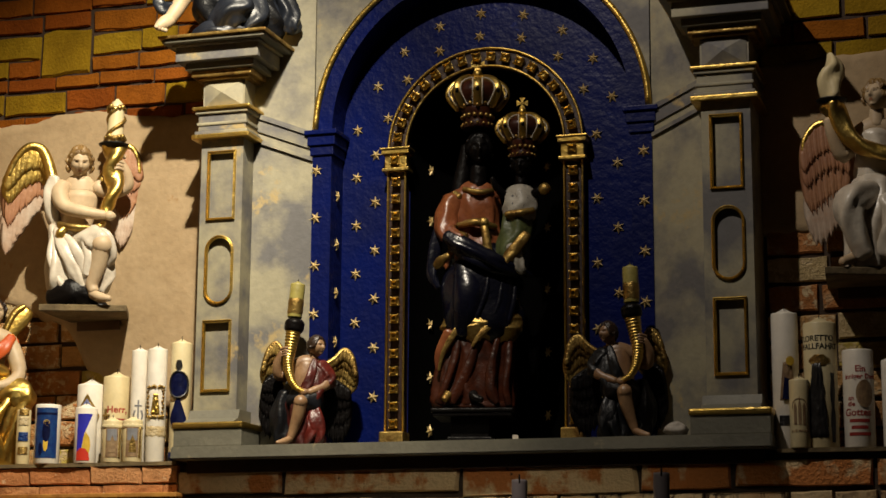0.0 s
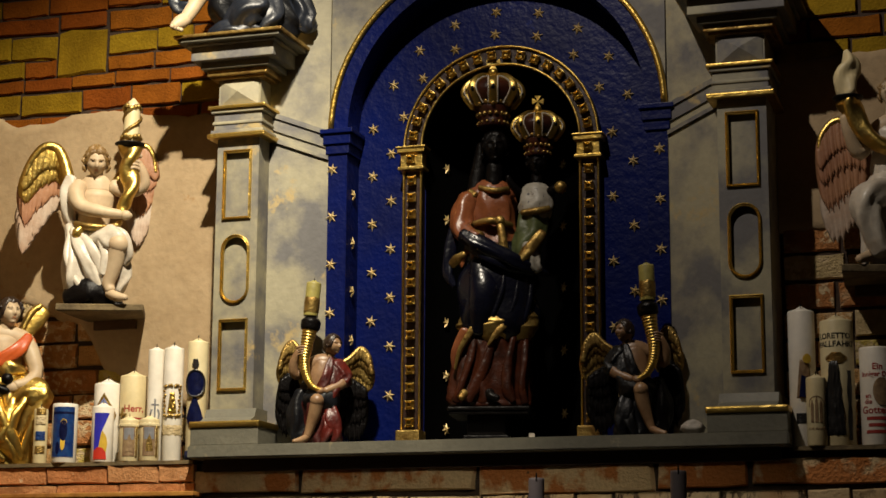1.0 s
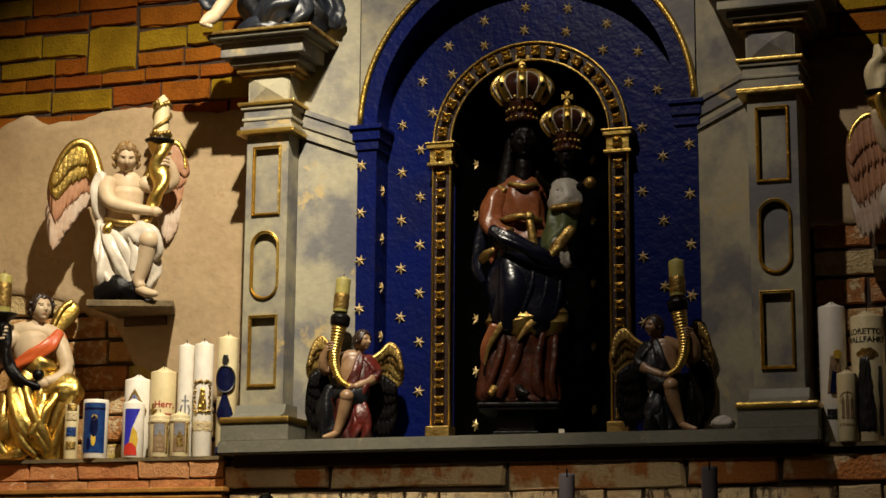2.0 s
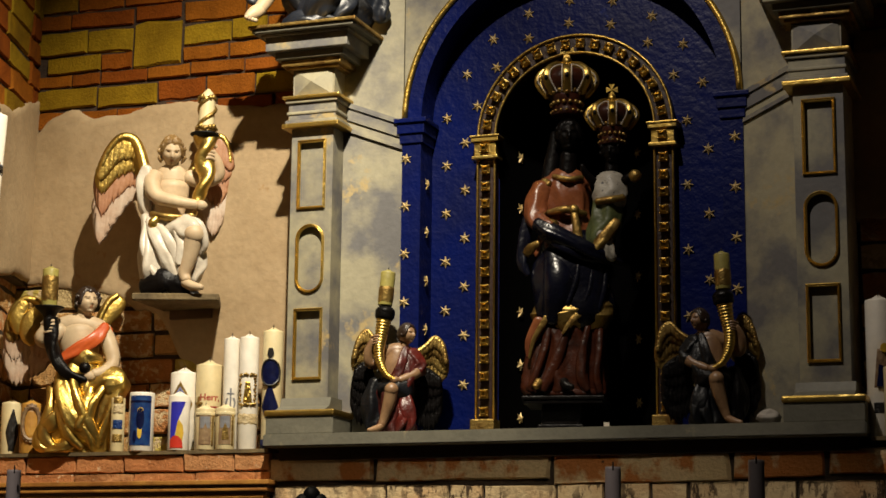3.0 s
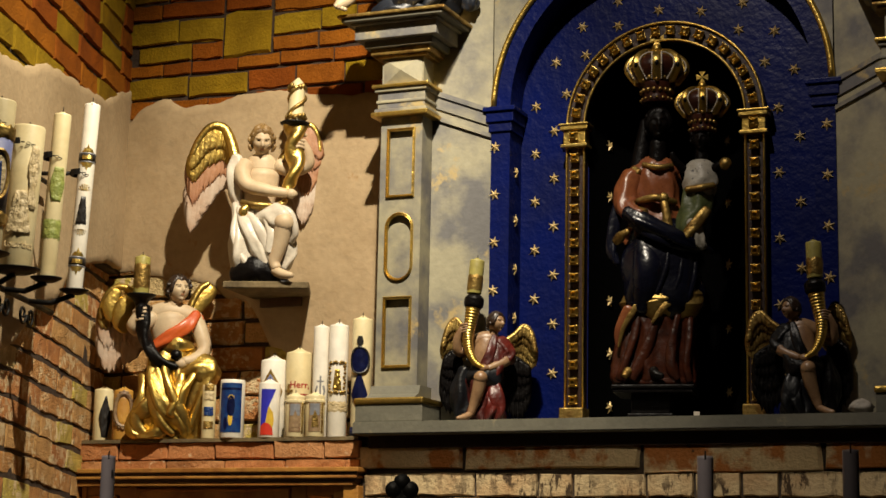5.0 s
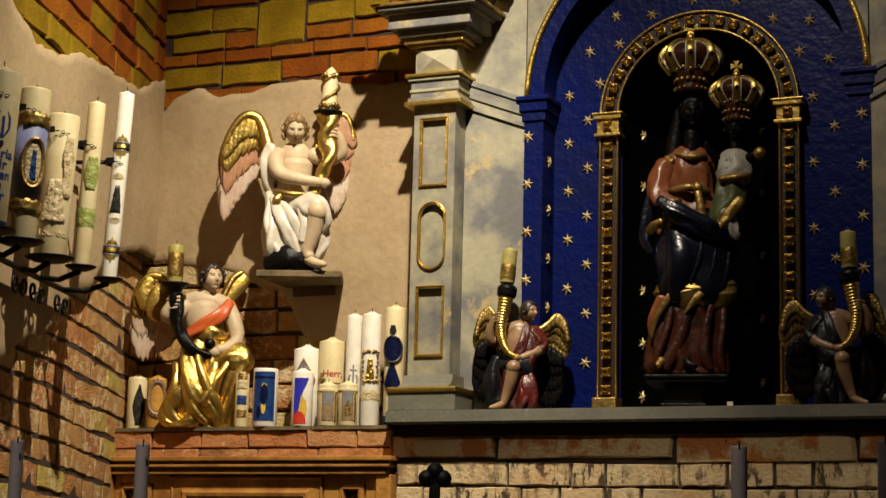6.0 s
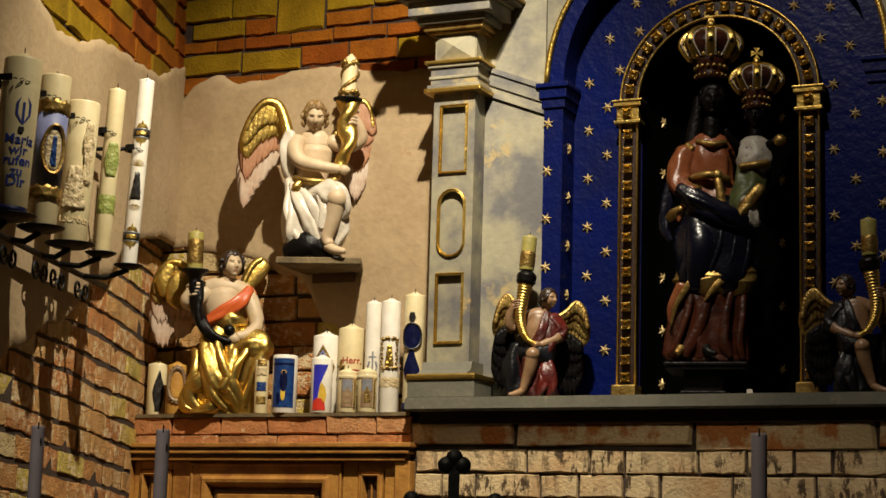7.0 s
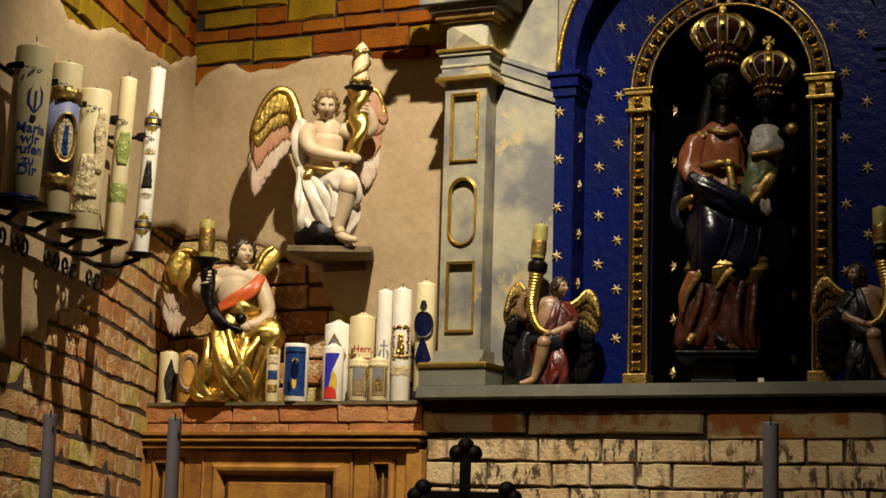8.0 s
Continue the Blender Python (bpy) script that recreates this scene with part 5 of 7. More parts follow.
def head(bm, c, r, skin, hair, yaw=0.0, nod=0.0, curls=1.0, seed=1):
    """A carved head that looks along -y, turned by yaw and bent by nod (degrees): brow, eyes, nose, lips, chin, waved hair with curls at its rim."""
    own = bmesh.new()

    def g(x, z, cx, cz, sx, sz):
        return math.exp(-((abs(x) - cx) / sx) ** 2 - ((z - cz) / sz) ** 2)

    def shell(rows, cols, shape, tone):
        grid = []
        for j in range(rows + 1):
            e = math.pi * (j / rows - 0.5)
            grid.append([own.verts.new(shape(2 * math.pi * k / cols - math.pi, e)) for k in range(cols)])
        for p, q in zip(grid, grid[1:]):
            for k in range(cols):
                f = own.faces.new([p[k], p[(k + 1) % cols], q[(k + 1) % cols], q[k]])
                f.smooth = True
                f.material_index = tone(f.calc_center_median())

    def face(a, e):
        x, y, z = math.sin(a) * math.cos(e) * 0.76, -math.cos(a) * math.cos(e) * 0.90, math.sin(e) * 1.04
        if z < 0:
            x *= 1 - 0.34 * z * z
        if y < 0.1:
            d = 0.24 * g(x, z, 0, -0.10, 0.10, 0.24) + 0.10 * g(x, z, 0, -0.24, 0.13, 0.08) + 0.06 * g(x, z, 0.30, 0.27, 0.24, 0.08)
            d += -0.13 * g(x, z, 0.29, 0.10, 0.16, 0.11) + 0.07 * g(x, z, 0.29, 0.09, 0.10, 0.055) + 0.05 * g(x, z, 0.40, -0.22, 0.20, 0.22)
            d += 0.09 * g(x, z, 0, -0.46, 0.17, 0.045) + 0.09 * g(x, z, 0, -0.575, 0.13, 0.05) - 0.05 * g(x, z, 0, -0.67, 0.2, 0.04) + 0.15 * g(x, z, 0, -0.80, 0.20, 0.13)
            y -= d
        return (x, y, z)

    def skin_tone(p):
        if p.y < -0.4:
            x = abs(p.x)
            if abs(x - 0.29) < 0.11 and abs(p.z - 0.085) < 0.022:
                return EB
            if abs(x - 0.30) < 0.17 and abs(p.z - 0.27 + 0.5 * (x - 0.28) ** 2) < 0.020:
                return hair
            if x < 0.15 and abs(p.z + 0.52) < 0.075 and skin == SK:
                return RW
        return skin

    def cap(a, e):
        z = math.sin(e) * 1.06 + 0.03
        w = min(max((abs(a) - 0.55) / 0.6, 0), 1)
        rim = 0.62 - 0.95 * w * w * (3 - 2 * w) - 0.30 * max(0, abs(a) - 1.6) / 1.5 + 0.05 * math.sin(a * 7 + seed)
        k = min(max((z - rim + 0.05) / 0.22, 0), 1)
        k = k * k * (3 - 2 * k)
        v = Vector((math.sin(a) * math.cos(e), -math.cos(a) * math.cos(e), math.sin(e)))
        lock = 0.045 * math.sin(12 * abs(a) + 9 * z + 5 * noise.noise(v * 2.2 + Vector((seed, 0, 0)))) + 0.07 * noise.noise(v * 4.2 + Vector((0, seed, 0)))
        h = 0.90 + (0.24 + lock * (0.6 + 0.6 * curls)) * k
        return (v.x * 0.78 * h, v.y * 0.92 * h + 0.02, v.z * 1.05 * h + 0.02)

    shell(46, 60, face, skin_tone)
    shell(30, 56, cap, lambda p: hair)
    for q in (-1, 1):
        ball(own, (q * 0.76, 0.02, -0.02), (0.08, 0.16, 0.22), skin, 10)
    rr = random.Random(seed)
    for i in range(int(34 * curls)):
        q = rr.choice((-1, 1))
        a = rr.uniform(0.9, 3.0)
        z = rr.uniform(-0.55, 0.35) if a > 1.25 else rr.uniform(0.3, 0.7)
        k = math.sqrt(max(0.05, 1 - (z / 1.1) ** 2))
        p = Vector((q * math.sin(a) * 0.86 * k, -math.cos(a) * 0.98 * k, z))
        t = rr.uniform(0.09, 0.15)
        limb(own, [(p.x, p.y, p.z + t * 1.4, t * 0.6), (p.x + q * t * 0.7, p.y - t * 0.6, p.z, t), (p.x - q * t * 0.3, p.y - t * 0.4, p.z - t * 1.6, t * 0.5)], hair, 7, steps=2)
    bmesh.ops.remove_doubles(own, verts=own.verts, dist=1e-4)
    own.transform(Matrix.Translation(c) @ Matrix.Rotation(radians(yaw), 4, "Z") @ Matrix.Rotation(radians(nod), 4, "X") @ Matrix.Scale(r, 4))
    me = bpy.data.meshes.new("carving")
    own.to_mesh(me)
    own.free()
    bm.from_mesh(me)
    bpy.data.meshes.remove(me)


def feather(bm, a, b, w, m, y=0.0, seg=7):
    """One flat feather with a raised shaft from a to b (x, y, z)."""
    a, b = Vector(a), Vector(b)
    d = b - a
    side = Vector((d.z, 0, -d.x)).normalized()
    rows = []
    for i in range(seg + 1):
        t = i / seg
        k = w * (0.55 + 0.6 * math.sin(math.pi * min(t * 0.9 + 0.12, 1))) * (1 if t < 0.8 else math.sqrt(max(0.0, 1 - ((t - 0.8) / 0.2) ** 2)) + 0.02)
        p = a + d * t
        rows.append([bm.verts.new(p + side * k + Vector((0, 0.16, 0))), bm.verts.new(p + side * k * 0.5 + Vector((0, -0.02, 0))), bm.verts.new(p + Vector((0, -0.26, 0))), bm.verts.new(p - side * k * 0.5 + Vector((0, -0.02, 0))), bm.verts.new(p - side * k + Vector((0, 0.16, 0))), bm.verts.new(p + Vector((0, 0.45, 0)))])
    for r, s in zip(rows, rows[1:]):
        for k in range(6):
            f = bm.faces.new([r[k], r[(k + 1) % 6], s[(k + 1) % 6], s[k]])
            f.material_index = m
            f.smooth = k not in (4, 5)
    for q in (rows[0][::-1], rows[-1]):
        bm.faces.new(q).material_index = m


def wing(bm, ridge, tips, m_ridge, m_cover, m_long, m_tip=None, thick=1.6, width=1.5):
    """A wing: a thick curved ridge, long feathers that fan from it to a line of tips, and two rows of short ones over them."""
    line = glide([(*p, thick) for p in ridge], 8)
    ends = glide([(*p, 0.0) for p in tips], 8)
    n = max(9, int(len(tips) * 3.4))
    for row, (reach, m, dy, wf) in enumerate(((1.0, m_long, 1.2, 1.0), (0.72, m_long, 0.7, 0.95), (0.46, m_cover, 0.1, 0.85), (0.28, m_cover, -0.5, 0.8))):
        for i in range(n):
            t = (i + 0.5 * (row % 2)) / (n - 1)
            t = min(t, 1.0)
            a = line[int(t * (len(line) - 1))][:3]
            b = ends[int(t * (len(ends) - 1))][:3]
            e = a + (b - a) * reach * (1 - 0.05 * (i % 2))
            mm = m
            if row == 0 and m_tip is not None:
                mid = a + (b - a) * 0.55
                feather(bm, (mid[0], mid[1] + dy + 0.1 * (i % 2) - 0.15, mid[2]), (e[0], e[1] + dy + 0.1 * (i % 2) - 0.15, e[2]), width * wf, m_tip)
                e = a + (b - a) * 0.72
            feather(bm, (a[0], a[1] + dy + 0.12 * (i % 2), a[2]), (e[0], e[1] + dy + 0.12 * (i % 2), e[2]), width * wf, mm)
    limb(bm, [(*p, thick * (1.0 - 0.5 * i / max(len(ridge) - 1, 1))) for i, p in enumerate(ridge)], m_ridge, 12)


def carved(name, bm, at, turn, label, category, size=0.01):
    bmesh.ops.recalc_face_normals(bm, faces=bm.faces)
    used = sorted({f.material_index for f in bm.faces})
    for f in bm.faces:
        f.material_index = used.index(f.material_index)
    for v in bm.verts:
        v.co.z = max(v.co.z, 0.0)
    bm.transform(Matrix.Scale(size, 4))
    ob = mesh_object(name, bm, [TONES[i] for i in used])
    ob.matrix_world = pose(*at, 0, 0, turn)
    return tagged(ob, label, category)


# angel with a twisted horn, kneeling on the bracket
bm = bmesh.new()
limb(bm, [(-1.9, 1, 34.5, 5.6), (-1.9, 1, 30.2, 5.2), (-2.6, 1, 25.2, 4.9), (-2.3, 1, 21.3, 5.6)], SK, 18, 0.72)
limb(bm, [(-1.9, 0.6, 39.1, 4.4), (-1.9, 1, 36.8, 5.4)], SK, 16, 0.6)
limb(bm, [(-1.9, -0.3, 42.6, 2.0), (-1.9, 0.4, 38.5, 2.2)], SK, 12)
head(bm, (-2.1, -1.4, 44.9), 4.3, SK, HA, 6, 20, 1.0, 3)
limb(bm, [(-6.9, 0, 37.3, 2.9), (-7.6, -2, 34.1, 2.7), (-5.6, -4, 30.2, 2.3), (0.4, -6, 28.4, 1.9), (6, -6.5, 27.7, 1.4)], SK)
ball(bm, (7.6, -6.8, 27.5), (1.9, 1.3, 1.5), SK, 10, 0.2)
limb(bm, [(3.2, 0.6, 37.7, 2.5), (8.1, 0, 36.3, 2.2), (12.3, -1, 38.4, 2.0), (11.8, -2.4, 42.2, 1.6), (10, -3.4, 44.8, 1.3)], SK)
for i in range(4):
    limb(bm, [(11.3, -3.5, 46.6, 0.65), (9.5, -5.2, 47.2, 0.65), (7.4, -5.4, 46.3, 0.6)] if i == 0 else [(11.4 - 0.1 * i, -3.4, 45.6 - i * 1.05, 0.62), (9.4, -5.3, 45.9 - i * 1.05, 0.62), (7.4, -5.4, 45.2 - i * 1.05, 0.55)], SK, 7)
# horn and flame
limb(bm, [(6, -5.6, 29.1, 1.3), (7.4, -5, 32.3, 2.0), (8.8, -4.4, 37.3, 2.4), (7.7, -4, 42.2, 2.6), (8.1, -3.8, 46.3, 2.8), (8.1, -3.6, 49.7, 3.2)], GO_, 18, 1.0, 2, 0.22, 2.6, 8, rope=True)
lathe(bm, [(2.6, -1.2), (3.4, -0.6), (4.5, -0.1), (4.6, 0.25), (0.0, 0.25)], 22, IR, (7.9, -3.6, 50.2))
ball(bm, (7.9, -3.6, 52), (3.0, 3.0, 1.5), OG, 14, 0.4)
limb(bm, [(8.0, -3.6, 51.4, 2.5), (8.2, -3.6, 57, 2.4), (8.4, -3.6, 62.4, 2.1), (8.5, -3.6, 64.6, 0.6)], WC, 18)
for k in (0.0, math.pi):
    limb(bm, [(8.0 + 0.04 * i + 2.45 * math.cos(k + i * 0.36), -3.6 + 2.45 * math.sin(k + i * 0.36), 52.0 + i * 0.72, 0.62) for i in range(14)], OG, 8, steps=2)
for z, r in ((52.2, 2.7), (61.6, 2.3)):
    for i in range(11):
        ball(bm, (8.2 + r * math.cos(i * 0.57), -3.6 + r * math.sin(i * 0.57), z + 0.5 * math.sin(i * 2.1)), 0.85, OG, 8, 0.3, i)
# wings
wing(bm, [(-8.1, 3, 37.3), (-10.2, 3, 40.2), (-11.8, 3.5, 45.6), (-14.1, 4, 49.8), (-18, 4, 50.2), (-21.5, 4.5, 46.3), (-23.4, 5, 41.3)], [(-7.7, 5, 30.2), (-10.2, 5, 29.5), (-13, 5, 30.9), (-16.2, 5, 28.8), (-19.4, 5, 23.4), (-22.2, 5.5, 18.8), (-23.4, 5.5, 17), (-24.0, 5.5, 24.4)], GO_, GO_, RW, PW, 2.1, 2.1)
wing(bm, [(4.2, 4, 40.2), (8.2, 4, 47.4), (11, 4.5, 51.6), (13.4, 4.5, 51.4), (15.2, 4.5, 48.4), (15.9, 4.5, 43.6)], [(7.4, 5, 31.3), (8.8, 5, 26.6), (10.2, 5, 21.6), (11.6, 5, 20.4), (13.4, 5, 24.8), (15.4, 5, 34.1)], GO_, RW, RW, PW, 1.5, 1.7)
# robe, knee, leg
limb(bm, [(-2.5, 0, 22.3, 6.2), (-3.2, -0.6, 17.1, 7.0), (-3.5, -1, 11.3, 7.2), (-2.5, -0.5, 5.2, 6.6), (-1.4, 0, 0.9, 6.0)], PR, 30, 0.8, 7, 0.09, 1.0, 7, 0.4)
limb(bm, [(-7.6, -3, 23.4, 1.6), (-5.6, -5.6, 18, 2.2), (-2.8, -6.4, 12.3, 2.2), (0, -6, 6.3, 1.9), (2.1, -5, 3, 1.3)], PR, 16, 0.8, 3, 0.16, 1.4)
limb(bm, [(-9.5, -1, 24.8, 1.2), (-7.6, -4, 15.4, 2.4), (-7.4, -5, 8.2, 2.6), (-7, -4, 3.8, 1.6)], PR, 16, 0.8, 3, 0.18, 1.2, 5, 2.0)
limb(bm, [(-1.4, -2, 20.5, 4.2), (2.8, -6, 20.2, 4.2), (6, -9, 18.8, 3.7)], PR, 18, 0.9, 4, 0.08, 1.0)
limb(bm, [(2.1, -5, 22.3, 1.1), (5.3, -9, 22.3, 1.1), (7.9, -10, 20.2, 1.1), (9.2, -9, 15.2, 1.1), (8.1, -7, 12.3, 0.8)], PR, 10)
ball(bm, (5.8, -9.6, 18), (3.2, 2.8, 3.2), SK)
limb(bm, [(5.6, -9, 17.3, 2.9), (4.6, -7.6, 11.8, 2.6), (3.2, -7, 6.4, 1.9), (3.9, -7.6, 4.1, 1.6)], SK)
limb(bm, [(3.5, -7, 3.4, 1.5), (6, -9, 2.1, 1.5), (8.6, -10.5, 1.6, 0.9)], SK, 10, 1.1)
limb(bm, [(-4.9, -6, 20.5, 1.2), (-1.4, -7.4, 15.4, 1.7), (1.8, -7, 8.2, 1.5), (2.8, -6, 4.1, 0.9)], PR, 12, 0.7, 2, 0.16, 1.0, 5, 3.0)
limb(bm, [(-8.8, -3, 21.6, 1.0), (-9.2, -4.6, 14.5, 1.6), (-5.6, -6, 6.3, 1.4), (-1.1, -6.6, 3.4, 0.9)], PR, 12, 0.7, 2, 0.16, 1.0, 5, 4.0)
limb(bm, [(0.4, -7, 19.8, 1.2), (2.1, -8.6, 14.5, 1.4), (1.4, -8, 9.1, 1.0)], PR, 12, 0.8, 2, 0.16, 1.0, 5, 5.0)
limb(bm, [(7.7, -6, 14.8, 1.4), (8.1, -5, 9.5, 1.8), (6.3, -4, 4.8, 1.6)], PR, 12, 1.0, 3, 0.15, 1)
limb(bm, [(-7.4, -4, 24.8, 1.0), (-2.3, -6.4, 23.4, 1.2), (3.9, -5.4, 24.1, 1.0), (6, -4, 25.9, 0.8)], OG, 10, 1.0, 2, 0.15, 2.0)
limb(bm, [(-5.6, -5, 23.4, 1.2), (-6.9, -5.6, 21.6, 1.4), (-5.6, -5.4, 20.5, 0.8)], GO_, 10)
limb(bm, [(-9.5, -1, 39.8, 1.6), (-10.4, -0.6, 34.1, 2.2), (-9.2, 0.6, 27.7, 2.0), (-7.6, 1.4, 23.4, 1.4)], PR, 14, 0.8, 3, 0.2, 1.3)
limb(bm, [(-8.4, -3, 2, 3.0), (-2.3, -5.5, 4.1, 3.6), (1.2, -5, 2.3, 2.8), (4.2, -4, 0.7, 1.8)], EB, 16, 0.9, 3, 0.12, 1)
limb(bm, [(-8.4, 1, 0.5, 2.2), (0.4, 0, 0.2, 2.6), (7, 0, 0.2, 2.2)], EB, 14, 1.4)
carved("angel_statue", bm, (-2.818, 5.160, 2.602), 27, "painted wooden angel with gilt wings holding a twisted horn", "statue", 0.0104)

# gilt kneeling angel with a dark horn
bm = bmesh.new()
limb(bm, [(-2.7, 1, 39.6, 6.0), (-2.2, 1, 35.6, 6.4), (-1.5, 1, 30, 5.6), (-0.4, 1, 25.9, 6.0)], SK, 18, 0.72)
limb(bm, [(-8.2, 1, 40.8, 3.0), (-2.2, 0.6, 41.5, 3.8), (4.6, 1, 40.4, 2.9)], SK, 16, 0.8)
limb(bm, [(-0.7, 0, 46.3, 2.1), (-1.8, 0.4, 42.2, 2.4)], SK, 12)
head(bm, (-0.4, -1, 48.6), 4.3, SK, DH, 24, -4, 0.8, 5)
limb(bm, [(4.7, 0, 40, 3.0), (7.3, -1.5, 34.6, 2.7), (8.6, -3, 28.9, 2.3), (5.8, -5.5, 25.9, 1.9), (2.6, -7, 24.8, 1.5)], SK)
ball(bm, (1.5, -7.4, 24.1), (2.2, 1.4, 1.7), SK, 10, 0.2)
limb(bm, [(1.1, -7.4, 23.3, 0.7), (0.7, -7.6, 20.7, 0.5)], SK, 7)
limb(bm, [(-8.4, 0, 39.6, 2.8), (-12.4, -2, 35.6, 2.4), (-14.2, -4, 36.3, 2.1), (-12.4, -5.5, 39.6, 1.6)], SK)
for i in range(4):
    limb(bm, [(-14.0, -4.8, 40.6 - i * 1.1, 0.75), (-12.2, -7.0, 41.2 - i * 1.1, 0.7), (-10.3, -7.0, 41.4 - i * 1.1, 0.6)], SK, 7)
limb(bm, [(-11.7, -5.6, 41.9, 2.4), (-10.8, -5.8, 37.4, 2.2), (-10.4, -6, 33, 2.1), (-8.6, -6.6, 28.2, 1.9), (-4.7, -7.2, 24.5, 1.7), (0.4, -7.6, 23, 1.3)], EB, 16, 1.0, 3, 0.16, 2.4, 7, rope=True)
ball(bm, (0, -7.8, 26.7), 1.9, EB, 12)
lathe(bm, [(1.6, -5.0), (1.9, -3.0), (3.0, -1.4), (4.6, -0.2), (4.7, 0.2), (0.0, 0.2)], 20, IR, (-12, -5.4, 45.9))
limb(bm, [(5.8, -2, 41.1, 1.5), (3.3, -4.4, 37, 2.1), (-1.8, -5.2, 33.3, 2.1), (-6.9, -4, 29.6, 1.7), (-9.5, -2, 28.2, 1.2)], ORG, 14, 0.7, 3, 0.16, 1.2)
limb(bm, [(4.4, 2, 41.5, 1.6), (6.6, -1, 39.3, 1.5), (7.3, 0, 33.7, 1.2)], ORG, 12, 0.8, 3, 0.15, 1)
# gilt skirt, knee and folds
limb(bm, [(-0.4, 0, 28.2, 7.0), (0, -1, 22.6, 8.6), (-0.4, -1, 15.2, 9.6), (-0.9, -0.5, 7.4, 10.6), (-1.5, 0, 0.7, 11.4)], GO_, 34, 0.72, 7, 0.10, 1.2, 7, 1.1)
limb(bm, [(-7.7, -3, 27, 1.3), (-6.2, -7, 18.9, 2.6), (-2.9, -8.5, 10.6, 3.0), (2.9, -8, 3.7, 2.4), (4, -7, 1.1, 1.6)], GO_, 16, 0.8, 3, 0.2, 1.4)
limb(bm, [(3.6, -3, 23, 5.2), (8.8, -5, 22.6, 4.9), (10.6, -6, 20, 4.2)], GO_, 18, 0.9, 4, 0.10, 1)
limb(bm, [(10.2, -6, 20.7, 3.4), (8, -6.4, 13.3, 3.2), (5.8, -5.6, 5.9, 3.4), (5.8, -4.6, 0.7, 3.6)], GO_, 18, 0.9, 4, 0.16, 1.2, 5, 2.0)
limb(bm, [(1.8, -7, 20.4, 1.6), (0.4, -9, 13.3, 2.0), (-0.7, -9.4, 7.4, 2.0)], GO_, 12, 1.0, 2, 0.2, 1)
limb(bm, [(-4.7, -6, 15.2, 2.2), (-9.1, -6, 9.3, 2.4), (-12.4, -4, 7.4, 1.7), (-13.1, -3.4, 2.6, 1.8), (-9.5, -4, 0.7, 1.8)], GO_, 14, 0.9, 3, 0.18, 1.2)
limb(bm, [(-1.8, -7, 4.1, 2.0), (-6.2, -6.6, 1.1, 1.9), (-10.6, -5, 0.4, 1.3)], GO_, 12, 0.9, 3, 0.15, 1)
limb(bm, [(-3.6, -7, 23.5, 1.2), (-1.8, -9.6, 17, 1.8), (1.8, -10, 9.6, 1.7), (5.1, -8, 2.2, 1.2)], GO_, 12, 0.8, 2, 0.18, 1, 5, 1.7)
limb(bm, [(-6.2, -6, 20.7, 1.0), (-6.9, -8, 13.3, 1.8), (-4.7, -8.4, 5.9, 1.8), (0, -8, 1.5, 1.2)], GO_, 12, 0.8, 2, 0.18, 1, 5, 2.7)
limb(bm, [(5.8, -7.6, 20.7, 1.2), (2.9, -9.4, 14.8, 1.7), (1.8, -9.4, 8.2, 1.5)], GO_, 12, 0.8, 2, 0.18, 1, 5, 3.7)
limb(bm, [(-10.6, -2, 20.7, 1.4), (-9.9, -5, 13.3, 2.0), (-11.7, -5, 5.9, 1.8), (-9.1, -5, 1.5, 1.4)], GO_, 12, 0.8, 2, 0.18, 1, 5, 4.7)
limb(bm, [(-4.7, -3, 28.9, 1.6), (0, -5, 30.4, 2.6), (4.7, -3.4, 29.6, 1.6)], GO_, 14, 0.8, 3, 0.12, 1.2)
# wings
wing(bm, [(-8.4, 4, 37.8), (-11.7, 4.5, 42.2), (-15.3, 5, 48.2), (-19.7, 5.5, 50), (-23.4, 5.5, 47.4), (-24.8, 5.5, 43)], [(-11.7, 6, 31.9), (-14.2, 6, 26.3), (-16.8, 6, 24.5), (-19.7, 6.5, 22.6), (-22.6, 6.5, 22.2), (-24.8, 6.5, 28.2)], GO_, OG, PW, PW, 1.7, 1.7)
limb(bm, [(-14.6, 3.4, 46.3, 2.2), (-17.2, 3.4, 43, 3.6), (-18.2, 3.6, 38.3, 3.2), (-17.2, 4, 35.6, 1.6)], GO_, 18, 0.3)
limb(bm, [(-20.4, 3.8, 48.2, 1.8), (-22.3, 3.8, 43.7, 2.6), (-21.5, 4, 39.3, 1.8)], GO_, 16, 0.3)
limb(bm, [(2.6, 3, 37.8, 1.8), (4.7, 3.4, 43, 2.6), (7.7, 3.8, 47.8, 3.4), (9.5, 4, 50.4, 3.0)], GO_, 18, 0.35)
limb(bm, [(1.8, 2, 37, 0.8), (3.6, 2.2, 43.3, 0.9), (6.2, 2.6, 49.3, 1.0), (9.1, 2.8, 51.9, 0.8)], GO_, 10)
carved("kneeling_angel_statue", bm, (-3.124, 5.160, SHELF_Z), 30, "gilded kneeling angel with vermilion sash and dark horn", "statue")
# its candle
c, r = candle(-3.202, 5.053, SHELF_Z + 0.461, 0.050, 0.132, WAX_OLIVE, "ochre candle with gilt relief on the horn's dish", group="angels' candles", name="candle")
part("gilt_relief", relief_ring(r, 0.008, 0.108, 6, 0.002, 8.0), OLD_GOLD, c, "worn gilt relief")


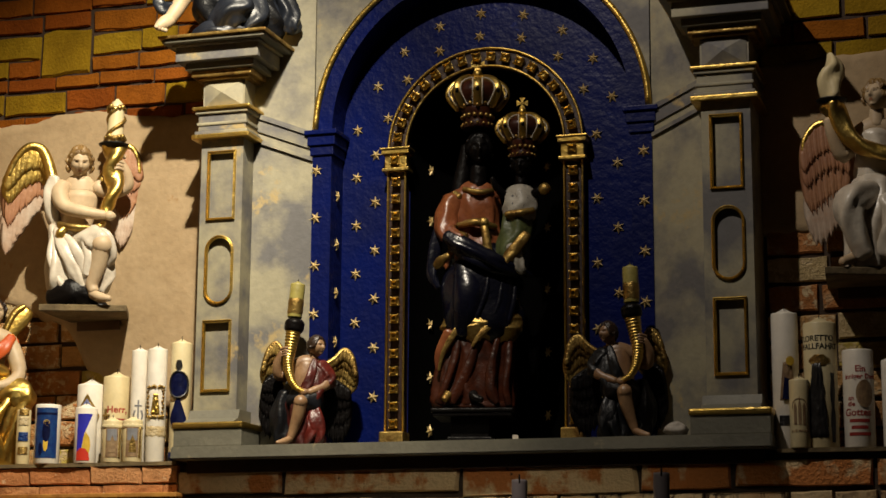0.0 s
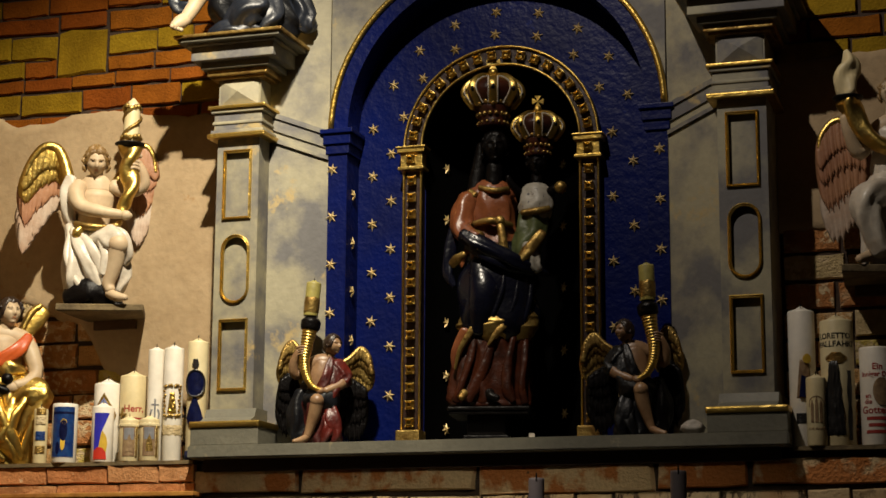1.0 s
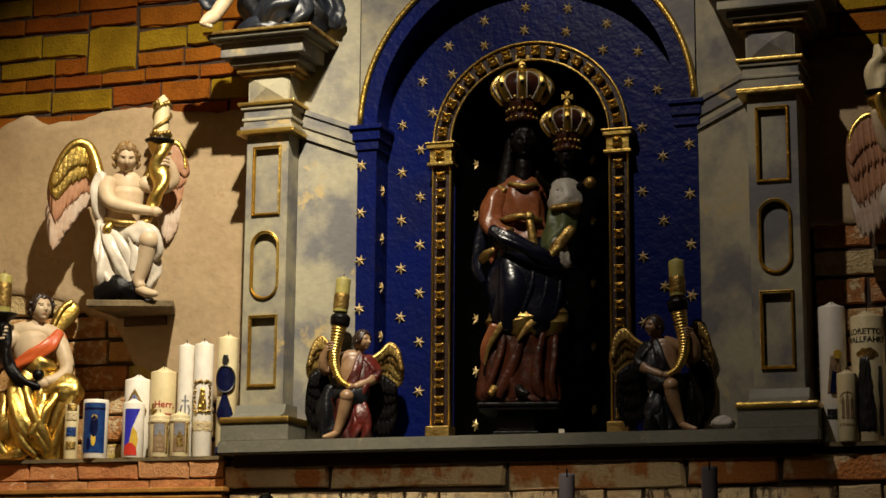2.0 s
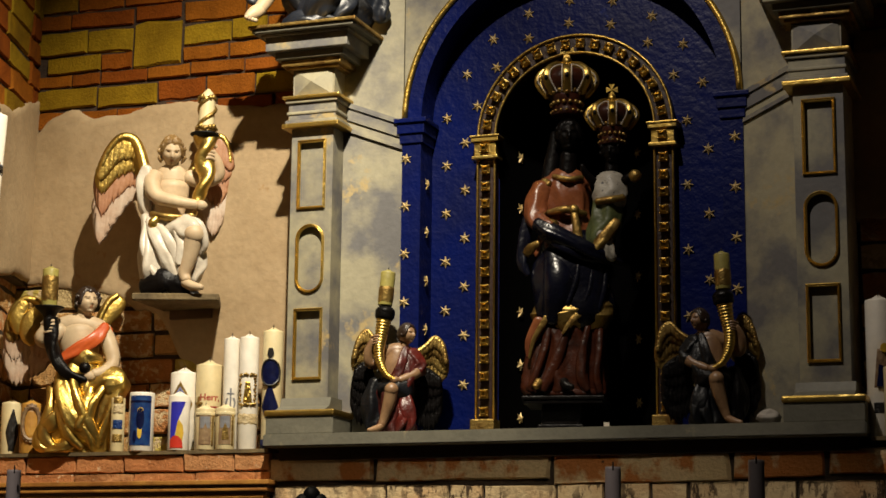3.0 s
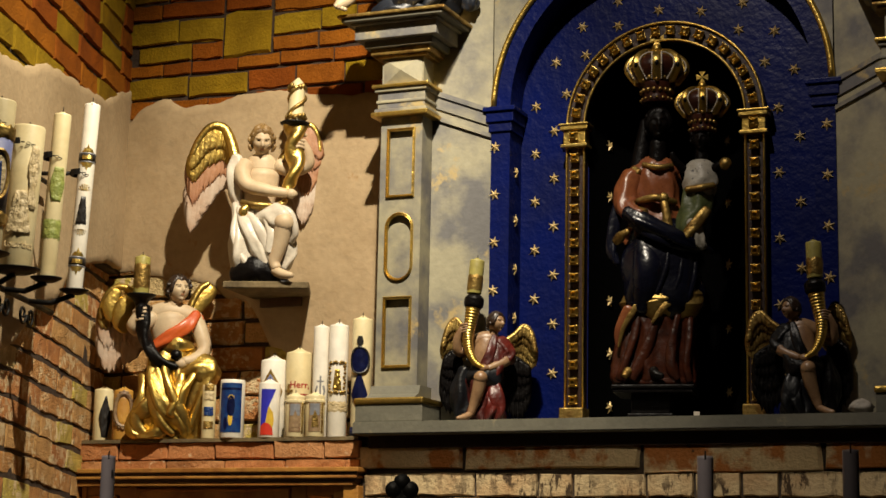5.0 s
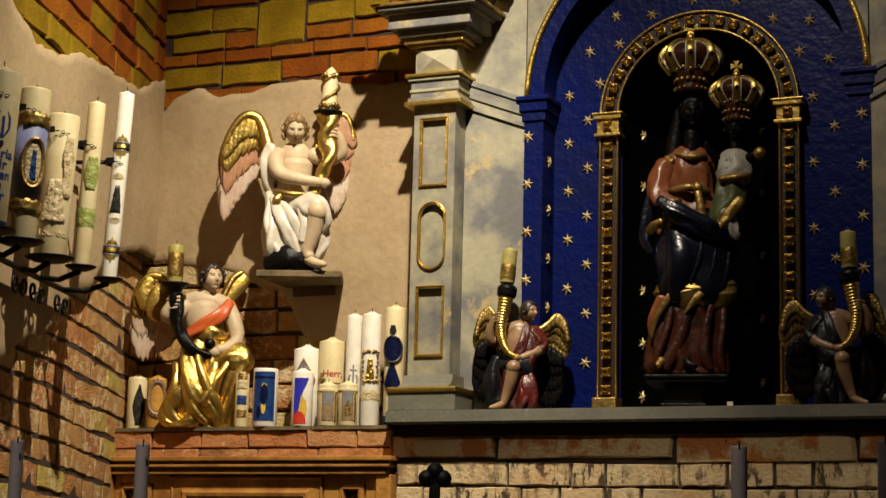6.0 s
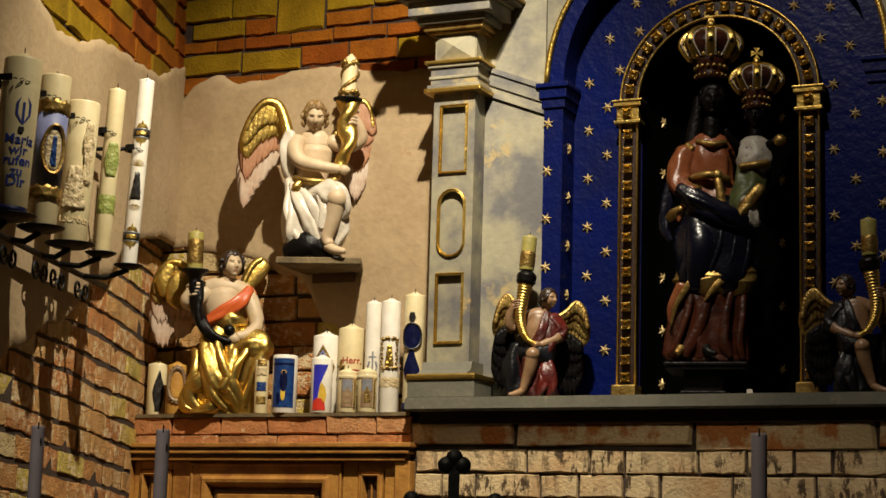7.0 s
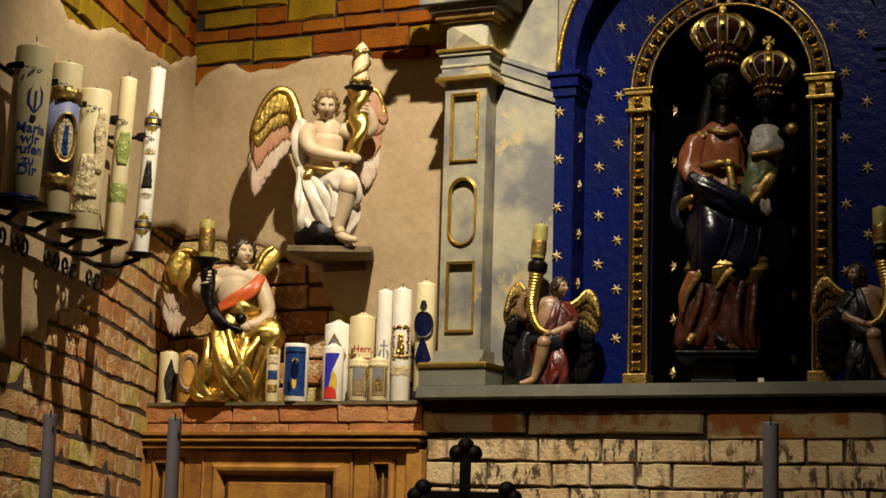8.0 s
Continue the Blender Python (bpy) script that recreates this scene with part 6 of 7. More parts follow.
def seated_angel(flip, robe, robe2, label, at, turn):
    bm = bmesh.new()
    limb(bm, [(3.7, 0.5, 24.3, 3.4), (3, 0, 20.9, 3.5), (2, 0, 17.1, 3.2), (2, 0, 14, 3.6)], BF, 16, 0.75)
    limb(bm, [(-0.8, 1, 23.9, 2.2), (3.7, 0.5, 25, 2.6), (8.4, 1, 23.3, 2.1)], BF, 12, 0.85)
    limb(bm, [(5.7, 0, 28.4, 1.3), (4.7, 0.3, 25.3, 1.6)], BF, 10)
    head(bm, (6.1, -0.6, 29.9), 2.9, BF, DH, 48, 0, 0.4, 9)
    limb(bm, [(7.2, 0, 23.4, 2.0), (9.1, -0.6, 19.8, 2.0), (8.4, -2.4, 17.8, 1.6), (4, -4.6, 15.7, 1.1)], BF)
    limb(bm, [(7.1, -0.4, 24.3, 2.4), (9.4, -0.6, 20.5, 2.7), (9.4, -1.4, 18.5, 2.2)], robe, 16, 0.9, 5, 0.10, 1.2)
    limb(bm, [(10.1, -2, 18.8, 1.0), (7.8, -2.6, 17.8, 1.1)], ER, 10)
    ball(bm, (2.7, -5, 15.7), (1.5, 1.0, 1.1), BF, 10, 0.2)
    limb(bm, [(-0.7, 1, 23.4, 1.7), (-4.7, 0, 20.9, 1.5), (-5.4, -1.6, 24.3, 1.3), (-4, -2.8, 27.7, 0.9)], BF)
    for i in range(4):
        limb(bm, [(-4.5, -2.6, 28.6 - i * 0.72, 0.42), (-3.0, -4.2, 28.9 - i * 0.72, 0.4), (-1.7, -4.0, 28.7 - i * 0.72, 0.36)], BF, 6)
    # ribbed horn and its dish
    limb(bm, [(2.7, -5.4, 15.7, 0.6), (0, -4.8, 17.4, 1.0), (-1.7, -4, 20.9, 1.35), (-2.2, -3.2, 25.1, 1.6), (-1.5, -2.6, 29.8, 1.9), (-0.8, -2.4, 34.2, 2.3)], GO_, 16, 1.0, 0, 0.0, 0.0, 22, 0.0, 1.5)
    limb(bm, [(-0.7, -2.4, 34.7, 2.9), (-0.5, -2.4, 36.6, 3.0)], EB, 18)
    # robe over the shoulder, lap and lower folds
    limb(bm, [(5.7, -1.6, 25.7, 0.9), (4.7, -3.4, 21.5, 1.4), (3.4, -3.8, 17.4, 1.5), (2, -3, 14.4, 1.2)], robe, 12, 0.8, 3, 0.16, 1)
    limb(bm, [(6.7, -1.2, 24.3, 1.4), (6.7, -2.4, 18.3, 2.2), (5.7, -2.4, 13.3, 2.6)], robe, 14, 0.9, 3, 0.14, 1)
    limb(bm, [(-0.3, -1, 13.3, 3.4), (2.7, -3, 13.3, 3.4), (5.9, -2, 13, 3.6)], robe2, 18, 0.9, 5, 0.08, 1)
    limb(bm, [(1.7, -1, 13, 4.6), (2.4, -0.5, 7.9, 5.0), (2.7, 0, 3.1, 5.4), (2.7, 0, 0.2, 5.6)], robe, 30, 0.75, 7, 0.11, 1.2, 6, 0.8)
    limb(bm, [(5.7, -3, 12, 1.6), (6.4, -4.4, 7.2, 2.2), (7.4, -4, 2.4, 2.0), (6.7, -3.4, 0.2, 1.6)], robe, 14, 0.9, 3, 0.2, 1.4)
    limb(bm, [(4.4, -3.4, 9.7, 1.0), (5.1, -5, 4.6, 1.5), (3.7, -4.6, 0.2, 1.2)], robe, 12, 0.9, 3, 0.2, 1)
    limb(bm, [(-2.7, 0, 15.7, 2.2), (-4, 0, 8.9, 3.0), (-3.7, 0, 3.1, 2.6), (-2.4, 0, 0.2, 2.2)], robe2, 16, 0.9, 4, 0.14, 1)
    ball(bm, (1.7, -6, 12.7), 2.1, BF, 14)
    limb(bm, [(1.7, -5.8, 12.3, 2.0), (1, -5, 8.6, 1.9), (-0.3, -4.4, 4.4, 1.4), (-1, -4.6, 2.4, 1.1)], BF)
    limb(bm, [(-1, -4.6, 2.1, 1.0), (-3, -6.4, 1, 0.95), (-4.9, -7.6, 0.5, 0.6)], BF, 10)
    # wings
    wing(bm, [(-2, 3, 24.3), (-4, 3.4, 29.1), (-6.1, 4, 31.5), (-8.4, 4, 29.1), (-9.6, 4, 24.3)], [(-4, 4, 18.5), (-5.7, 4, 17.4), (-7.1, 4, 17.4), (-8.4, 4, 18.3), (-9.4, 4, 18.8)], OG, OG, OG, None, 0.9, 1.0)
    wing(bm, [(8.4, 3, 24.6), (11.8, 3.4, 27), (14.5, 4, 29.8), (16.9, 4, 28), (17.9, 4, 23.4)], [(9.4, 4, 19.8), (11.5, 4, 18.8), (13.8, 4, 17.8), (15.8, 4, 15.7), (17.4, 4, 17.1)], OG, OG, OG, None, 0.9, 1.15)
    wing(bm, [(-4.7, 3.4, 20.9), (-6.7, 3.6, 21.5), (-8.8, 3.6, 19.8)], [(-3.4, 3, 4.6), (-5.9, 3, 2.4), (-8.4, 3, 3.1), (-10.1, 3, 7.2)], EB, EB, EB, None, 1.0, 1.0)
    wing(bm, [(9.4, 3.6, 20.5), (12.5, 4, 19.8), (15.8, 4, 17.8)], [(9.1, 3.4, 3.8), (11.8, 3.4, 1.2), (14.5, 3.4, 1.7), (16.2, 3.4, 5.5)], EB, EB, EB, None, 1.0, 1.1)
    if flip:
        bmesh.ops.scale(bm, vec=(-1, 1, 1), verts=bm.verts)
    ob = carved("seated_angel_statue", bm, at, turn, label, "statue")
    ob["group"] = "seated angels"
    return ob


seated_angel(False, RR, NR, "small seated angel in crimson robe with ribbed gilt horn", (-2.075, 5.125, LEDGE_Z), 22)
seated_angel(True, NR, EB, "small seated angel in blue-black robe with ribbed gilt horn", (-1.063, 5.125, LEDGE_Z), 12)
for x, y, lean, label in ((-2.072, 5.100, 5.0, "ochre candle with gilt leaf relief on the angel's horn"), (-1.0515, 5.103, -2.0, "dim ochre candle on the shaded angel's horn")):
    c, r = candle(x, y, LEDGE_Z + 0.382, 0.044, 0.112, WAX_OLIVE, label, group="angels' candles", name="candle", lean=(0, lean))
    part("leaf_relief", relief_ring(r, 0.004, 0.062, 5, 0.002, x), OLD_GOLD, c, "worn gilt leaf relief")

# crowned black madonna with child in the niche
bm = bmesh.new()
limb(bm, [(-0.3, 1, 69.1, 6.4), (-0.7, 0.5, 64.1, 7.6), (-0.3, 0, 57.9, 6.6), (-0.3, 0, 51.7, 8.2), (-0.7, 0, 44.6, 9.8)], RO, 26, 0.6, 7, 0.06, 0.6)
limb(bm, [(-7, 1, 65.9, 3.6), (-0.3, 0.5, 68, 4.0), (4.5, 1, 66.6, 3.4)], RO, 16, 0.9)
limb(bm, [(-7.7, 0, 65.9, 3.7), (-9.9, -1, 60.6, 3.6), (-9.6, -4, 54.9, 3.3), (-5.2, -7.5, 51.4, 2.6)], RO, 16, 1.0, 4, 0.08, 1)
limb(bm, [(-7.7, -1.4, 68, 1.2), (-6.3, -2.6, 66.6, 1.5)], OG, 12, 0.6)
limb(bm, [(-4.5, -2.4, 69.1, 0.9), (0, -4.6, 67.7, 1.0), (4.2, -2.4, 68.7, 0.9)], OG, 10)
limb(bm, [(-6.3, -3, 57.4, 1.0), (-0.7, -6.6, 57.7, 1.3), (5.2, -3, 57, 1.0)], OG, 10)
ball(bm, (1.7, -7, 57.7), (1.6, 1.0, 1.5), OG, 10)
limb(bm, [(1.7, -6.8, 57, 1.1), (2.4, -7.4, 52.6, 1.3), (3.1, -7.4, 47.3, 1.5)], OG, 10, 0.6)
limb(bm, [(-5.9, -8, 51.7, 2.0), (-2.4, -9, 49.2, 1.7), (1.4, -9.4, 47.8, 1.2)], EB, 12)
limb(bm, [(-5.2, -6.4, 51.7, 3.2), (-6.6, -6, 52.8, 2.6)], OG, 12)
limb(bm, [(0, 0, 76.5, 2.6), (-0.3, 0.4, 70.1, 3.0)], EB, 12)
head(bm, (0, -0.6, 82.2), 4.9, EB, EB, 4, 0, 0.3, 2)
limb(bm, [(-3.8, 1, 83.6, 1.8), (-5.2, 1.4, 74.7, 2.4), (-6.3, 1.4, 67.7, 2.6)], EB, 12, 0.8)
# rust skirt with slanting pleats, the dark mantle over it with a gilt hem, the end of the mantle over the arm
limb(bm, [(0.6, 0, 30.0, 9.6), (0.2, 0, 20.0, 10.6), (-0.8, 0, 10.0, 11.4), (-1.6, 0, 1.4, 12.2)], RU, 44, 0.60, 9, 0.12, -0.9, 8, 0.3)
for pts, k in (([(-5.5, -4.6, 25, 0.8), (-7.4, -5.8, 15, 1.3), (-10.2, -6.0, 6, 1.5), (-11.8, -5.6, 2.0, 1.2)], 0.4), ([(0.4, -6.0, 24, 0.8), (-2.4, -6.8, 14, 1.4), (-6.0, -7.2, 6, 1.6), (-7.8, -7.4, 2.0, 1.2)], 1.4),
               ([(6.6, -5.4, 24.3, 0.8), (4.4, -6.6, 14.5, 1.2), (3.6, -7.0, 6.0, 1.5), (5.6, -6.8, 1.8, 1.2)], 2.4), ([(9.6, -4, 21.6, 0.8), (9.0, -5.0, 13.6, 1.2), (8.4, -5.4, 6.0, 1.4), (9.4, -5.4, 1.4, 1.1)], 3.4)):
    limb(bm, pts, RU, 14, 0.7, 2, 0.16, 1.2, 6, k)
limb(bm, [(0.6, -1, 48.0, 9.2), (0.8, -1.4, 40.0, 11.6), (1.2, -1.2, 31.0, 12.4), (1.4, -0.8, 25.6, 12.6)], MA, 34, 0.60, 5, 0.05, 0.8, 8, 1.2)
limb(bm, [(-4.6, -4.6, 45.0, 3.0), (-3.2, -7.0, 37.0, 4.6), (-3.6, -7.2, 30.0, 4.2), (-5.0, -6.0, 23.0, 2.4)], MA, 22, 0.62)
limb(bm, [(3.2, -6.6, 45.0, 0.6), (2.4, -8.2, 36.0, 0.9), (-0.4, -8.4, 28.0, 0.8)], MA, 12, 0.8)
limb(bm, [(7.4, -6.0, 43.0, 0.6), (6.4, -7.6, 33.0, 0.9), (3.2, -7.8, 25.0, 0.8)], MA, 12, 0.8)
limb(bm, [(11.4, -4.4, 42.0, 0.7), (10.8, -6.0, 33.0, 0.9), (9.0, -6.2, 26.4, 0.8)], MA, 12, 0.8)
# gilt hem, and the mantle's tail on the left with its lining
limb(bm, [(1.3, -1.0, 27.6, 12.5), (1.4, -0.9, 26.4, 12.6), (1.4, -0.8, 25.2, 12.6)], OG, 34, 0.60, 5, 0.05, 0.0, 4, 1.2)
for pts, w in (([(-12.0, -4.4, 12.0), (-10.4, -6.0, 18.0), (-6.6, -7.0, 24.0)], 0.8), ([(-1.8, -7.9, 19.0), (0.2, -8.2, 22.0), (3.0, -8.0, 25.0)], 0.9)):
    limb(bm, [(*p, w * (0.5 + 0.4 * i)) for i, p in enumerate(pts)], OG, 14, 0.25)
limb(bm, [(-12.0, -3.4, 12.6, 1.0), (-11.6, -4.4, 17.0, 1.7), (-8.6, -5.8, 23.0, 2.2)], RO, 14, 0.35)
# mantle gathered over the forearm
limb(bm, [(-9.4, -6.6, 53.4, 2.4), (-5.0, -8.6, 50.0, 2.8), (2.0, -9.2, 46.4, 2.6), (9.3, -8.0, 43.6, 2.2), (16.2, -5.0, 41.2, 0.9)], MA, 22, 0.8, 4, 0.12, 1.2)
limb(bm, [(-8.0, -6.4, 50.0, 1.6), (-1.0, -8.8, 45.4, 1.8), (6.0, -8.2, 42.6, 1.5), (12.0, -6.0, 41.0, 0.8)], MA, 16, 0.8, 3, 0.12, 1.2)
limb(bm, [(-12.2, 0, 58, 1.6), (-13.8, -0.6, 49, 2.0), (-14.2, -1.4, 42.0, 1.7), (-12.6, -2.4, 38.0, 0.9)], MA, 16, 0.7, 3, 0.14, 1.2)
limb(bm, [(-13.0, -2.4, 44.6, 1.4), (-11.4, -4.2, 46.2, 1.5), (-9.4, -5.6, 47.4, 1.0)], OG, 12, 0.5, 2, 0.1, 1)
limb(bm, [(-1.4, -7.4, 4.6, 1.4), (-1.0, -8.8, 3.2, 1.4), (1.2, -9.6, 2.4, 0.9)], EB, 12, 0.9)
limb(bm, [(-8.8, -7.4, 4.4, 1.4), (-10.0, -9.0, 2.6, 1.2)], OG, 10, 0.7)
limb(bm, [(-9.1, 0, 1.1, 2.0), (0, -4, 0.7, 2.2), (9.1, 0, 1.1, 2.0)], RU, 16, 1.9)
# child
limb(bm, [(12.9, -4, 67.7, 4.6), (12.9, -4.6, 63.2, 5.4), (12.6, -4.6, 60.2, 5.0)], ER, 20, 0.8, 5, 0.05, 1)
limb(bm, [(12.2, -4.6, 59.9, 4.6), (11.2, -5, 53.5, 4.8), (9.4, -5.4, 47.3, 4.2)], OL, 20, 0.8, 5, 0.10, 1)
limb(bm, [(14.7, -8, 53.5, 1.6), (11.2, -9, 48.9, 1.9), (8.4, -9, 45, 1.6)], OG, 12, 0.8, 3, 0.1, 1)
limb(bm, [(10.1, -7, 49.9, 2.6), (11.9, -7.4, 44.6, 2.2), (13.6, -7, 42.2, 1.4)], ER, 14, 0.9, 4, 0.14, 1)
limb(bm, [(8.7, -8, 59.9, 1.1), (12.9, -9, 60.2, 1.2), (16.8, -7.6, 61.3, 1.0)], OG, 10)
limb(bm, [(13.3, -4, 73.7, 1.8), (13.1, -4, 70.1, 2.0)], EB, 10)
head(bm, (13.3, -4.6, 76.2), 3.6, EB, EB, -12, 0, 0.3, 4)
limb(bm, [(16.4, -5, 66.6, 1.6), (18.8, -7, 67.7, 1.3)], EB, 10)
ball(bm, (20.4, -7.6, 68), 2.0, OG, 14)
limb(bm, [(7.7, -5, 66.8, 1.4), (5.2, -6.4, 69.4, 1.1), (4.2, -7, 71.6, 0.8)], EB, 10)


def crown(bm, c, r, h):
    """An arched crown: a band, lobed cap, hoops with pearls, ball and cross."""
    x, y, z = c
    own = bmesh.new()
    lathe(own, [(r * 0.64, 0), (r * 0.70, h * 0.03), (r * 0.64, h * 0.10), (r * 0.66, h * 0.20), (r * 0.84, h * 0.30), (r * 0.78, h * 0.34)], 24, RU)
    for i in range(16):
        a = 2 * math.pi * i / 16
        ball(own, (r * 0.70 * math.cos(a), r * 0.70 * math.sin(a), h * 0.06), r * 0.07, OG, 6)
        ball(own, (r * 0.70 * math.cos(a + 0.2), r * 0.70 * math.sin(a + 0.2), h * 0.19), r * 0.10, OG, 7, 0.3)
        ball(own, (r * 0.84 * math.cos(a), r * 0.84 * math.sin(a), h * 0.33 + (r * 0.10 if i % 2 else 0)), r * 0.12, OG, 7)
    lathe(own, [(r * 0.80, h * 0.32), (r * 1.10, h * 0.46), (r * 1.20, h * 0.56), (r * 1.10, h * 0.66), (r * 0.75, h * 0.74), (r * 0.3, h * 0.78), (0.0, h * 0.79)], 24, RU)
    for i in range(8):
        a = 2 * math.pi * i / 8 - math.pi / 2
        pts = [(k * math.cos(a), k * math.sin(a), zz, r * 0.21) for k, zz in ((r * 0.84, h * 0.34), (r * 1.12, h * 0.46), (r * 1.26, h * 0.56), (r * 1.14, h * 0.67), (r * 0.72, h * 0.765), (r * 0.2, h * 0.80))]
        limb(own, pts, GO_, 10, 0.35)
        for px, py, pz, _ in glide(pts, 5):
            for s in (-1, 1):
                ball(own, (px * 1.03 - math.sin(a) * s * r * 0.21, py * 1.03 + math.cos(a) * s * r * 0.21, pz), r * 0.042, PR, 5)
        ball(own, (r * 1.30 * math.cos(a), r * 1.30 * math.sin(a), h * 0.545), (r * 0.10, r * 0.10, r * 0.13), EB, 8)
    limb(own, [(0, 0, h * 0.78, r * 0.24), (0, 0, h * 0.83, r * 0.13)], GO_, 12)
    ball(own, (0, 0, h * 0.885), r * 0.23, GO_, 14)
    limb(own, [(0, 0, h * 0.92, r * 0.06), (0, 0, h * 1.0, r * 0.05)], GO_, 8)
    t = r * 0.09
    for dx, dz in ((1, 0), (-1, 0), (0, 1), (0, -1)):
        prism(own, [(0, h * 1.05), (dx * r * 0.30 + dz * t * 1.8, h * 1.05 + dz * r * 0.30 + dx * t * 1.8), (dx * r * 0.30 - dz * t * 1.8, h * 1.05 + dz * r * 0.30 - dx * t * 1.8)], "y", -t * 0.5, t * 0.5, GO_)
    own.transform(Matrix.Translation(c))
    me = bpy.data.meshes.new("carving")
    own.to_mesh(me)
    own.free()
    bm.from_mesh(me)
    bpy.data.meshes.remove(me)


crown(bm, (-0.4, -0.4, 88.8), 7.0, 20.4)
crown(bm, (13.6, -4.4, 78.3), 5.9, 17.2)
carved("crowned_madonna_statue", bm, (-1.5628, 5.31, LEDGE_Z + 0.1117), 16, "crowned black madonna with child in rose robe and dark mantle", "statue", 0.009725)
bm = bmesh.new()
box(bm, -0.085, 0.050, -0.07, 0.08, 0.0, 0.030, 0, 0.004)
box(bm, -0.075, 0.040, -0.055, 0.08, 0.030, 0.089, 0, 0.004)
box(bm, -0.125, 0.110, -0.09, 0.10, 0.089, 0.100, 0, 0.003)
box(bm, -0.130, 0.115, -0.095, 0.10, 0.100, 0.1117, 0, 0.004)
ped = tagged(mesh_object("pedestal", bm, EBONY), "blackened wooden pedestal with a thin slab top", "pedestal")
ped.matrix_world = pose(-1.5628, 5.31, LEDGE_Z, 0, 0, 10)

# pale stone and paper slip on the ledge
bm = bmesh.new()
ball(bm, (0, 0, 0.018), (0.032, 0.024, 0.020), 0, 20, 0.35, 2.0)
STONE = mat("pale_pebble", (0.42, 0.38, 0.33), 0.7, scale=40, bump=0.3)
ob = tagged(mesh_object("pebble", bm, STONE), "rounded pale stone lying on the ledge", "stone")
ob.matrix_world = pose(-0.925, 5.07, LEDGE_Z, 0, 0, 20)
bm = bmesh.new()
box(bm, -0.008, 0.008, -0.001, 0.001, 0.0, 0.016)
ob = tagged(mesh_object("paper_slip", bm, PALE_ROBE), "small white paper slip standing on the ledge", "paper")
ob.matrix_world = pose(-1.385, 5.08, LEDGE_Z, -12, 0, 20)

# figure seated on the corner capital, mostly out of view
bm = bmesh.new()
limb(bm, [(-7.6, -2, 12.9, 6.0), (0, 0, 9.3, 8.5), (7.4, 0, 8.4, 8.5), (14.4, 0, 5.7, 6.0)], NR, 26, 0.9, 6, 0.14, 1.2, 6, 0.6)
limb(bm, [(-3.2, -5, 2.9, 4.0), (0.4, -8, 7.5, 5.0), (4.2, -8, 11.1, 5.0)], BG, 20, 0.9, 5, 0.12, 1)
limb(bm, [(-10.2, -3, 1.4, 2.0), (-4.9, -7, 2.1, 3.0), (2.1, -8, 1.8, 2.4), (10.9, -6, 1.4, 2.0)], BG, 16, 0.8, 4, 0.18, 1.3)
limb(bm, [(7.4, -4, 14.6, 3.0), (8.4, -7, 7.5, 3.6), (5.6, -8, 2.1, 2.0)], BG, 16, 0.8, 3, 0.18, 1.3)
limb(bm, [(16.2, -1, 16.4, 3.0), (18.7, -2, 9.3, 3.4), (19.7, -2, 5, 2.6)], BG, 16, 0.8, 4, 0.2, 1.2)
limb(bm, [(-13.4, -6, 13.9, 2.6), (-16.2, -7, 8.2, 2.3), (-18, -7.5, 5, 2.0)], SK, 14)
limb(bm, [(-17.6, -7, 5.4, 2.0), (-19.7, -9, 3.2, 2.2), (-21.5, -10.5, 1.4, 1.3)], SK, 12)
for i in range(4):
    ball(bm, (-21.9 + i * 0.9, -11.0 + 0.3 * i, 1.3 - 0.25 * i), 0.75, SK, 8)
limb(bm, [(-22.2, -5, 11.8, 1.6), (-20.4, -5.6, 8.9, 2.2), (-15.5, -6, 9.6, 2.4)], BG, 14, 0.9, 3, 0.16, 1)
limb(bm, [(2.1, 1, 12.9, 7.5), (1.4, 1, 25.4, 7.5), (1.1, 1, 32.5, 6.0)], BG, 22, 0.75, 5, 0.06, 1)
limb(bm, [(-4.9, 0, 30.7, 3.0), (-10.2, -4, 23.6, 2.6), (-6.7, -7, 16.4, 2.0)], SK)
head(bm, (0.7, 0, 41.4), 5.0, SK, HA, -10, 8, 0.8, 8)
carved("seated_figure_statue", bm, (-2.322, 5.12, 3.408), 24, "carved figure in dark blue-grey robe on the capital", "statue")

# shaded angel on the far side
bm = bmesh.new()
limb(bm, [(1.7, 1, 38.4, 5.0), (1.2, 1, 32.3, 5.4), (1.2, 1, 23.6, 5.6)], PR, 22, 0.75, 5, 0.07, 1)
limb(bm, [(-3.4, 1, 38.4, 2.6), (1.7, 0.5, 40.7, 3.2), (6.9, 1, 38.4, 2.6)], SK, 14, 0.8)
limb(bm, [(2.2, 0, 45.4, 2.0), (1.9, 0, 41, 2.3)], SK, 12)
head(bm, (2.4, -0.8, 49.2), 4.2, SK, HA, -30, -8, 0.9, 11)
limb(bm, [(-4, 0, 37.9, 2.3), (-7.4, -2, 32.3, 2.2), (-9.8, -4, 36.7, 1.8), (-11.2, -5, 41.9, 1.4)], SK)
limb(bm, [(7.7, 0, 37.5, 2.3), (10.5, -2, 31.4, 2.2), (7.7, -6, 30.6, 1.7)], SK)
limb(bm, [(11.2, -6, 31.2, 1.5), (4.3, -6.4, 31.2, 2.0), (-1.5, -6, 33.3, 2.2), (-6, -5.4, 37.5, 2.4), (-8.8, -5, 43.1, 2.8), (-10.1, -5, 46.3, 3.2)], GO_, 16, 1.0, 3, 0.16, 2.4, 7, rope=True)
lathe(bm, [(2.4, -1.2), (3.2, -0.6), (4.2, -0.1), (4.3, 0.25), (0.0, 0.25)], 20, IR, (-10.1, -5, 47.3))
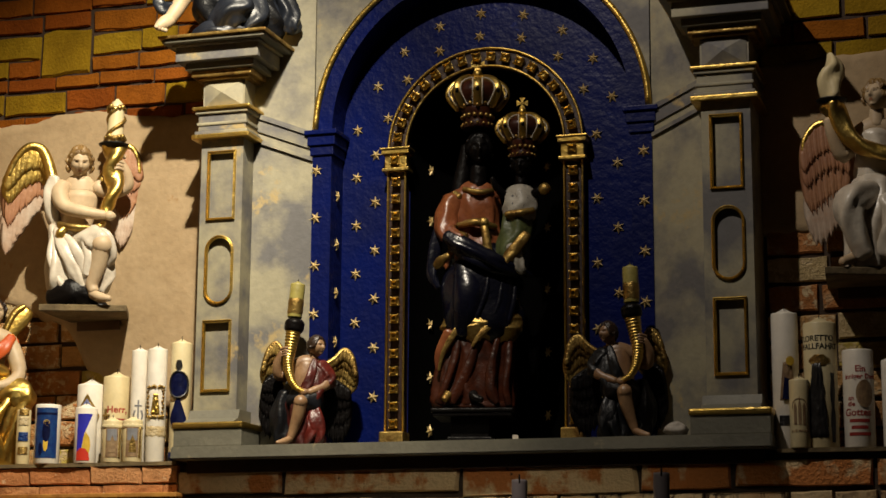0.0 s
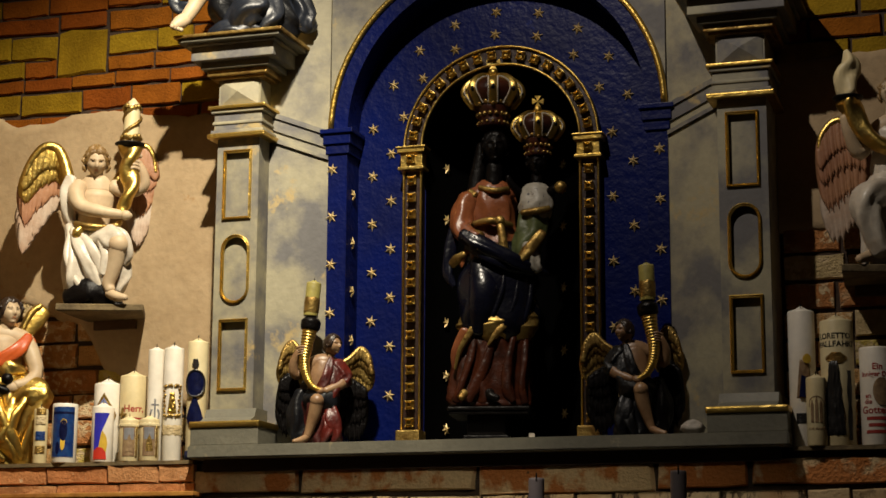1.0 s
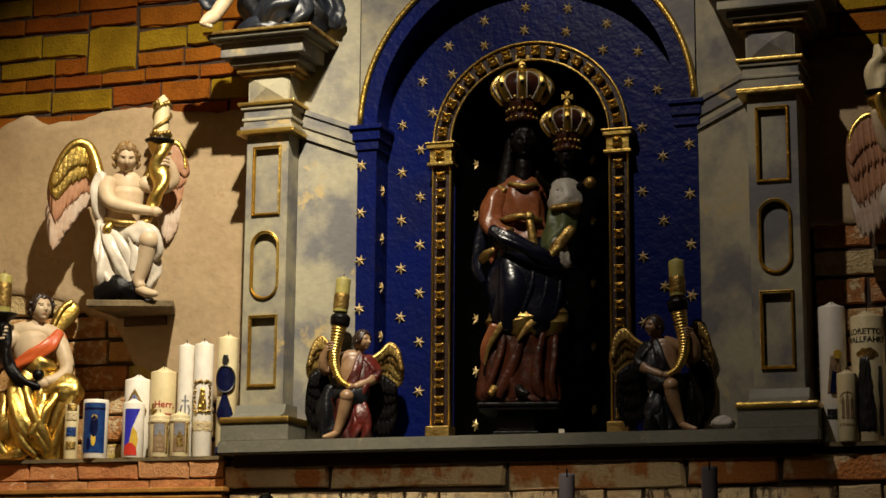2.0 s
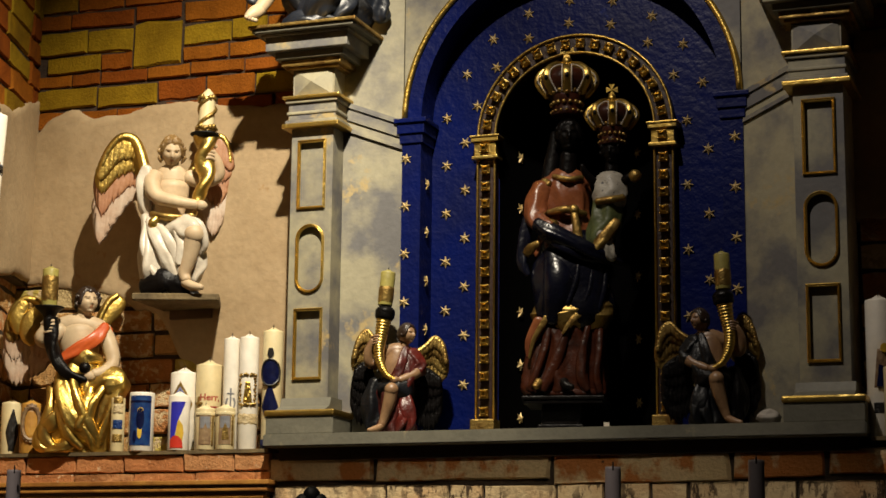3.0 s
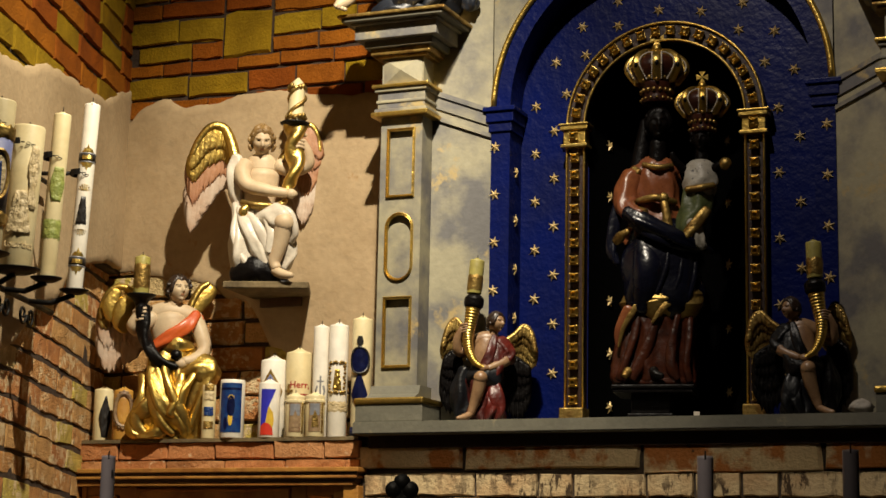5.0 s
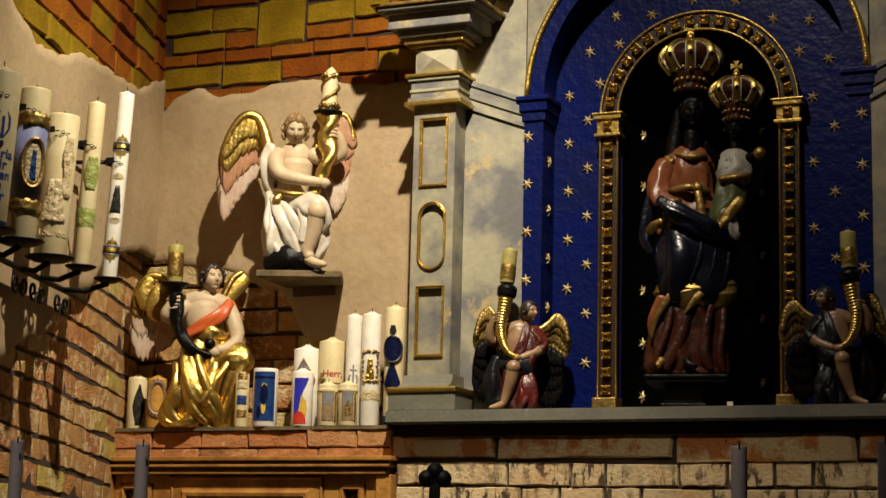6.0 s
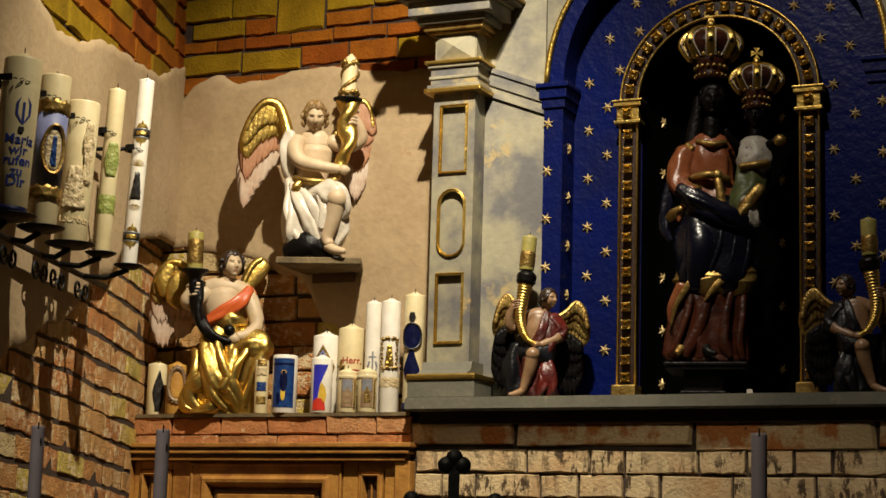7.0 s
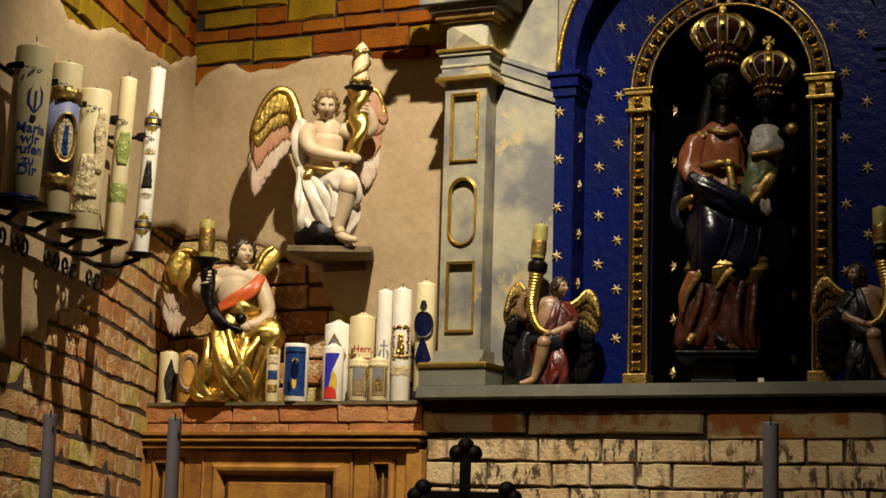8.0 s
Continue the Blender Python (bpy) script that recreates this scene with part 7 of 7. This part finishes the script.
limb(bm, [(-9.8, -5, 48.4, 2.6), (-10.5, -5, 53.2, 3.0), (-9.1, -5, 57.1, 2.5), (-10.1, -5, 60.9, 0.7)], WC, 18, 1.0, 3, 0.24, 1.5, 6, rope=True)
wing(bm, [(-5.2, 4, 38.4), (-10.1, 4.4, 43.1), (-14.6, 5, 43.1), (-17.7, 5, 39.3), (-18.4, 5, 35.8)], [(-7.1, 5, 16.6), (-9.8, 5, 13.1), (-12.6, 5, 9.3), (-15.3, 5, 8.7), (-16.7, 5, 13.1)], GO_, RW, RW, PW, 1.4, 1.4)
limb(bm, [(0.9, 0, 23.6, 6.6), (0.2, -1, 14.8, 7.6), (-0.5, -1, 6.1, 7.2), (-0.2, 0, 0.5, 6.8)], PR, 30, 0.8, 7, 0.10, 1.0, 6, 0.9)
limb(bm, [(-0.9, -3, 20.9, 4.4), (-5, -7, 18.7, 4.4), (-6.5, -8, 15.2, 4.0), (-4.6, -7, 8.6, 3.4), (-2.6, -6, 3.5, 2.8)], PR, 18, 0.95, 4, 0.10, 1.2)
limb(bm, [(4.3, -4, 18.3, 4.0), (5.7, -6, 11.3, 4.2), (3.6, -5, 3.5, 3.4)], PR, 18, 0.95, 4, 0.12, 1.2)
limb(bm, [(-6, -5, 2.6, 1.6), (-8.8, -8, 1.2, 1.2)], SK, 10)
limb(bm, [(-6, 0, 0.2, 2.4), (6, 0, 0.2, 2.8)], EB, 14, 1.4)
carved("angel_statue", bm, (-0.382, 5.15, 2.600), 6, "shaded carved angel with pale robe holding a gilt horn", "statue")
ob = copy_thing(bracket, pose(-0.375, 5.30, 2.577))
tagged(ob, "dim grey bracket shelf under the shaded angel", "shelf")
# ---------------------------------------------------------------- bricks, one by one


def brick_variants(material, count, seed):
    """Unit bricks (width and height 1, front at y = 0) with worn, uneven edges."""
    rr = random.Random(seed)
    out = []
    for _ in range(count):
        bm = bmesh.new()
        j = lambda k: rr.uniform(-k, k)
        cx, cz = 0.016, 0.05
        back = [bm.verts.new(p) for p in ((-0.5, 1, -0.5), (0.5, 1, -0.5), (0.5, 1, 0.5), (-0.5, 1, 0.5))]
        rim, face = [], []
        n = 5
        ring = [(-1 + 2 * i / (n - 1), -1) for i in range(n)] + [(1 - 2 * i / (n - 1), 1) for i in range(n)]
        for sx, sz in ring:
            dx, dz = j(0.012), j(0.045)
            rim.append(bm.verts.new((sx * 0.5 + dx, 0.45, sz * 0.5 + dz)))
            face.append(bm.verts.new((sx * (0.5 - cx) + dx, j(0.14), sz * (0.5 - cz) + dz)))
        for i in range(2 * n):
            k = (i + 1) % (2 * n)
            bm.faces.new([rim[i], rim[k], face[k], face[i]])
        for i in range(n - 1):
            bm.faces.new([face[i], face[i + 1], face[2 * n - 2 - i], face[2 * n - 1 - i]])
        bm.faces.new([back[1], back[0], *rim[:n]])
        bm.faces.new([back[2], back[1], rim[n - 1], rim[n]])
        bm.faces.new([back[3], back[2], *rim[n:]])
        bm.faces.new([back[0], back[3], rim[-1], rim[0]])
        bmesh.ops.recalc_face_normals(bm, faces=bm.faces)
        me = bpy.data.meshes.new("brick")
        bm.to_mesh(me)
        bm.free()
        me.materials.append(material)
        out.append(me)
    return out


KINDS = {k: brick_variants(m, 6, i) for i, (k, m) in enumerate((("orange", ORANGE_BRICK), ("yellow", YELLOW_BRICK), ("worn", WORN_BRICK), ("white", WHITE_BRICK), ("flaked", FLAKED_BRICK), ("trim", TRIM_BRICK)))}
brng = random.Random(21)


def brick(kind, wall, place, right, s, z, w, h, depth=0.017, tilt=0.0):
    """One brick whose front centre is at place(s, z); right is the way along the wall."""
    ob = new("brick", brng.choice(KINDS[kind]))
    right = Vector(right).normalized()
    up = Vector((0, 0, 1))
    back = up.cross(right)
    m = Matrix((right, back, up)).transposed().to_4x4()
    m.translation = place
    ob.parent = wall
    ob.matrix_world = m @ pose(0, 0, 0, 0, tilt, 0) @ Matrix.Diagonal((w, depth, h, 1))
    return ob


def courses(kind, wall, at, right, s0, s1, rows, lengths, joint=0.010, proud=0.010, skip=None, wave=0.0, head_joint=None, slope=0.0):
    """Rows of (z0, z1); bricks laid end to end from s0 to s1 with random lengths; slope lifts the rows along s."""
    head_joint = joint if head_joint is None else head_joint
    kinds = kind if isinstance(kind, tuple) else (kind,)
    for z0, z1 in rows:
        s = s0 - brng.uniform(0, lengths[0])
        while s < s1:
            w = brng.uniform(*lengths)
            a, b = max(s, s0), min(s + w, s1)
            s += w
            if b - a < 0.03:
                continue
            c, zc = (a + b) / 2, (z0 + z1) / 2
            if skip and skip(c, zc):
                continue
            rise = [wave * noise.noise((q * 3, z0 * 5, 1.0)) + slope * q for q in (a, b)]
            dz = (rise[0] + rise[1]) / 2
            lean = math.degrees(math.atan2(rise[1] - rise[0], b - a)) * (1 if right[0] < 0 else -1)
            brick(brng.choice(kinds), wall, at(c, zc + dz, proud + brng.uniform(-0.002, 0.003)), right, c, zc, b - a - head_joint * brng.uniform(0.6, 1.4), z1 - z0 - joint * brng.uniform(0.6, 1.3), tilt=brng.uniform(-0.4, 0.4) + lean)


def low_at(s, z, out):
    return Vector((s, LOW_Y + 0.012 - out, z))


EAST = (1, 0, 0)
# painted bricks high on the back wall: rows of (z0, z1, start, then kind and end of each brick)
PAINTED_ROWS = (
    (3.215, 3.284, -3.45, "o-3.30 o-3.13 o-2.95 o-2.76 o-2.55 o-2.30"),
    (3.288, 3.362, -3.44, "y-3.21 y-2.98 o-2.80 o-2.62 y-2.45 o-2.30"),
    (3.366, 3.412, -3.45, "o-3.31 o-3.20 o-3.02 o-2.86 o-2.66 o-2.48 o-2.30"),
    (3.416, 3.478, -3.41, "y-3.20 o-3.08"), (3.416, 3.470, -2.89, "o-2.72 o-2.56 y-2.42 o-2.30"),
    (3.482, 3.566, -3.45, "y-3.255 y-3.08"), (3.474, 3.548, -2.89, "y-2.71 y-2.58 o-2.42 y-2.30"),
    (3.416, 3.574, -3.075, "y-2.895"),
    (3.570, 3.628, -3.45, "o-3.325 o-3.08"), (3.552, 3.626, -2.89, "o-2.66 o-2.48 y-2.30"),
    (3.578, 3.634, -3.075, "o-2.90"),
    (3.632, 3.700, -3.45, "y-3.30 o-3.12 o-2.90 o-2.70 y-2.50 o-2.30"), (3.704, 3.77, -3.45, "o-3.25 o-3.0 y-2.80 o-2.55 o-2.30"), (3.774, 3.87, -3.45, "o-3.30 y-3.05 o-2.80 o-2.55 o-2.30"))
for z0, z1, a, rest in PAINTED_ROWS:
    for word in rest.split():
        b = float(word[1:])
        zc = (z0 + z1) / 2 + 0.010 * noise.noise((a * 3, z0 * 5, 1.0))
        brick("orange" if word[0] == "o" else "yellow", wall_north, on_back((a + b) / 2, zc, 0.010 + brng.uniform(-0.002, 0.004)), EAST, a, zc, b - a - 0.007, z1 - z0 - 0.006, tilt=brng.uniform(-1.2, 1.2))
        a = b
# bricks low on the back wall, behind the candles
courses("worn", wall_north, on_back, EAST, -3.53, -2.40, [(2.10 + i * 0.083, 2.183 + i * 0.083) for i in range(8)], (0.14, 0.25), 0.011,
        skip=lambda s, z: z > along(((-3.45, 2.80), (-3.2, 2.76), (-2.9, 2.68), (-2.76, 2.52), (-2.6, 2.38), (-2.3, 2.35)), s))
# bricks on the shaded side
courses("worn", wall_north, on_back, EAST, -0.70, 0.6, [(2.10 + i * 0.083, 2.183 + i * 0.083) for i in range(9)], (0.16, 0.25), 0.011)
courses(("orange", "yellow"), wall_north, on_back, EAST, -0.70, 0.4, [(3.24 + i * 0.07, 3.31 + i * 0.07) for i in range(7)], (0.16, 0.25), 0.010)
# slanting wall: lower courses, upper courses
courses("worn", wall_west, on_slant_low, -ULOW, 0.0, 1.95, [(1.625 + i * 0.0735, 1.6985 + i * 0.0735) for i in range(15)], (0.13, 0.27), 0.009, wave=0.012, head_joint=0.003, slope=0.035, proud=0.003,
        skip=lambda s, z: z > 0.09 + along(((0.0, 2.70), (0.11, 2.704), (0.49, 2.645), (0.75, 2.478), (1.17, 2.285), (1.46, 2.187), (1.6, 2.128), (2.2, 1.95)), s))
courses(("orange", "yellow", "orange"), wall_west, on_slant, -U, 0.0, 1.9, [(3.03 + i * 0.083, 3.113 + i * 0.083) for i in range(10)], (0.18, 0.28), 0.010, wave=0.01,
        skip=lambda s, z: z < -0.07 + along(((0.0, 3.335), (0.34, 3.212), (0.6, 3.194), (0.88, 3.171), (1.13, 3.10), (1.32, 3.078), (1.7, 3.15)), s))
# lower wall under the ledge and round the door
courses("trim", wall_low, low_at, EAST, -3.50, -2.43, ((2.046, 2.102), (2.016, 2.045)), (0.16, 0.24), 0.004, 0.021, head_joint=0.004)
courses("worn", wall_low, low_at, EAST, -3.62, -3.475, [(1.64 + i * 0.076, 1.716 + i * 0.076) for i in range(6)], (0.1, 0.16), 0.012)
for a, b, z0, z1 in ((-2.45, -2.10, 2.012, 2.082), (-2.095, -1.555, 2.010, 2.084), (-1.550, -1.04, 1.996, 2.082), (-1.035, -0.78, 2.004, 2.082), (-0.775, -0.40, 2.010, 2.084), (-0.395, 0.2, 2.010, 2.082)):
    brick("flaked", wall_low, low_at((a + b) / 2, (z0 + z1) / 2, 0.014), EAST, a, z0, b - a - 0.008, z1 - z0 - 0.006, depth=0.020, tilt=brng.uniform(-0.5, 0.5))
courses("white", wall_low, low_at, EAST, -2.42, 0.2, [(2.000 - (i + 1) * 0.072, 2.000 - i * 0.072) for i in range(6)], (0.10, 0.25), 0.008, 0.012, wave=0.008, head_joint=0.007)
